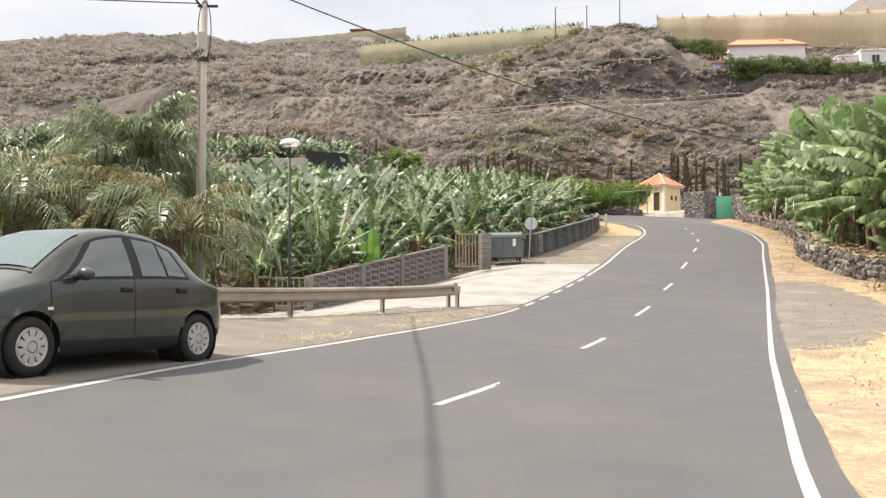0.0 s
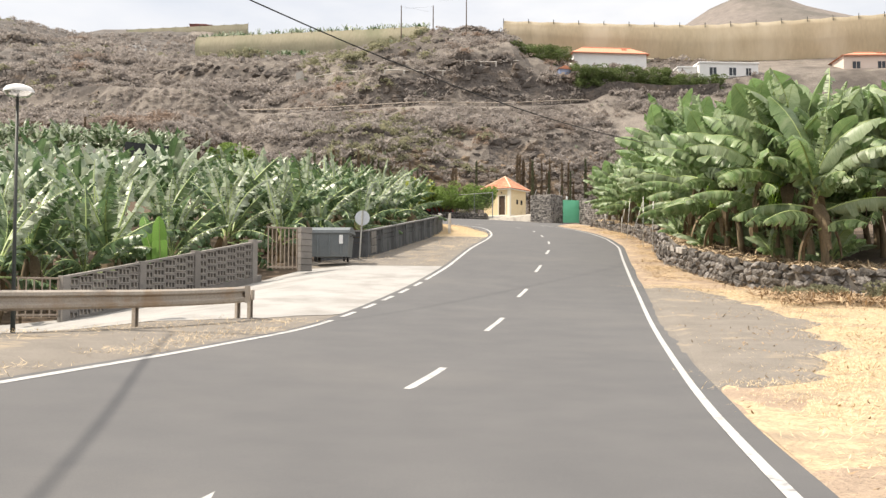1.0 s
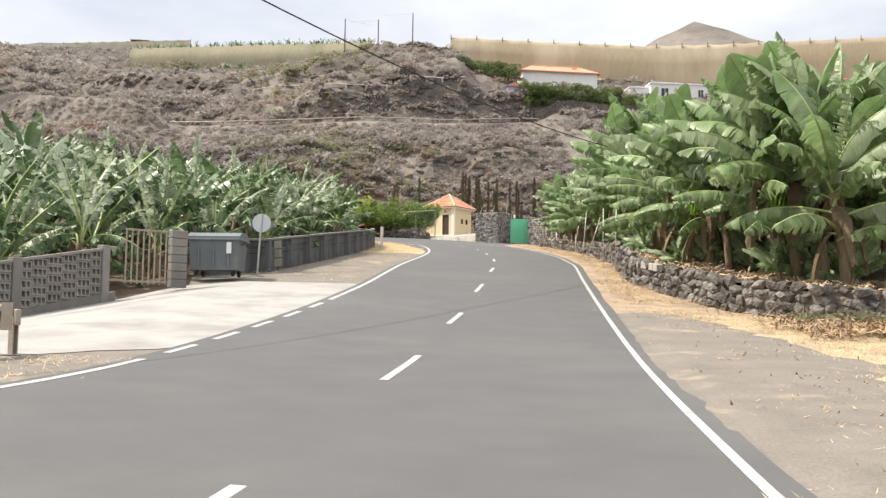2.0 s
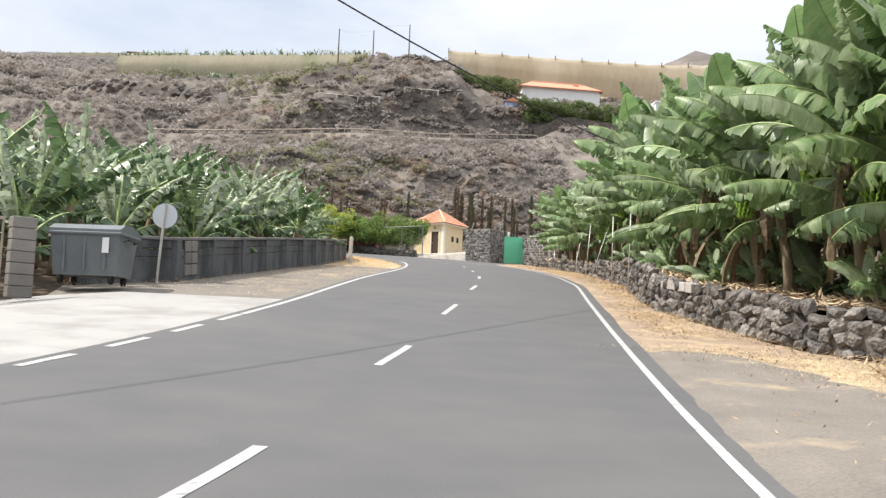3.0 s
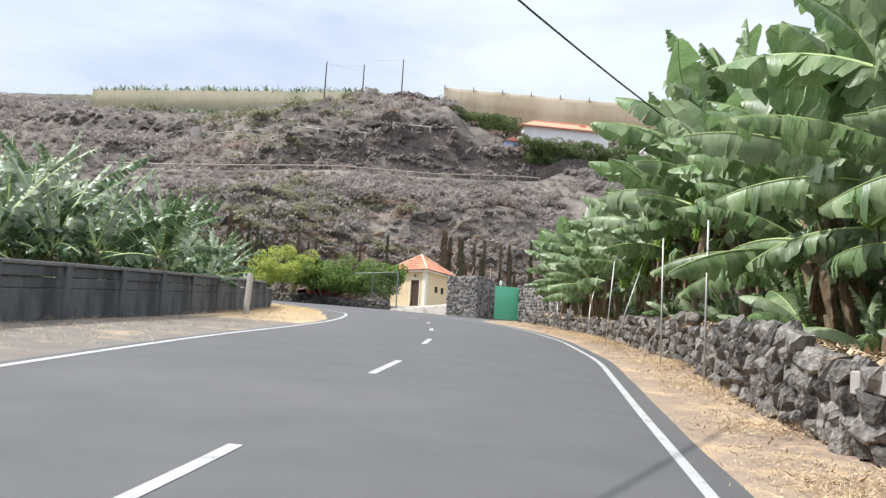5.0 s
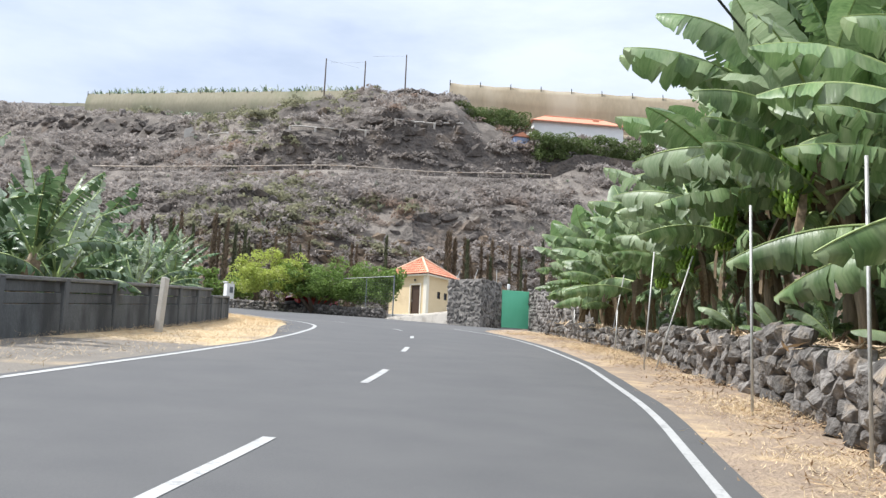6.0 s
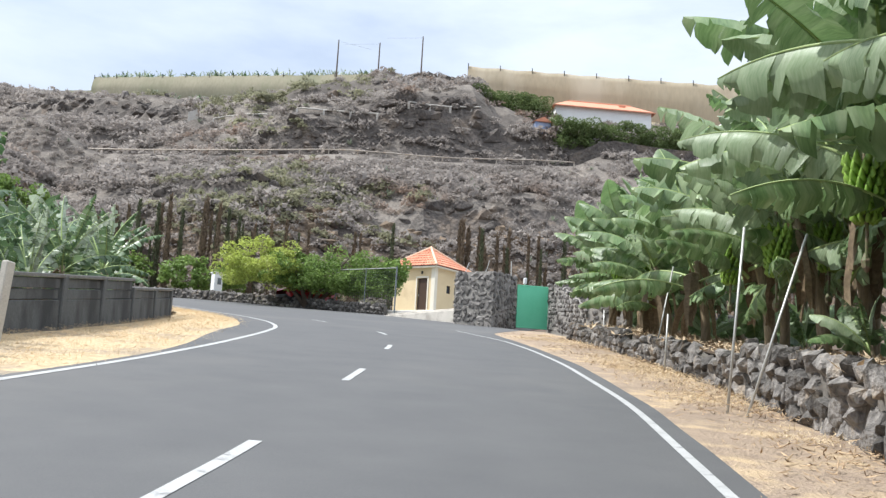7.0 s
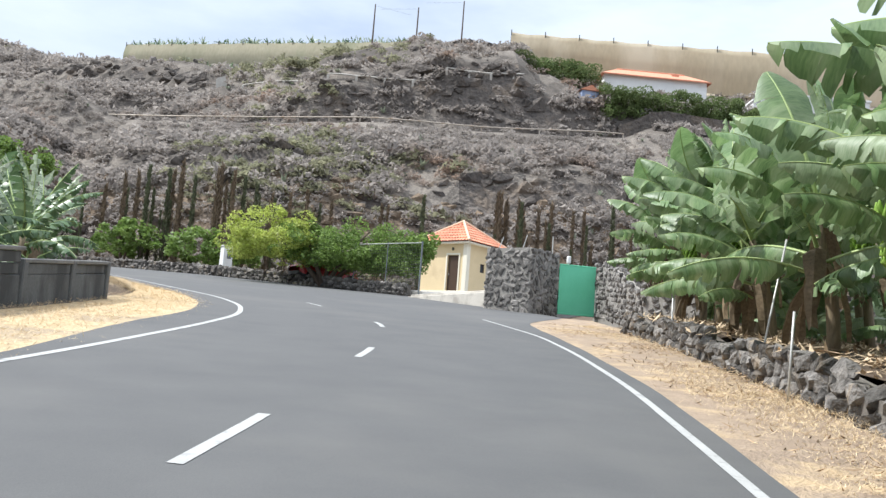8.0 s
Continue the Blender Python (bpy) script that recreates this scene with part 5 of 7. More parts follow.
def car_ring(y):
    """Half cross-section of the body at y, from the sill up to the roof's middle."""
    lo, be, to, w, tw = (smooth_interp(y, CAR_Y, c, 0.06) for c in (CAR_LOW, CAR_BELT, CAR_TOP, CAR_W, CAR_TW))
    pts = [(w * 0.86, lo), (w * 0.96, lo + 0.05), (w * 0.985, lo + 0.16)]
    pts += [(w * (0.985 + 0.02 * math.sin(math.pi * k / 7)), lo + 0.16 + (be - lo - 0.2) * k / 7) for k in range(1, 8)]
    pts += [(w * 0.975, be)]
    pts += [(w * 0.975 + (tw - w * 0.975) * (k / 6) ** 1.25, be + (to - 0.05 - be) * k / 6) for k in range(1, 7)]
    pts += [(tw * 0.88, to - 0.02), (tw * 0.5, to + 0.005), (0.0, to + 0.012)]
    return pts


def build_car(m, paint, label):
    car = thing("car", m, label, "car")
    ys_ = steps(-1.86, 1.86, 0.06)
    wheels = ((1.2, 0.29), (-1.22, 0.29))
    verts, faces, slots = [], [], []
    rings = [car_ring(y) for y in ys_]
    n = len(rings[0])
    for side in (-1, 1):
        k0 = len(verts)
        for y, ring in zip(ys_, rings):
            for x, z in ring:
                yy, zz = y, z
                for wy, wz in wheels:
                    d = math.hypot(y - wy, z - wz)
                    if x > 0.5 and 0.3 < d < 0.39 and z < 0.75:
                        yy, zz = wy + (y - wy) * 0.35 / d, wz + (z - wz) * 0.35 / d
                verts.append((side * x, yy, zz))
        for r in range(len(ys_) - 1):
            for c in range(n - 1):
                q = (k0 + r * n + c, k0 + (r + 1) * n + c, k0 + (r + 1) * n + c + 1, k0 + r * n + c + 1)
                cy, cz = sum(verts[i][1] for i in q) / 4, sum(verts[i][2] for i in q) / 4
                if c < 9 and any(math.hypot(cy - wy, cz - wz) < 0.34 for wy, wz in wheels):
                    continue
                faces.append(q if side > 0 else q[::-1])
                slots.append(1 if (c < 2) else 0)
    part("body", (verts, faces), [paint, BLACK], car, smooth=True, slots=slots)

    def skin(ya, yb, ka, kb, side, out, cut_a=0.0, cut_b=0.0, arch=0.0):
        v, f = [], []
        cols_, rows_ = 14, 6
        for i in range(cols_ + 1):
            for j in range(rows_ + 1):
                u = j / rows_
                y = (ya + cut_a * u) + ((yb + cut_b * u) - (ya + cut_a * u)) * i / cols_
                ring = car_ring(y)
                t = ka + (kb - arch * abs((y + 0.25) / 1.2) ** 2.6 - ka) * u
                a, b = ring[int(t)], ring[min(int(t) + 1, n - 1)]
                x, z = a[0] + (b[0] - a[0]) * (t % 1), a[1] + (b[1] - a[1]) * (t % 1)
                v.append((side * (x + out), y, z + out * 0.3))
        for i in range(cols_):
            for j in range(rows_):
                q = (i * (rows_ + 1) + j, (i + 1) * (rows_ + 1) + j, (i + 1) * (rows_ + 1) + j + 1, i * (rows_ + 1) + j + 1)
                f.append(q if side > 0 else q[::-1])
        return v, f

    for side in (-1, 1):
        part("window_surround", skin(-1.06, 1.02, 10.15, 15.7, side, 0.004, 0.16, -0.6, 2.4), BLACK, car)
        part("window", skin(-0.14, 0.84, 10.5, 15.3, side, 0.009, 0.02, -0.5, 2.2), CARGLASS, car, "tinted front door window")
        part("window", skin(-0.66, -0.28, 10.5, 15.3, side, 0.009, 0.05, 0.02, 2.2), CARGLASS, car, "tinted rear door window")
        part("window", skin(-1.0, -0.7, 10.6, 15.2, side, 0.009, 0.16, 0.05, 2.4), CARGLASS, car, "small rear quarter window")
        for ya in (-0.16, 0.98):
            part("door_gap", skin(ya, ya + 0.012, 1.5, 10.2, side, 0.003), BLACK, car)
        for ya in (-0.03, -0.9):
            hd = part("door_handle", cbox(0.035, 0.16, 0.06, 0.014), BLACK, car)
            hd.matrix_local = pose(side * 0.835, ya, 0.86)
        part("mirror", hull([(side * (0.92 + 0.1 * math.cos(a) * math.cos(e)), 0.64 + 0.075 * math.sin(a) * math.cos(e), 1.01 + 0.07 * math.sin(e)) for e in (-1.5, -0.9, -0.4, 0.1, 0.6, 1.1, 1.5) for a in [k * math.pi / 6 for k in range(12)]] + [(side * 0.8, 0.62, 0.96), (side * 0.8, 0.7, 0.97)]), CARPAINT, car, "rounded dark door mirror", smooth=True)
        part("indicator", cbox(0.012, 0.07, 0.03, 0.004, (side * 0.832, 1.0, 0.66)), WHITE, car)
        part("tail_light", hull([(side * x, y, z) for x, y, z in ((0.64, -1.72, 0.92), (0.7, -1.66, 0.93), (0.74, -1.66, 0.74), (0.64, -1.81, 0.74), (0.745, -1.66, 0.8))]), REDLIGHT, car)
        part("headlight", hull([(side * x, y, z) for x, y, z in ((0.45, 1.66, 0.82), (0.68, 1.42, 0.88), (0.73, 1.5, 0.72), (0.5, 1.77, 0.68), (0.66, 1.66, 0.7))]), LAMPGLASS, car)

    def cross(ya, yb, half, out, rows_=8):
        v, f = [], []
        for i in range(rows_ + 1):
            y = ya + (yb - ya) * i / rows_
            to, tw = smooth_interp(y, CAR_Y, CAR_TOP, 0.06), smooth_interp(y, CAR_Y, CAR_TW, 0.06)
            for k in range(9):
                u = -1 + k / 4
                v.append((tw * half * u, y, to + 0.012 + out - 0.05 * abs(u) ** 3))
        for i in range(rows_):
            for k in range(8):
                f.append((i * 9 + k, i * 9 + k + 1, (i + 1) * 9 + k + 1, (i + 1) * 9 + k))
        return v, f

    part("windscreen", cross(0.42, 1.08, 0.94, 0.02), SCREENGLASS, car, "sloping tinted windscreen")
    part("rear_window", cross(-1.33, -0.96, 0.88, 0.012), CARGLASS, car)
    part("bonnet_edge", cross(1.1, 1.13, 0.98, 0.012, 2), BLACK, car)
    part("interior", cbox(1.2, 1.7, 0.7, 0.1, (0, -0.15, 0.6)), BLACK, car)
    for sx in (-1, 1):
        part("seat", cbox(0.46, 0.16, 0.75, 0.06, (sx * 0.33, -0.12, 1.0)), BLACK, car)
    for wy, wz in wheels:
        for side in (-1, 1):
            part("wheel_well", moved(lathe([(0.345, -0.34), (0.345, 0.0)], 20), pose(side * 0.8, wy, wz, 0, 90 * side, 0)), BLACK, car)
            wh = part("wheel", moved(lathe([(0.19, -0.09), (0.27, -0.09), (0.29, -0.06), (0.292, 0.05), (0.27, 0.085), (0.2, 0.09), (0.19, 0.08)], 28), pose(0, 0, 0, 0, 90, 0)), RUBBER, car, "black rubber tyre", smooth=True)
            wh.matrix_local = pose(side * 0.735, wy, wz, 0, 0, 0 if side > 0 else 180)
            face = [moved(lathe([(0.155, 0.075), (0.185, 0.085), (0.2, 0.075)], 28), pose(0, 0, 0, 0, 90, 0)), moved(lathe([(0.0, 0.09), (0.05, 0.09), (0.06, 0.07)], 16), pose(0, 0, 0, 0, 90, 0))]
            face.append(moved(lathe([(0.06, 0.088), (0.105, 0.086), (0.11, 0.07)], 20), pose(0, 0, 0, 0, 90, 0)))
            for k in range(10):
                face.append(moved(hull([(x, y * (0.026 if z < 0.12 else 0.034), z) for x in (0.07, 0.086) for y in (-1, 1) for z in (0.1, 0.13, 0.17)]), pose(0, 0, 0, 36 * k, 0, 0)))
            part("rim", join(face), SILVER, wh, "silver spoked wheel cover")
            part("hub_back", moved(lathe([(0.0, 0.03), (0.19, 0.03)], 20), pose(0, 0, 0, 0, 90, 0)), BLACK, wh)
    part("aerial", tube([(0, 0.1, 1.53), (0, 0.02, 1.62)], 0.006, 5), BLACK, car)
    part("bumper", hull([(sx * x, y, z) for sx in (-1, 1) for x, y, z in ((0.45, -1.9, 0.38), (0.62, -1.86, 0.5), (0.76, -1.62, 0.4), (0.72, -1.6, 0.58), (0.45, -1.89, 0.56))]), BLACK, car)
    return car


build_car(pose(-4.52, 11.65, 0.27, 0.5, 0, 154.0) @ Matrix.Scale(1.08, 4), CARPAINT, "dark grey-green dusty saloon car parked beside the road")
build_car(pose(16.4, 104.6, 9.75, 0, 0, -60), REDPAINT, "red car parked in shade under the green tree")

# ---------- the hut and its corner ----------
HUT = pose(24.25, 105.3, 10.15, 0, 0, 44)
S = 3.25
hut = thing("hut", HUT, "small cream hut with a hipped terracotta tile roof", "hut")
# local axes: +x along the right face, +y along the door face; the near corner is the origin
WH = 2.72


def wall_with_holes(length, height, holes, thick, along):
    """A wall from the origin along x or y with rectangular holes (a, b, z0, z1), cut through."""
    us = sorted({0, length, *[h[0] for h in holes], *[h[1] for h in holes]})
    zs = sorted({0, height, *[h[2] for h in holes], *[h[3] for h in holes]})
    nu, nz = len(us), len(zs)
    verts = [((u, t, z) if along == "x" else (t, u, z)) for t in (0, thick) for u in us for z in zs]
    solid = {(i, j): not any(h[0] <= us[i] and us[i + 1] <= h[1] and h[2] <= zs[j] and zs[j + 1] <= h[3] for h in holes) for i in range(nu - 1) for j in range(nz - 1)}
    faces = []
    for (i, j), full in solid.items():
        if not full:
            continue
        q = (i * nz + j, (i + 1) * nz + j, (i + 1) * nz + j + 1, i * nz + j + 1)
        faces += [q, tuple(k + nu * nz for k in q[::-1])]
        for (di, dj), (a, b) in (((0, -1), (0, 1)), ((1, 0), (1, 2)), ((0, 1), (2, 3)), ((-1, 0), (3, 0))):
            if not solid.get((i + di, j + dj), False):
                faces.append((q[b], q[a], q[a] + nu * nz, q[b] + nu * nz))
    return verts, faces


part("wall", wall_with_holes(S, WH, [(0.55, 1.35, 0.0, 2.08)], 0.18, "y"), CREAM, hut)
part("wall", moved(wall_with_holes(S - 0.18, WH, [(1.15, 1.55, 1.25, 1.75), (2.0, 2.4, 1.25, 1.75)], 0.18, "x"), Matrix.Translation((0.18, 0, 0))), CREAM, hut)
part("wall", cbox(S - 0.18, 0.18, WH, 0, ((S + 0.18) / 2, S - 0.09, WH / 2)), CREAM, hut)
part("wall", cbox(0.18, S - 0.36, WH, 0, (S - 0.09, S / 2, WH / 2)), CREAM, hut)
door = part("door", cbox(0.05, 0.78, 2.05, 0.01, (0.1, 0.95, 1.03)), DOORWOOD, hut, "dark brown wooden door")
part("handle", cbox(0.06, 0.03, 0.12, 0.01, (0.06, 1.25, 1.0)), PIPE, door)
part("corner_trim", cbox(0.3, 0.3, WH, 0.01, (0.11, 0.11, WH / 2)), TRIMCREAM, hut)
part("door_trim", join([cbox(0.04, 0.09, 2.15, 0.006, (-0.02, u, 1.08)) for u in (0.5, 1.4)] + [cbox(0.04, 0.99, 0.1, 0.006, (-0.02, 0.95, 2.14))]), TRIMCREAM, hut)
for u in (1.35, 2.2):
    w = part("window", cbox(0.4, 0.03, 0.5, 0, (u + 0.18, 0.1, 1.5)), WINDOWDARK, hut)
    part("frame", join([cbox(0.44, 0.05, 0.04, 0, (u + 0.18, 0.06, z)) for z in (1.27, 1.73)] + [cbox(0.04, 0.05, 0.42, 0, (x + 0.18, 0.06, 1.5)) for x in (u - 0.2, u + 0.2)]), DOORWOOD, w)
part("lantern", join([cbox(0.1, 0.12, 0.18, 0.03, (-0.1, 0.95, 2.42)), cbox(0.08, 0.03, 0.03, 0, (-0.04, 0.95, 2.48))]), DARKMETAL, hut)
part("plinth", cbox(S + 0.1, S + 0.1, 0.3, 0.02, (S / 2, S / 2, -0.1)), TRIMCREAM, hut)
part("eave", cbox(S + 0.62, S + 0.62, 0.09, 0.02, (S / 2, S / 2, WH + 0.045)), TRIMCREAM, hut)
roof_h, ov = 1.42, 0.36
random.seed(2)
for k in range(4):
    rows_ = 7
    g = []
    for r in range(rows_):
        fa, fb = r / rows_, (r + 1.12) / rows_
        half_a, half_b = (S / 2 + ov) * (1 - fa), (S / 2 + ov) * (1 - min(fb, 1))
        za, zb = WH + 0.09 + roof_h * fa + 0.05, WH + 0.09 + roof_h * min(fb, 1)
        n = max(2, int(half_a * 2 / 0.21))
        for c in range(n):
            ua, ub = -1 + 2 * c / n, -1 + 2 * (c + 1) / n
            um = (ua + ub) / 2
            v = [(ua * half_a, -half_a, za), (um * half_a, -half_a - 0.02, za + 0.06), (ub * half_a, -half_a, za),
                 (ub * half_b, -half_b, zb), (um * half_b, -half_b, zb + 0.05), (ua * half_b, -half_b, zb)]
            g.append((v, [(0, 1, 4, 5), (1, 2, 3, 4), (0, 2, 1)]))
    sidep = part("roof_side", moved(join(g), Matrix.Translation((S / 2, S / 2, 0)) @ pose(0, 0, 0, 0, 0, 90 * k)), TERRACOTTA, hut, "terracotta tile roof slope")
    c, s = math.cos(radians(45 + 90 * k)), math.sin(radians(45 + 90 * k))
    rr = (S / 2 + ov) * math.sqrt(2)
    part("ridge", tube([(S / 2 + c * rr, S / 2 + s * rr, WH + 0.15), (S / 2, S / 2, WH + 0.2 + roof_h)], 0.075, 7), RIDGE, hut)
part("finial", lathe([(0.1, WH + 1.55), (0.1, WH + 1.64), (0.04, WH + 1.7), (0.0, WH + 1.72)], 10), RIDGE, hut).matrix_local = pose(S / 2, S / 2, 0)

court = [(21.0, 98.3, 9.3), (23.3, 93.2, 8.9), (24.6, 91.2, 8.75), (29, 95.5, 9.2), (30, 108, 10.16), (24.3, 113, 10.2), (19.5, 106.5, 10.1)]
structure("forecourt", ([p for p in court] + [(x, y, z - 1.8) for x, y, z in court], [(0, 1, 2, 3, 4, 5, 6)] + [(i, i + 7, (i + 1) % 7 + 7, (i + 1) % 7) for i in range(7)]), CONCRETE, "pale concrete forecourt rising to the hut", "pavement")
stair = thing("entrance_steps", pose(21.0, 98.2, 8.72, 0, 0, math.degrees(math.atan2(93.15 - 98.2, 23.3 - 21.0))), "two low pale concrete entrance steps to the hut", "steps")
for k in range(2):
    part("step", cbox(7.4, 0.5, 1.14, 0.02, (3.65, -0.25 - 0.42 * (1 - k), -0.34 + 0.15 * k)), STEPSTONE, stair)
fence = thing("wire_fence", pose(20.9, 98.25, 9.1, 0, 0, 137), "grey wire mesh fence with steel posts", "fence")
for k in range(3):
    part("post", tube([(2.1 * k, 0, -0.2), (2.1 * k, 0, 2.65)], 0.045 if k == 0 else 0.025, 8), BINMAT, fence)
for k in range(15):
    part("wire", tube([(0, 0, 0.5 + 0.145 * k), (4.2, 0, 0.5 + 0.145 * k)], 0.006, 4), DARKMETAL, fence)
for k in range(30):
    part("wire", tube([(0.14 * k, 0, 0.45), (0.14 * k, 0, 2.55)], 0.006, 4), DARKMETAL, fence)
part("top_rail", tube([(0, 0, 2.58), (4.2, 0, 2.58)], 0.02, 6), PIPE, fence)
wp = thing("gate_pillar", pose(10.75, 109.3, 10.1, 0, 0, 30), "white gate pillar with a dark meter door", "pillar")
part("shaft", cbox(0.58, 0.5, 2.0, 0.02, (0, 0, 0.8)), WHITE, wp)
part("cap", cbox(0.68, 0.6, 0.08, 0.015, (0, 0, 1.84)), WHITE, wp)
part("meter_door", cbox(0.26, 0.03, 0.42, 0.01, (0.05, -0.26, 1.3)), BINMAT, wp)

# ---------- trees and shrubs ----------


def leaf_cards(count, centres, size, flat=0.5, seed=1, up=0.0):
    """Small pointed leaf sprays scattered in clumps. centres: (x, y, z, rx, ry, rz)."""
    q = np.random.RandomState(seed)
    c = np.array(centres)
    pick = q.randint(0, len(c), count)
    d = q.normal(size=(count, 3))
    d /= np.linalg.norm(d, axis=1)[:, None]
    rad = q.uniform(0.55, 1.0, (count, 1)) ** 0.5
    p = c[pick, :3] + d * rad * c[pick, 3:]
    a = q.normal(size=(count, 3)) + d * 0.6 + np.array([0, 0, up])
    a[:, 2] *= flat
    a /= np.linalg.norm(a, axis=1)[:, None]
    b = np.cross(a, q.normal(size=(count, 3)))
    b /= np.linalg.norm(b, axis=1)[:, None]
    l = q.uniform(0.6, 1.3, (count, 1)) * size
    w = l * q.uniform(0.22, 0.4, (count, 1))
    v = np.stack([p - a * l * 0.5, p + b * w, p + a * l * 0.5, p - b * w], 1).reshape(-1, 3)
    f = np.arange(count * 4).reshape(-1, 4)
    return v.tolist(), [tuple(r) for r in f.tolist()]


def clumps(n, box, r0, r1, seed):
    q = random.Random(seed)
    out = []
    while len(out) < n:
        u = Vector((q.uniform(-1, 1), q.uniform(-1, 1), q.uniform(-0.6, 1)))
        if u.length > 1 or u.length < 0.45:
            continue
        r = q.uniform(r0, r1)
        out.append((box[0] + u.x * box[3], box[1] + u.y * box[4], box[2] + u.z * box[5], r, r, r * 0.7))
    return out


def limbs(base, ends, r):
    g = []
    for e in ends:
        mid = Vector(base).lerp(Vector(e), 0.5) + Vector((0, 0, 0.35))
        g.append(tube([base, mid, e], [r, r * 0.6, r * 0.2], 6))
    return join(g)


tree = thing("tree", pose(16.4, 102.6, 9.6, 0, 0, -8), "low spreading green tree above the stone kerb wall", "tree")
part("trunk", limbs((0, 0, -0.2), [(-3, 0.3, 2.6), (-1.4, -0.8, 3.0), (0.4, 0.6, 3.1), (2.2, -0.4, 2.9), (3.6, 0.5, 2.6)], 0.16), BARK, tree, smooth=True)
part("crown", leaf_cards(21000, clumps(120, (1.1, 0, 1.95, 4.2, 2.0, 1.4), 0.28, 0.75, 3), 0.145, 0.6, 1), TREELEAF, tree, "dark green feathery foliage")
part("crown", leaf_cards(15000, clumps(95, (-2.9, -0.2, 2.2, 2.5, 1.8, 1.7), 0.25, 0.65, 4), 0.145, 0.6, 2), TREELEAF_Y, tree, "yellow-green feathery foliage")
part("crown", leaf_cards(1800, clumps(9, (5.0, -0.3, 2.3, 1.0, 0.9, 0.6), 0.4, 0.7, 5), 0.24, 0.6, 3), TREELEAF, tree)
part("crown", leaf_cards(6500, clumps(45, (2.4, -0.5, 1.25, 3.2, 1.5, 0.75), 0.3, 0.7, 8), 0.145, 0.6, 6), TREELEAF, tree, "low hanging dark green foliage")
bush = thing("tree", pose(9.2, 113.5, 10.3, 0, 0, 0), "small green tree beside the white gate pillar", "tree")
part("trunk", limbs((0, 0, -0.2), [(-1.5, 0.3, 1.9), (0.3, 0.4, 2.3), (1.5, -0.3, 1.8)], 0.12), BARK, bush, smooth=True)
part("crown", leaf_cards(4200, clumps(60, (0, 0, 1.7, 3.2, 1.9, 1.3), 0.25, 0.6, 7), 0.26, 0.6, 4), TREELEAF, bush)
copy_thing(bush, pose(3.0, 119.5, 11.2, 0, 0, 130))
copy_thing(bush, pose(-5.5, 121.0, 16.2, 0, 0, 40))

# columnar cypresses along the foot of the hill
def cypress_geo(seed, h):
    q = np.random.RandomState(seed)
    n = 640
    t = q.uniform(0.02, 1, n) ** 0.85
    r = 0.135 * np.minimum(1, t * 6 + 0.3) * (1 - t) ** 0.6 + 0.03
    a = q.uniform(0, 6.283, n)
    rr = r * q.uniform(0.5, 1.1, n)
    p = np.stack([rr * np.cos(a), rr * np.sin(a), t * h], 1)
    d = np.stack([np.cos(a) * 0.35, np.sin(a) * 0.35, np.ones(n)], 1) + q.normal(size=(n, 3)) * 0.18
    s = np.stack([-np.sin(a), np.cos(a), np.zeros(n)], 1)
    l = q.uniform(0.15, 0.34, (n, 1))
    v = np.stack([p, p + d * l * 0.45 + s * l * 0.2, p + d * l, p + d * l * 0.45 - s * l * 0.2], 1).reshape(-1, 3)
    return v.tolist(), [tuple(r) for r in np.arange(n * 4).reshape(-1, 4).tolist()]


cyp = []
for k in range(4):
    m_ = [CYPRESS, CYPRESS_DRY, CYPRESS, CYPRESS_DRY][k]
    c = thing("cypress", pose(30 + k, 117, 11), "dark narrow columnar cypress at the foot of the hill" if k % 2 == 0 else "brown half-dry columnar cypress at the foot of the hill", "tree", "cypress row")
    part("trunk", tube([(0, 0, -0.3), (0, 0, 5.6)], [0.1, 0.02], 6), BARK, c)
    part("crown", cypress_geo(k + 9, 6.4), m_, c)
    cyp.append(c)
random.seed(31)
spots = [rnd(28, 44) for _ in range(34)] + [rnd(2, 13) for _ in range(18)] + [rnd(-14, 29) for _ in range(34)] + [rnd(43, 62) for _ in range(16)] + [rnd(-45, -12) for _ in range(8)]
for i, x in enumerate(spots):
    y = foot_y(x) - rnd(0.2, 3.5)
    tall = rnd(0.62, 1.2)
    m = pose(x, y, terrain(x, y) - 0.1, 0, 0, rnd(0, 360)) @ Matrix.Diagonal((tall * rnd(0.8, 1.1), tall * rnd(0.8, 1.1), tall, 1))
    kind_ = random.choice((0, 2, 1, 3, 1))
    if i < 4:
        cyp[i].matrix_world = m
    else:
        place_copy(cyp[kind_], m)


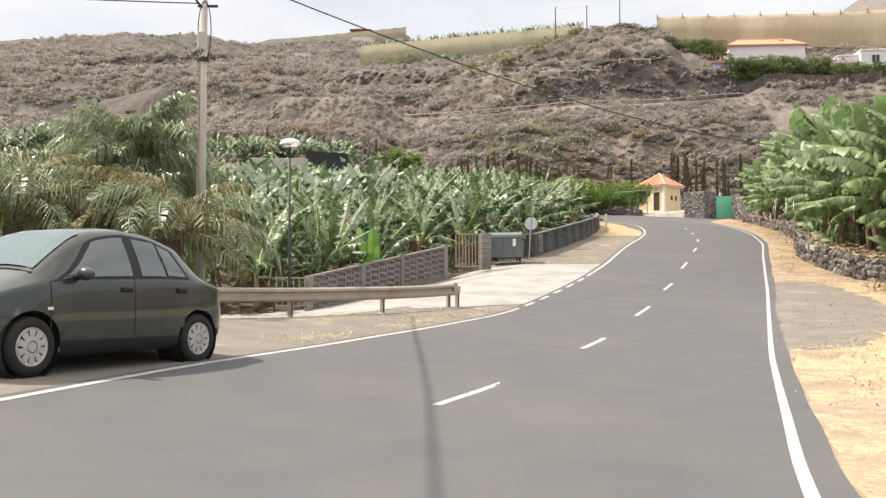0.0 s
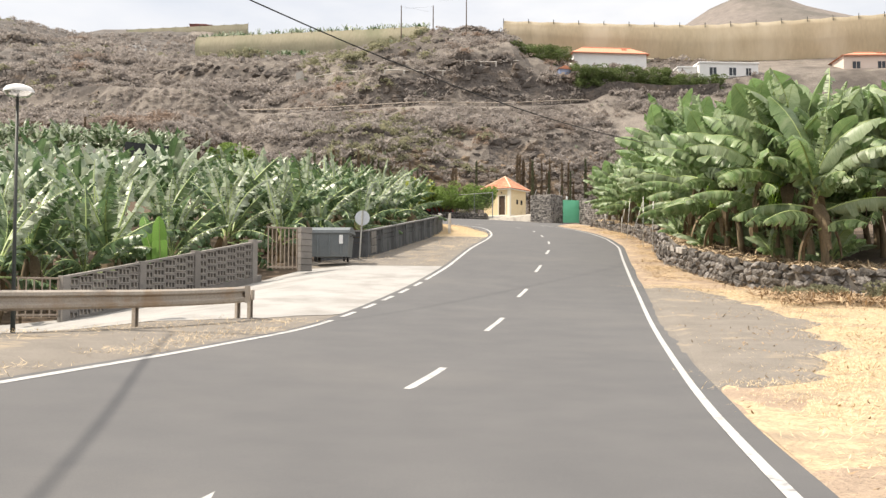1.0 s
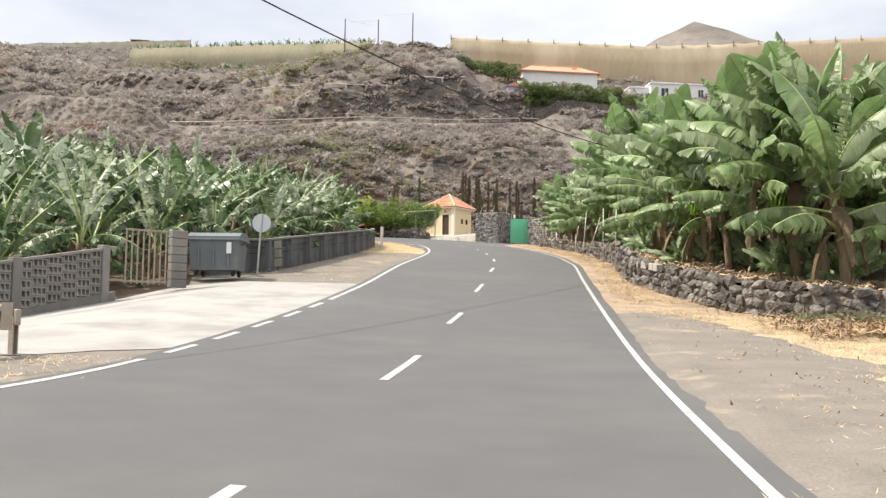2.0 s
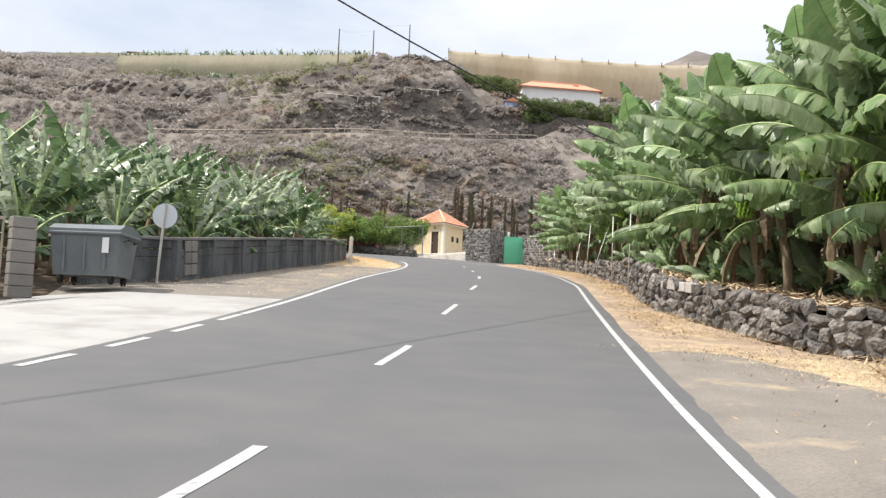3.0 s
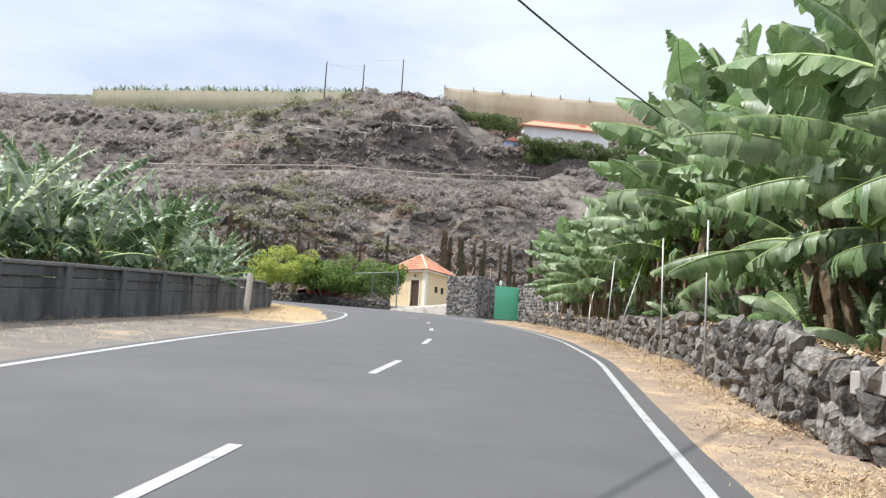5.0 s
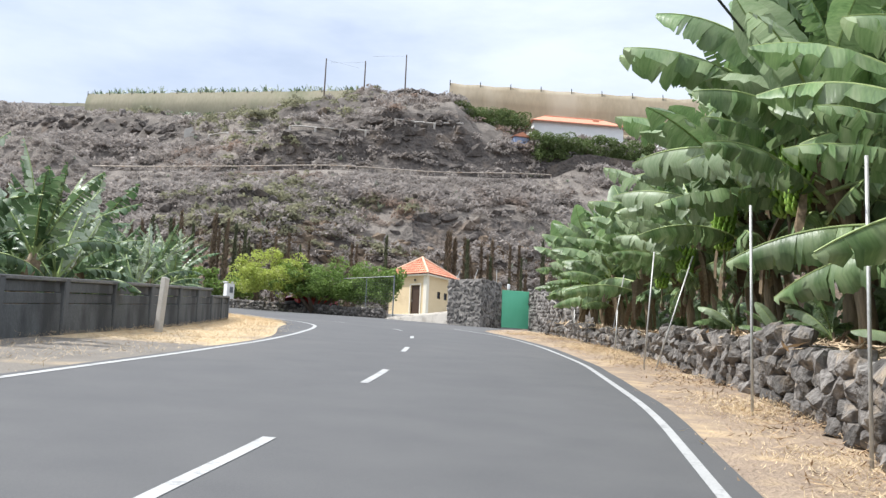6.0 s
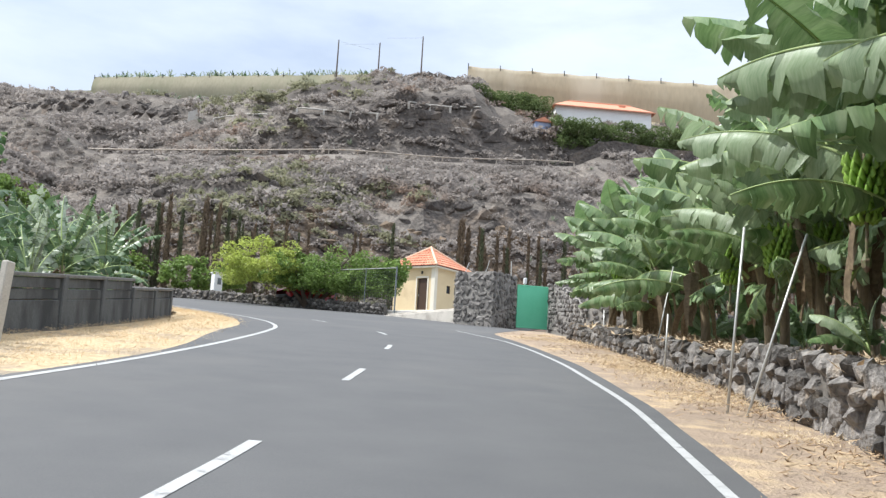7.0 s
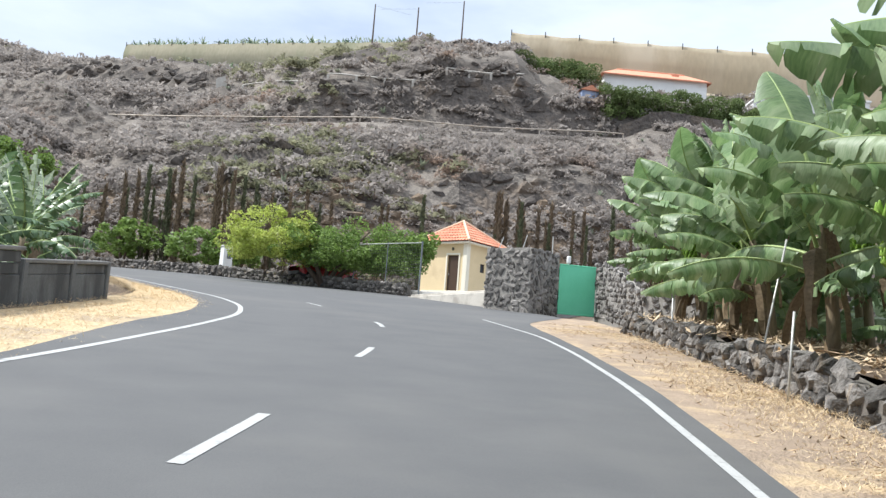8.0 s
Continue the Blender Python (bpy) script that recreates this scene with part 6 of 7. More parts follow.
def frond(length, rise, droop, width, seed, n=64):
    """A feather palm leaf: a curved rib with narrow hanging leaflets on both sides."""
    q = random.Random(seed)
    p, verts, faces = Vector((0, 0, 0)), [], []
    rib = [p.copy()]
    for i in range(n):
        a = radians(rise - droop * ((i + 1) / n) ** 1.3)
        d = Vector((0, math.cos(a), math.sin(a)))
        p = p + d * length / n
        rib.append(p.copy())
        if i > 5:
            s = i / n
            w = width * math.sin(math.pi * min(0.98, 0.15 + 0.8 * s)) ** 0.6 * q.uniform(0.8, 1.15)
            for side in (-1, 1):
                if q.random() < 0.14:
                    continue
                out = Vector((side * w * q.uniform(0.5, 0.92), 0, q.uniform(0.0, 0.3) * w)) + d * w * q.uniform(0.4, 1.0)
                wide = q.uniform(0.016, 0.032)
                mid = p + out * 0.5 + Vector((0, 0, 0.03))
                tip = p + out - Vector((0, 0, w * q.uniform(0.25, 1.15)))
                k = len(verts)
                verts += [tuple(p), tuple(mid - d * wide), tuple(tip), tuple(mid + d * wide)]
                faces.append((k, k + 1, k + 2, k + 3))
    g = tube(rib[::4], [0.022 * (1 - 0.8 * i / 16) + 0.004 for i in range(len(rib[::4]))], 5)
    return join([(verts, faces), g])


FRONDS = [data("frond", frond(2.7, r, d, 0.56, k), PALM) for k, (r, d) in enumerate(((75, 105), (55, 115), (38, 105), (86, 80)))]
FRONDS_DRY = [data("frond", frond(2.7, r, d, 0.56, k + 9), PALM_DRY) for k, (r, d) in enumerate(((62, 100), (44, 95), (26, 80), (74, 85)))]


def palm(m, height, fronds, count, seed, label):
    q = random.Random(seed)
    pl = thing("palm", m, label, "palm tree")
    part("trunk", tube([(0, 0, -0.3), (0.05, 0, height * 0.5), (0, 0, height)], [0.24, 0.19, 0.22], 10), BARK, pl, smooth=True)
    for k in range(count):
        ob = part("frond", fronds[k % len(fronds)], None, pl)
        sc = q.uniform(0.75, 1.1)
        ob.matrix_local = Matrix.Translation((0, 0, height)) @ pose(0, 0, 0, q.uniform(-16, 14), q.uniform(-22, 22), 137.5 * k) @ Matrix.Scale(sc, 4)
    return pl


def on_land(x, y, turn=0):
    return pose(x, y, terrain(x, y), 0, 0, turn)


palm(on_land(-8.1, 25.0) @ Matrix.Scale(1.12, 4), 3.4, FRONDS, 96, 1, "green feather palm behind the guard rail")
palm(on_land(-9.4, 21.0), 2.1, FRONDS_DRY + FRONDS[:3], 32, 2, "low palm with mixed yellowing and green fronds")
palm(on_land(-6.0, 21.3), 1.75, FRONDS_DRY + FRONDS[1:3], 30, 3, "low palm with yellowing dry fronds behind the rail")
palm(on_land(-7.6, 22.6), 1.9, FRONDS + FRONDS_DRY[:2], 34, 6, "low palm with mixed green and dry fronds")
palm(on_land(-11.3, 22.5), 2.6, FRONDS_DRY + FRONDS, 30, 4, "low palm with mixed green and dry fronds")
palm(on_land(-11.0, 27.5), 2.6, FRONDS, 30, 5, "green feather palm behind the guard rail")
banana_plant(on_land(-2.6, 34.7, 40), 1.0, [YOUNG_LEAF] * 2, 3, 77, "young banana plant with bright yellow-green upright leaves", False, 0, "field banana plants")

# ---------- the hill's cover ----------


def tuft(seed, n=52, thin=0.4):
    """A rounded dry bush: a loose ball of small twig ends, uneven in outline."""
    q = np.random.RandomState(seed)
    d = q.normal(size=(n, 3))
    d[:, 2] = np.where(d[:, 2] < -0.4, -d[:, 2], d[:, 2])
    d /= np.linalg.norm(d, axis=1)[:, None]
    lobe = 0.8 + 0.2 * np.sin(3 * np.arctan2(d[:, 1], d[:, 0]) + seed)[:, None]
    p = d * q.uniform(0.6, 1.0, (n, 1)) * lobe * np.array([1, 1, 0.8]) + np.array([0, 0, 0.4])
    a = d * 0.5 + q.normal(size=(n, 3)) * 0.7
    a /= np.linalg.norm(a, axis=1)[:, None]
    b = np.cross(a, d + q.normal(size=(n, 3)) * 0.5)
    b /= np.linalg.norm(b, axis=1)[:, None]
    l = q.uniform(0.2, 0.42, (n, 1))
    v = np.stack([p - a * l * 0.5 - b * l * thin, p - a * l * 0.4 + b * l * thin, p + a * l * 0.6], 1).reshape(-1, 3)
    return v.tolist(), [tuple(r) for r in np.arange(n * 3).reshape(-1, 3).tolist()]


def rosette(seed, n=16):
    """An agave: stiff pointed leaves from one foot."""
    q = random.Random(seed)
    verts, faces = [], []
    for k in range(n):
        a, e = 2.4 * k, radians(q.uniform(15, 80))
        d = Vector((math.cos(a) * math.cos(e), math.sin(a) * math.cos(e), math.sin(e)))
        sd = Vector((-math.sin(a), math.cos(a), 0)) * 0.09
        m = d * q.uniform(0.7, 1.0)
        o = len(verts)
        verts += [(0, 0, 0), tuple(m * 0.45 - sd), tuple(m), tuple(m * 0.45 + sd)]
        faces.append((o, o + 1, o + 2, o + 3))
    return verts, faces


def hill_spot():
    """A random place on the slope that faces the road, thicker near by."""
    while True:
        x = rnd(-130, 75)
        d = 120 * random.random() ** 1.5 if x > -30 else 230 * random.random() ** 1.4
        y = foot_y(x) + d
        if x / y < -0.5 or x / y > 0.52 or (x > 46 and y < 138):
            continue
        if x / y < -0.2 and random.random() < 0.65:
            continue
        if x > 40 and d > 30 and d < 75 and random.random() < 0.75:
            continue
        return x, y, d


def on_rock(x, d):
    return any(lo < x < hi and at - 1 < d < at + 3.5 for lo, hi, at, h in LEDGES)


def on_road(x, y):
    return x < 50 and -2.2 < y - bench_y(x) < 3.6


TUFTS = [(*tuft(k), 0) for k in range(6)] + [(*tuft(k + 9), 1) for k in range(3)] + [(*rosette(k), 2) for k in range(3)]
random.seed(77)
places = []
for i in range(19000):
    x, y, d = hill_spot()
    if i > 14500:
        x, d = rnd(-25, 46), rnd(1, 33)
        y = foot_y(x) + d
    dens = noise.noise(Vector((x * 0.05, y * 0.05, 8.8)))
    if on_road(x, y) or (dens < -0.3 and random.random() < 0.5) or (on_rock(x, d) and random.random() < 0.7):
        continue
    olive = noise.noise(Vector((x * 0.035, y * 0.035, 20.0))) + (0.1 if d > 45 else 0) + rnd(-0.2, 0.2) > (0.36 if x > -28 else 0.6)
    r = rnd(0.45, 1.0) * (1 + d / 220) * (1.6 if random.random() < 0.25 and d > 6 else 1) * (0.6 if x < -28 and d > 100 else 1)
    if -17 < x < 38 and 45 < d < 100 and (y > 174 or x > 18):
        r *= 0.5
    if x < 50 and -7 < y - bench_y(x) < 0:
        r = min(r, 0.5)
    kind_ = random.randrange(9, 12) if random.random() < 0.018 else random.randrange(6, 9) if olive else random.randrange(6)
    places.append((kind_, pose(x, y, terrain(x, y) - 0.08 * r, 0, 0, rnd(0, 360)) @ Matrix.Diagonal((r, r, r * rnd(0.6, 1.0), 1))))
# thicker scrub on the far slope beyond the field
for _ in range(5200):
    x, d = rnd(-130, -26), 150 * random.random() ** 1.2
    y = foot_y(x) + d
    if x / y < -0.5 or on_road(x, y) or (noise.noise(Vector((x * 0.05, y * 0.05, 3.1))) < -0.25 and random.random() < 0.7):
        continue
    r = rnd(0.9, 1.8) * (1 if d < 100 else 0.6)
    places.append((random.randrange(6, 9) if random.random() < 0.08 else random.randrange(6), pose(x, y, terrain(x, y) - 0.08 * r, 0, 0, rnd(0, 360)) @ Matrix.Diagonal((r, r, r * rnd(0.5, 0.9), 1))))
for _ in range(150):
    u = random.random()
    x, y = -18 + 46 * u, 213.5 - 24.5 * u - rnd(0.8, 7)
    r = rnd(0.6, 1.5)
    places.append((random.choice((6, 7, 8, 9)), pose(x, y, terrain(x, y), 0, 0, rnd(0, 360)) @ Matrix.Scale(r, 4)))
scatter("hill_scrub", TUFTS, places, [SCRUB, SCRUB_OLIVE, AGAVE], "dry grey-brown scrub bushes covering the rocky hillside", "scrub")
ROCKS = [(*stone_shape(1.3, 1.1, 1.0, 0.35, 14), 0) for _ in range(8)]
places = []
for _ in range(1000):
    x, y, d = hill_spot()
    big = noise.noise(Vector((x * 0.06, y * 0.06, 31.0)))
    r = rnd(0.15, 0.55) * (1 + d / 200) * (2.4 if big > 0.3 and random.random() < 0.4 else 1)
    if d < 9:
        r *= 1.5
    places.append((random.randrange(8), pose(x, y, terrain(x, y) - 0.1 * r, rnd(0, 360), rnd(0, 360), rnd(0, 360)) @ Matrix.Scale(r, 4)))
scatter("hill_rocks", ROCKS, places, BOULDER, "dark volcanic boulders strewn on the hillside", "rocks")
places = []
for _ in range(420):
    x = rnd(-105, -28)
    d = 60 + 14 * noise.noise(Vector((x * 0.03, 4.0, 1.0))) + random.gauss(0, 26)
    y = foot_y(x) + max(2, d)
    r = rnd(0.2, 0.42) * (1.9 if random.random() < 0.12 else 1)
    places.append((random.randrange(8), pose(x, y, terrain(x, y) + 0.35 * r + 0.2, rnd(0, 360), rnd(0, 360), rnd(0, 360)) @ Matrix.Scale(r, 4)))
scatter("hill_rubble", ROCKS, places, BLOCK_PALE, "pale broken stones scattered over the far slope", "rocks")
CRAG = [(*stone_shape(2.6, 1.6, 1.5, 0.45, 18), 0) for _ in range(7)]
places = []
for _ in range(900):
    x = rnd(-40, 66)
    d = rnd(0.5, 9.5)
    y = foot_y(x) + d
    r = rnd(0.3, 0.85)
    places.append((random.randrange(7), pose(x, y, terrain(x, y) - 0.2, rnd(-30, 30), rnd(-30, 30), rnd(-30, 30)) @ Matrix.Diagonal((r * 1.1, r, r * rnd(0.7, 1.3), 1))))
scatter("cliff_rocks", CRAG, places, CLIFF, "brown and ochre crags at the foot of the hill", "rocks")
# dark crag bands on the upper slope
places = []
for lo, hi, at, h in LEDGES:
    for _ in range(int((hi - lo) * (4.5 if at > 12 else 2))):
        x = rnd(lo + 1, hi - 1)
        d = at + 1.6 * noise.noise(Vector((x * 0.11, 2.0, at))) + rnd(-0.5, 2.6)
        y = foot_y(x) + d
        if on_road(x, y):
            continue
        r = rnd(0.3, 0.8) * (1.5 if random.random() < 0.15 else 1)
        places.append((random.randrange(7), pose(x, y, terrain(x, y) - 0.25, rnd(-25, 25), rnd(-25, 25), rnd(-30, 30)) @ Matrix.Diagonal((r, r, r * rnd(0.7, 1.3), 1))))
for cx, cy, n, wx in ((36.5, 171, 60, 2.5), (37, 163, 50, 2.0), (34, 178, 30, 3), (54, 149.5, 60, 8)):
    for _ in range(n):
        x, y = cx + random.gauss(0, wx * 0.6), cy + random.gauss(0, 2.2)
        r = rnd(0.35, 1.0)
        places.append((random.randrange(7), pose(x, y, terrain(x, y) - 0.2, rnd(-30, 30), rnd(-30, 30), rnd(-30, 30)) @ Matrix.Diagonal((r, r, r, 1))))
scatter("hill_crags", CRAG, places, CRAGROCK, "dark lava outcrops on the upper slope", "rocks")

# rail and parapet of the road across the hill
hill_pts = [(x, bench_y(x), bench_z(x)) for x in steps(-38, 46, 1.5)]
hr = thing("hill_guard_rail", pose(0, 0, 0), "pale guard rail and parapet along the hillside road", "guard rail")
verts, faces = [], []
for i, (x, y, z) in enumerate(hill_pts):
    verts += [(x, y - 0.2, z - 1.2), (x, y - 0.2, z + 0.12), (x, y + 0.3, z + 0.12), (x, y + 3.2, z + 0.05)]
    if i:
        k = 4 * i
        faces += [(k - 4 + c, k + c, k + c + 1, k - 4 + c + 1) for c in range(3)]
part("parapet", (verts, faces), HILL, hr)
part("kerb", tube([(x, y + 2.6 - 0.06 * max(0, x), z + 0.2) for x, y, z in hill_pts if x < 24], 0.11, 5), POLE, hr, "pale concrete road edge")
part("beam", tube([(x, y - 0.1, z + 0.62) for x, y, z in hill_pts], 0.07, 5), GALV, hr)
for x, y, z in hill_pts[::2]:
    part("post", cbox(0.12, 0.12, 0.75, 0, (x, y - 0.05, z + 0.3)), GALV, hr)


def low_wall(pts, h, th, mat_, name, label):
    verts, faces = [], []
    line = []
    for a, b in zip(pts, pts[1:]):
        n = max(2, int(math.dist(a, b) / 1.5))
        line += [(a[0] + (b[0] - a[0]) * i / n, a[1] + (b[1] - a[1]) * i / n) for i in range(n)]
    for i, (x, y) in enumerate(line):
        z = terrain(x, y)
        verts += [(x, y - th, z - 0.35), (x, y - th, z + h), (x, y + th, z + h), (x, y + th, z - 0.8)]
        if i:
            k = 4 * i
            faces += [(k - 4 + c, k + c, k + c + 1, k - 4 + c + 1) for c in range(3)]
    return structure(name, (verts, faces), mat_, label, "wall")


def hill_pipe(a, b):
    """A pale water pipe laid over the rocks."""
    pts = [(a[0] + (b[0] - a[0]) * i / 14, a[1] + (b[1] - a[1]) * i / 14) for i in range(15)]
    land = [terrain(x, y) + 0.35 for x, y in pts]
    level = [sum(land[max(0, i - 4):i + 5]) / len(land[max(0, i - 4):i + 5]) for i in range(15)]
    pi = thing("water_pipe", pose(0, 0, 0), "pale water pipe laid across the rocky slope", "pipe", "hillside pipes")
    part("pipe", tube([(x, y, z) for (x, y), z in zip(pts, level)], 0.09, 6), POLE, pi, smooth=True)
    for (x, y), z in list(zip(pts, level))[::4]:
        part("support", cbox(0.25, 0.25, 0.9, 0.03, (x, y, z - 0.45)), POLE, pi)


hill_pipe((15.5, 152.2), (26, 151.6))
hill_pipe((28, 151.4), (36.5, 151.6))
hill_pipe((5.4, 167.6), (14, 164))
low_wall([(46.3, 148.6), (55, 148.0), (69, 146.6)], 1.5, 0.35, CRAGROCK, "wall_terrace", "dark stone terrace wall under the hedge")
low_wall([(2.2, 168.2), (4.8, 167.9)], 1.1, 0.2, POLE, "wall_ruin", "pale ruined wall stub on the slope")

# shade nets on the crest
def net_wall(name, a, b, h1, h2, lean, label, roof=True, base=None, cloth=None):
    a, b = Vector((*a, 0)), Vector((*b, 0))
    n = max(8, int((b - a).length / 2.2))
    out = Vector((-(b - a).y, (b - a).x, 0)).normalized()
    net = thing(name, pose(0, 0, 0), label, "shade net")
    verts, faces = [], []
    rows_ = 8
    level = [terrain(*a.lerp(b, i / 10).xy) for i in range(11)]

    def base_z(p):
        u = (p - a).length / (b - a).length
        if base:
            return base[0] + (base[1] - base[0]) * u
        return smooth_interp(u * 10, list(range(11)), level, 2.0) - 0.2

    for i in range(n + 1):
        u = i / n
        p = a.lerp(b, u)
        z0 = base_z(p)
        zt = z0 + h1 + (h2 - h1) * u
        sag = 0.16 * math.sin(u * n * math.pi / 2) ** 2
        for r in range(rows_ + 1):
            v = r / rows_
            bulge = -0.5 * math.sin(math.pi * v) * (1 + 0.3 * noise.noise(Vector((i * 0.7, r * 0.5, 3))))
            q = p + out * (bulge + lean * (1 - v))
            verts.append((q.x, q.y, z0 + (zt - sag - z0) * v))
    for i in range(n):
        for r in range(rows_):
            k = i * (rows_ + 1) + r
            faces.append((k, k + rows_ + 1, k + rows_ + 2, k + 1))
    # the flat roof of the net behind the wall
    k0 = len(verts)
    for i in range(n + 1 if roof else 0):
        p = a.lerp(b, i / n) + out * 25
        verts.append((p.x, p.y, base_z(a.lerp(b, i / n)) + h1 + (h2 - h1) * i / n + 0.2))
    for i in range(n if roof else 0):
        faces.append((i * (rows_ + 1) + rows_, (i + 1) * (rows_ + 1) + rows_, k0 + i + 1, k0 + i))
    part("net", (verts, faces), cloth or NET, net, smooth=True)
    for i in range(0, n + 1, 2):
        p = a.lerp(b, i / n)
        part("post", tube([(p.x, p.y - 0.1, base_z(p) - 1.5), (p.x, p.y - 0.1, base_z(p) + h1 + (h2 - h1) * i / n + 0.35)], 0.06, 6), DARKMETAL, net)
    part("seam", tube([tuple(a.lerp(b, i / n) + out * -0.45 + Vector((0, 0, base_z(a.lerp(b, i / n)) + (h1 + (h2 - h1) * i / n) * 0.5))) for i in range(n + 1)], 0.05, 5), NET, net)
    return net


net_wall("shade_net", (38.8, 172.5), (150, 149), 5.0, 10.0, -0.3, "large beige windbreak net along the hilltop plantation")
net_wall("shade_net", (-18.6, 215), (27.5, 190.5), 4.6, 4.6, -0.1, "long beige windbreak net on the crest", False, (52.3, 50.1), NET_OLD)
net_wall("shade_net", (-61, 387), (-15, 383), 6.0, 6.5, -0.1, "brownish windbreak net beyond the crest", False, (98.5, 101.5), NET_OLD)
random.seed(9)
places = []
for i in range(190):
    u = random.random()
    x, y = -17.5 + 46 * u, 214.5 - 24.5 * u + rnd(1.0, 4)
    m = pose(x, y, 56.9 - 2.2 * u + rnd(-1.75, -1.25), 0, 0, rnd(0, 360)) @ Matrix.Scale(rnd(0.6, 0.8), 4)
    places += [(random.randrange(10), m)]
for i in range(26):
    x, y = random.gauss(1.5, 3.5), rnd(199, 203.5)
    m = pose(x, y, terrain(x, y) - 0.3, 0, 0, rnd(0, 360)) @ Matrix.Scale(rnd(0.5, 0.8), 4)
    k = random.randrange(5)
    places += [(2 * k, m), (2 * k + 1, m)]
scatter("crest_bananas", templates, places, [LEAF_FIELD, LEAF_FIELD_PALE_LIT], "distant banana plants along the crest", "banana field")
for x, y, zt, zb in ((20.8, 176, 54.0, 47), (26.6, 176, 54.3, 47), (32.7, 176, 56.0, 47)):
    mp_ = thing("mast", pose(x, y, zb), "slender dark wooden mast on the hill crest", "mast", "crest masts")
    part("shaft", tube([(0, 0, 0), (0, 0, zt - zb)], [0.13, 0.08], 7), BARK, mp_)
    part("wire", tube([(0, 0, zt - zb - 0.2), (-5 if x > 25 else 5, 1, zt - zb - 0.5)], 0.008, 4), CABLE, mp_)

# ---------- houses on the slope ----------


def house(m, w, dep, h, roof_h_, label, wall_mat, roof_mat, windows=(), flat=False):
    ho = thing("house", m, label, "house", "hillside houses")
    for nm, g in (("front", cbox(w, 0.3, h + 2, 0, (0, 0.15, h / 2 - 1))), ("back", cbox(w, 0.3, h + 2, 0, (0, dep - 0.15, h / 2 - 1))), ("l", cbox(0.3, dep - 0.6, h + 2, 0, (-w / 2 + 0.15, dep / 2, h / 2 - 1))), ("r", cbox(0.3, dep - 0.6, h + 2, 0, (w / 2 - 0.15, dep / 2, h / 2 - 1)))):
        part("wall", g, wall_mat, ho)
    for x, z, ww, hh in windows:
        wi = part("window", cbox(ww, 0.06, hh, 0, (x, -0.02, z)), WINDOWDARK, ho)
        part("frame", join([cbox(ww + 0.16, 0.08, 0.09, 0, (x, -0.03, z + s * (hh / 2 + 0.03))) for s in (-1, 1)] + [cbox(0.07, 0.08, hh, 0, (x + s * ww / 2, -0.03, z)) for s in (-1, 0, 1)]), wall_mat, wi)
        part("sill", cbox(ww + 0.3, 0.16, 0.07, 0, (x, -0.06, z - hh / 2 - 0.1)), wall_mat, wi)
    o = 0.4
    if flat:
        part("roof", cbox(w + 0.3, dep + 0.3, 0.25, 0.03, (0, dep / 2, h + 0.12)), wall_mat, ho)
    else:
        r = dep * 0.42
        v = [(-w / 2 - o, -o, h), (w / 2 + o, -o, h), (w / 2 + o, dep + o, h), (-w / 2 - o, dep + o, h), (-w / 2 + r, dep / 2, h + roof_h_), (w / 2 - r, dep / 2, h + roof_h_)]
        part("roof", (v, [(0, 1, 5, 4), (1, 2, 5), (2, 3, 4, 5), (3, 0, 4), (3, 2, 1, 0)]), roof_mat, ho, "terracotta hipped roof")
        part("fascia", join([cbox(w + 2 * o, 0.06, 0.16, 0, (0, -o, h - 0.06)), cbox(0.06, dep + 2 * o, 0.16, 0, (w / 2 + o, dep / 2, h - 0.06))]), roof_mat, ho)
        part("ridge", tube([v[4], v[5]], 0.12, 6), roof_mat, ho)
        part("vent", cbox(0.9, 0.5, 0.35, 0.03, (w * 0.22, dep * 0.3, h + roof_h_ * 0.62)), roof_mat, ho)
    return ho


house(pose(53.9, 158.6, 40.2, 0, 0, -4), 12.4, 4.8, 2.2, 1.5, "white single-storey house with an orange tile roof", WHITE, TERRACOTTA)
house(pose(70.6, 149.6, 34.9, 0, 0, -6), 9.6, 6, 4.3, 1.5, "white flat-roofed house with dark windows", WHITE, TERRACOTTA, ((-2.6, 3.0, 1.2, 1.3), (0.6, 3.0, 1.2, 1.3), (3.2, 3.0, 0.9, 1.2)), flat=True)
house(pose(64.7, 151.5, 36.4, 0, 0, -6), 3.6, 5, 2.3, 1.0, "white flat-roofed outbuilding beside the house", WHITE, TERRACOTTA, (), flat=True)
house(pose(94.0, 147.0, 36.4, 0, 0, -12), 9, 7, 4.6, 1.3, "pale pinkish house with a terracotta tile roof", SALMON, TERRACOTTA, ((-2.5, 3.0, 1.3, 1.2), (1.5, 3.0, 1.3, 1.2)))
house(pose(-39, 450, 121.5, 0, 0, 0), 9.5, 5, 4.0, 0.9, "distant low dull-red shed on the ridge", SHEDRED, SHEDRED, ())
low_wall([(-98, 470), (-66, 470)], 3.0, 0.4, POLE, "wall_ridge", "pale low wall on the far ridge")
house(pose(-50, 340, terrain(-50, 340), 0, 0, 0), 5.5, 4, 2.6, 0.5, "distant small white building on the slope", WHITE, WHITE, (), flat=True)
kiosk = thing("kiosk", pose(43.9, 152.2, 35.9, 0, 0, 5), "small blue kiosk with a red roof panel", "kiosk")
part("body", cbox(2.0, 1.6, 1.6, 0.05, (0, 0, 0.9)), BLUE, kiosk)
part("roof", hull([(-1.2, -1.0, 1.7), (1.2, -1.0, 1.7), (1.2, 1.0, 1.7), (-1.2, 1.0, 1.7), (0, -1.0, 2.3), (0, 1.0, 2.3)]), TERRACOTTA, kiosk)


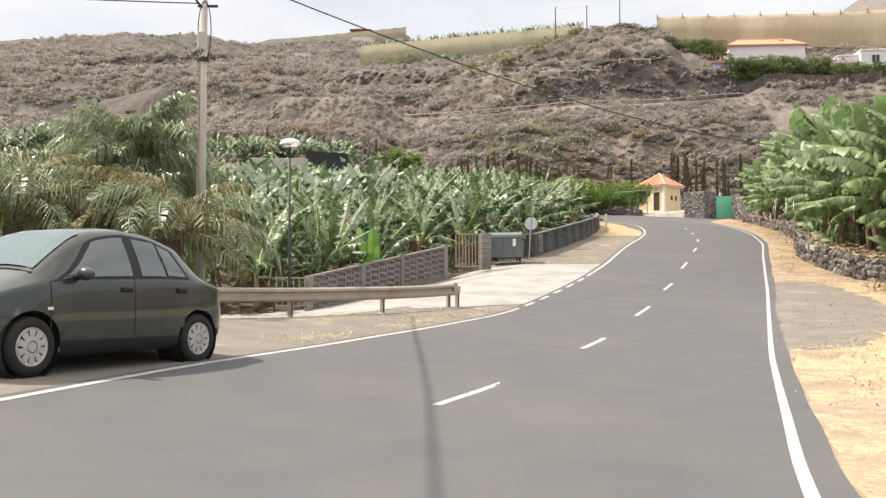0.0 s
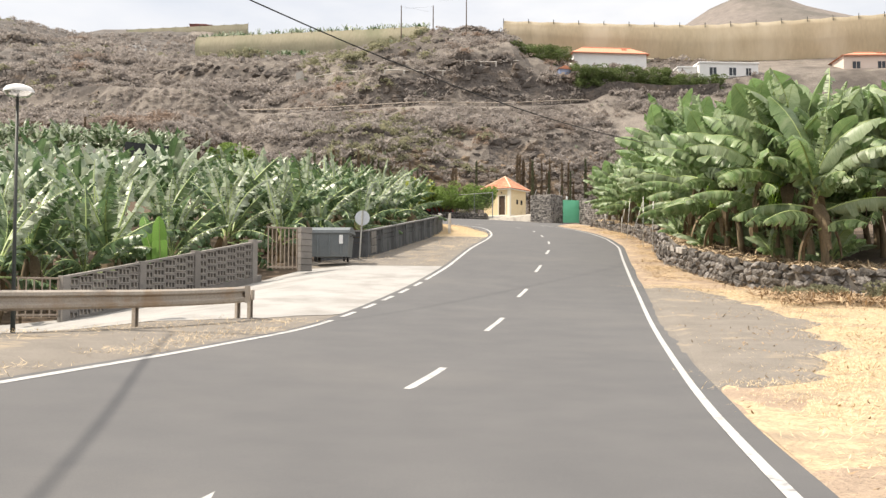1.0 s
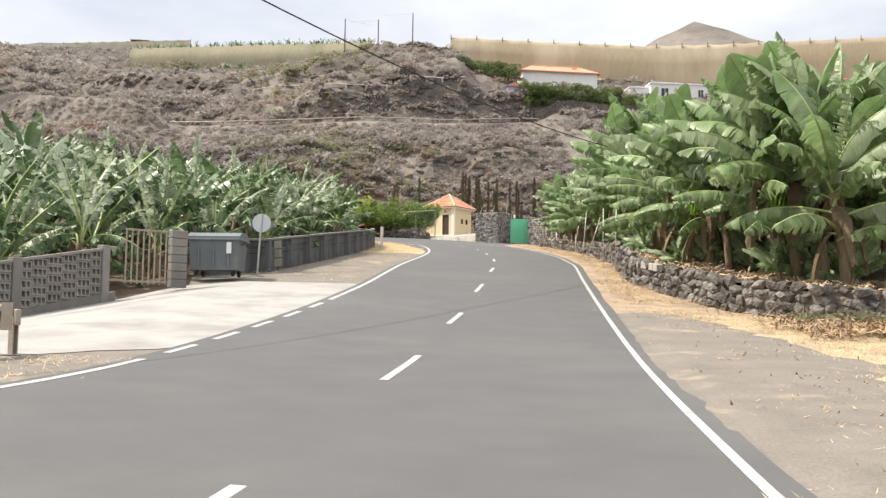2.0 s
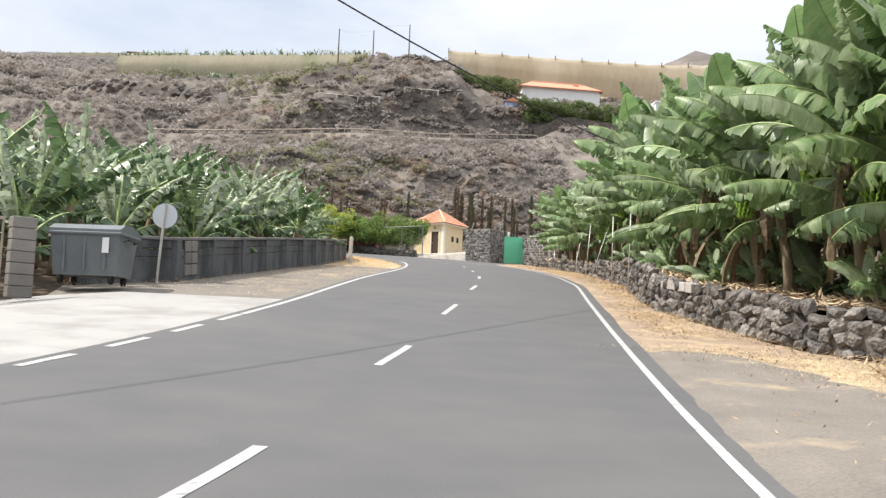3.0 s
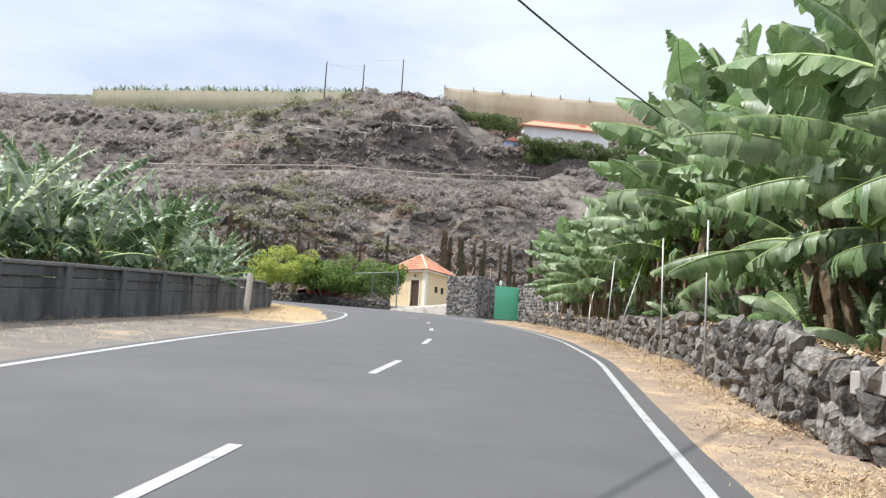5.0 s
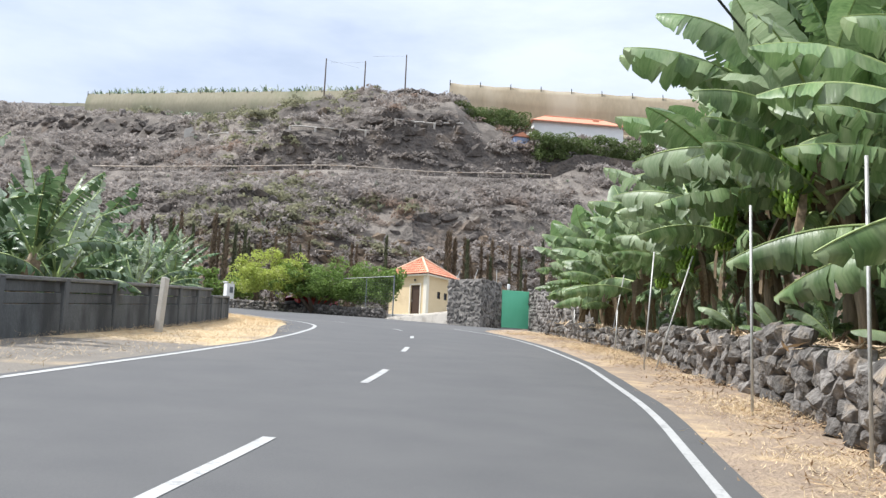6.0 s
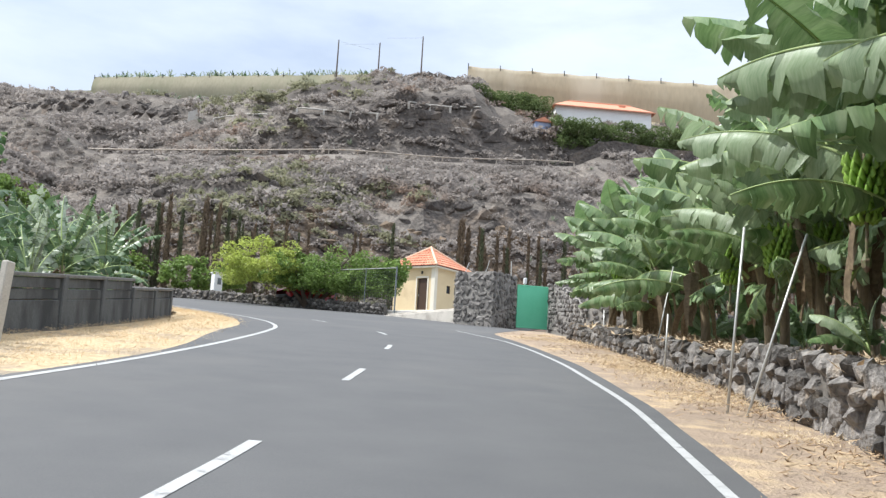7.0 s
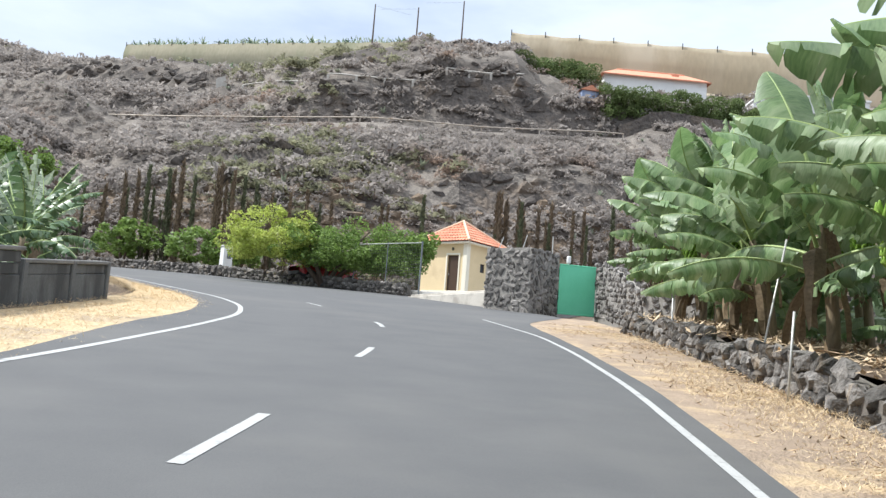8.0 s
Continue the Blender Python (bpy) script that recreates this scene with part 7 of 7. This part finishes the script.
def hedge(m, w, dep, h, seed, label):
    he = thing("hedge", m, label, "hedge", "hillside hedges")
    cl = [(rnd(-w / 2, w / 2), rnd(-dep / 2, dep / 2), rnd(-0.8, h), 0.75, 0.7, 0.55) for _ in range(int(w * 13))]
    part("foliage", leaf_cards(int(w * 2300), cl, 0.2, 0.8, seed), HEDGE, he)
    for x in steps(-w / 2, w / 2, 1.8):
        part("stem", tube([(x, 0, -0.6), (x + 0.1, 0, h * 0.6)], 0.06, 5), BARK, he)
    return he


random.seed(14)
HZ = 35.5
hedge(pose(53.0, 150.4, HZ, 0, 0, -3), 15.5, 2.0, 38.0 - HZ, 1, "clipped dark green hedge below the white house")
hedge(pose(65.0, 148.6, HZ - 0.6, 0, 0, -3), 8.0, 1.4, 37.2 - HZ, 2, "clipped dark green hedge below the white house")
hedge(pose(41.6, 158.0, 40.6, 0, 0, 0), 9.5, 2.2, 2.3, 3, "dusty green shrubs under the shade net")

# covered water tank above the lower field
tank = thing("water_tank", pose(-13.6, 112.0, terrain(-13.6, 112) - 0.2, 0, 0, 8) @ Matrix.Scale(0.72, 4), "dark netted water tank above the banana field", "water tank")
part("net_cover", hull([(x, y, z) for x, y, z in ((-3.6, -3, 0), (3.6, -3, 0), (3.6, 3, 0), (-3.6, 3, 0), (-3.3, -2.8, 3.6), (3.4, -2.8, 3.2), (3.2, 2.8, 3.6), (-3.2, 2.8, 3.8))]), NETDARK, tank)
part("wall", cbox(9, 0.5, 1.6, 0.03, (-7.5, -3.2, 1.4)), POLE, tank)

# far volcano
v, f = [], []
for i in range(25):
    r = 520 * (i / 24) ** 1.2
    for k in range(40):
        a = 2 * math.pi * k / 40
        x, y = r * math.cos(a), r * math.sin(a)
        z = 290 - r * (0.5 - 0.1 * math.cos(a)) + 9 * noise.fractal(Vector((x * 0.012, y * 0.012, 2)), 1, 2, 4) * min(1, r / 60)
        v.append((431 + x, 850 + y, z + 7))
for i in range(24):
    for k in range(40):
        f.append((i * 40 + k, i * 40 + (k + 1) % 40, (i + 1) * 40 + (k + 1) % 40, (i + 1) * 40 + k))
structure("mountain", (v, f), FARHILL, "distant grey-brown volcanic cone", "mountain", smooth=True)

# ---------- straw, litter, small growth ----------


def blade_scatter(name, spots_, n_each, length, mat_, label, seed, lift=0.012, flat=0.14, wide=0.016):
    q = np.random.RandomState(seed)
    p = np.repeat(np.array(spots_), n_each, axis=0)
    n = len(p)
    p[:, :2] += q.normal(size=(n, 2)) * 0.22
    p[:, 2] += lift + np.abs(q.normal(size=n)) * 0.02
    a = q.normal(size=(n, 3))
    a[:, 2] = np.abs(a[:, 2]) * flat
    a /= np.linalg.norm(a, axis=1)[:, None]
    b = np.cross(a, np.array([0, 0, 1.0])) + q.normal(size=(n, 3)) * 0.2
    b /= np.linalg.norm(b, axis=1)[:, None]
    l = q.uniform(0.4, 1.3, (n, 1)) * length
    w = l * wide + 0.0015
    v = np.stack([p - a * l * 0.5, p - b * w, p + a * l * 0.5 + np.array([0, 0, 0.02]), p + b * w], 1).reshape(-1, 3)
    me = bpy.data.meshes.new(name)
    me.from_pydata(v.tolist(), [], [tuple(r) for r in np.arange(n * 4).reshape(-1, 4).tolist()])
    me.materials.append(mat_)
    return tagged(new(name, me), label, "straw", kind="stuff")


random.seed(44)
sp = []
while len(sp) < 6500:
    y = 2 + 78 * random.random() ** 1.5
    a, b = right_x(y) + 0.75, (wall_rx(y) - 0.1 if y > 31 else right_x(y) + 7.5)
    x = a + (b - a) * random.random()
    if 15.8 < y < 33.6 and x < right_x(y) + 0.4 + patch_w(y) and random.random() < 0.93:
        continue
    if noise.noise(Vector((x * 0.35, y * 0.35, 4.0))) + rnd(-0.3, 0.3) < (-0.05 if y < 26 else 0.2):
        continue
    sp.append((x, y, grade(y)))
for _ in range(1300):
    y = rnd(16, 33.4)
    x = right_x(y) + 0.5 + max(0.1, patch_w(y)) + random.gauss(0.05, 0.6)
    sp.append((x, y, grade(y)))
blade_scatter("straw", sp, 11, 0.11, STRAW, "loose yellow straw on the right verge", 1)
sp = []
while len(sp) < 2400:
    y = rnd(38.8, 88)
    if y < 57 and random.random() < 0.75:
        continue
    a, b = (wall_lx(y) if y < 75.6 else left_x(y) - 2.3), left_x(y) - 0.25 - hard_shoulder(y)
    sp.append((a + (b - a) * random.random(), y, grade(y)))
blade_scatter("straw", sp, 12, 0.12, STRAW, "loose yellow straw on the left verge", 2)
sp = []
for (x, y, a, s) in polyline(RAIL, 0.05):
    if y > 14:
        px, py = x + random.gauss(0.25, 0.55), y + random.gauss(-0.2, 0.5)
        if px < left_x(py) - 0.25:
            sp.append((px, py, lay(px, py) - 0.01))
for y in steps(15, 25, 0.05):
    if noise.noise(Vector((y * 0.6, 3, 8))) > -0.05:
        px = left_x(y) - 0.35 - abs(random.gauss(0, 0.35))
        sp.append((px, y, lay(px, y) - 0.01))
blade_scatter("straw", sp, 8, 0.14, STRAW, "dry straw and weeds along the guard rail", 6, 0.008, 0.12)
sp = []
for (x, y, a, s) in polyline(WALL_R, 0.085):
    if y > 30:
        off = 0.15 + 3.0 * random.random() ** 1.5
        px, py = x + math.sin(a) * off, y - math.cos(a) * off
        sp.append((px, py, grade(py) + terrace_lift(py) + 0.05))
blade_scatter("leaf_litter", sp, 9, 0.3, LITTER_PALE, "pale dry banana leaf litter on the terrace edge", 3, 0.05, 0.3, 0.1)
sp = []
while len(sp) < 650:
    y = rnd(3, 33)
    x = right_x(y) + rnd(0.7, 8.5)
    if noise.noise(Vector((x * 0.6, y * 0.6, 2.0))) + rnd(-0.4, 0.4) > 0:
        sp.append((x, y, grade(y) + 0.02))
blade_scatter("leaf_litter", sp, 3, 0.085, LITTER, "scraps of brown leaf strewn on the straw", 7, 0.012, 0.2, 0.13)
sp = []
for _ in range(300):
    u = random.random()
    px, py = 13.6 + 6.5 * u + random.gauss(0, 0.3), 29.4 - 1.5 * u + random.gauss(0, 0.7)
    sp.append((px, py, grade(py) + 0.02 + 0.16 * random.random()))
blade_scatter("leaf_litter", sp, 14, 0.36, LITTER, "heap of dry banana leaves beside the wall end", 4, 0.03, 0.5, 0.06)

sp = []
while len(sp) < 1500:
    y = rnd(31, 80)
    a, b = right_x(y) + 0.6, wall_rx(y) + 0.1
    x = b - (b - a) * random.random() ** 1.8
    if noise.noise(Vector((x * 0.5, y * 0.5, 9.0))) + rnd(-0.3, 0.3) > 0:
        sp.append((x, y, grade(y)))
blade_scatter("leaf_litter", sp, 5, 0.13, LITTER, "scraps of dry leaf along the wall's foot", 5, 0.006, 0.12, 0.06)


def shrub(m, r, mat_, seed, label):
    sh = thing("shrub", m, label, "shrub", "verge shrubs")
    part("foliage", leaf_cards(900, [(rnd(-r, r), rnd(-r * 0.6, r * 0.6), r * rnd(0.2, 0.7), r * 0.5, r * 0.5, r * 0.4) for _ in range(9)], 0.12, 0.9, seed, 0.4), mat_, sh)
    part("stems", join([tube([(0, 0, 0), (rnd(-r, r) * 0.7, rnd(-r, r) * 0.5, r * 0.7)], 0.012, 5) for _ in range(8)]), BARK, sh)


for i, (x, y, r, mm) in enumerate(((14.35, 29.95, 0.34, SCRUB_OLIVE), (16.5, 29.0, 0.62, SCRUB_OLIVE), (15.3, 29.8, 0.42, SCRUB_OLIVE), (18.3, 28.4, 0.8, SCRUB_OLIVE), (19.8, 27.6, 0.9, SCRUB), (21.5, 27.5, 0.9, SCRUB_OLIVE))):
    shrub(pose(x, y, grade(y)), r, mm, i, "dusty grey-green shrub on the dry verge")
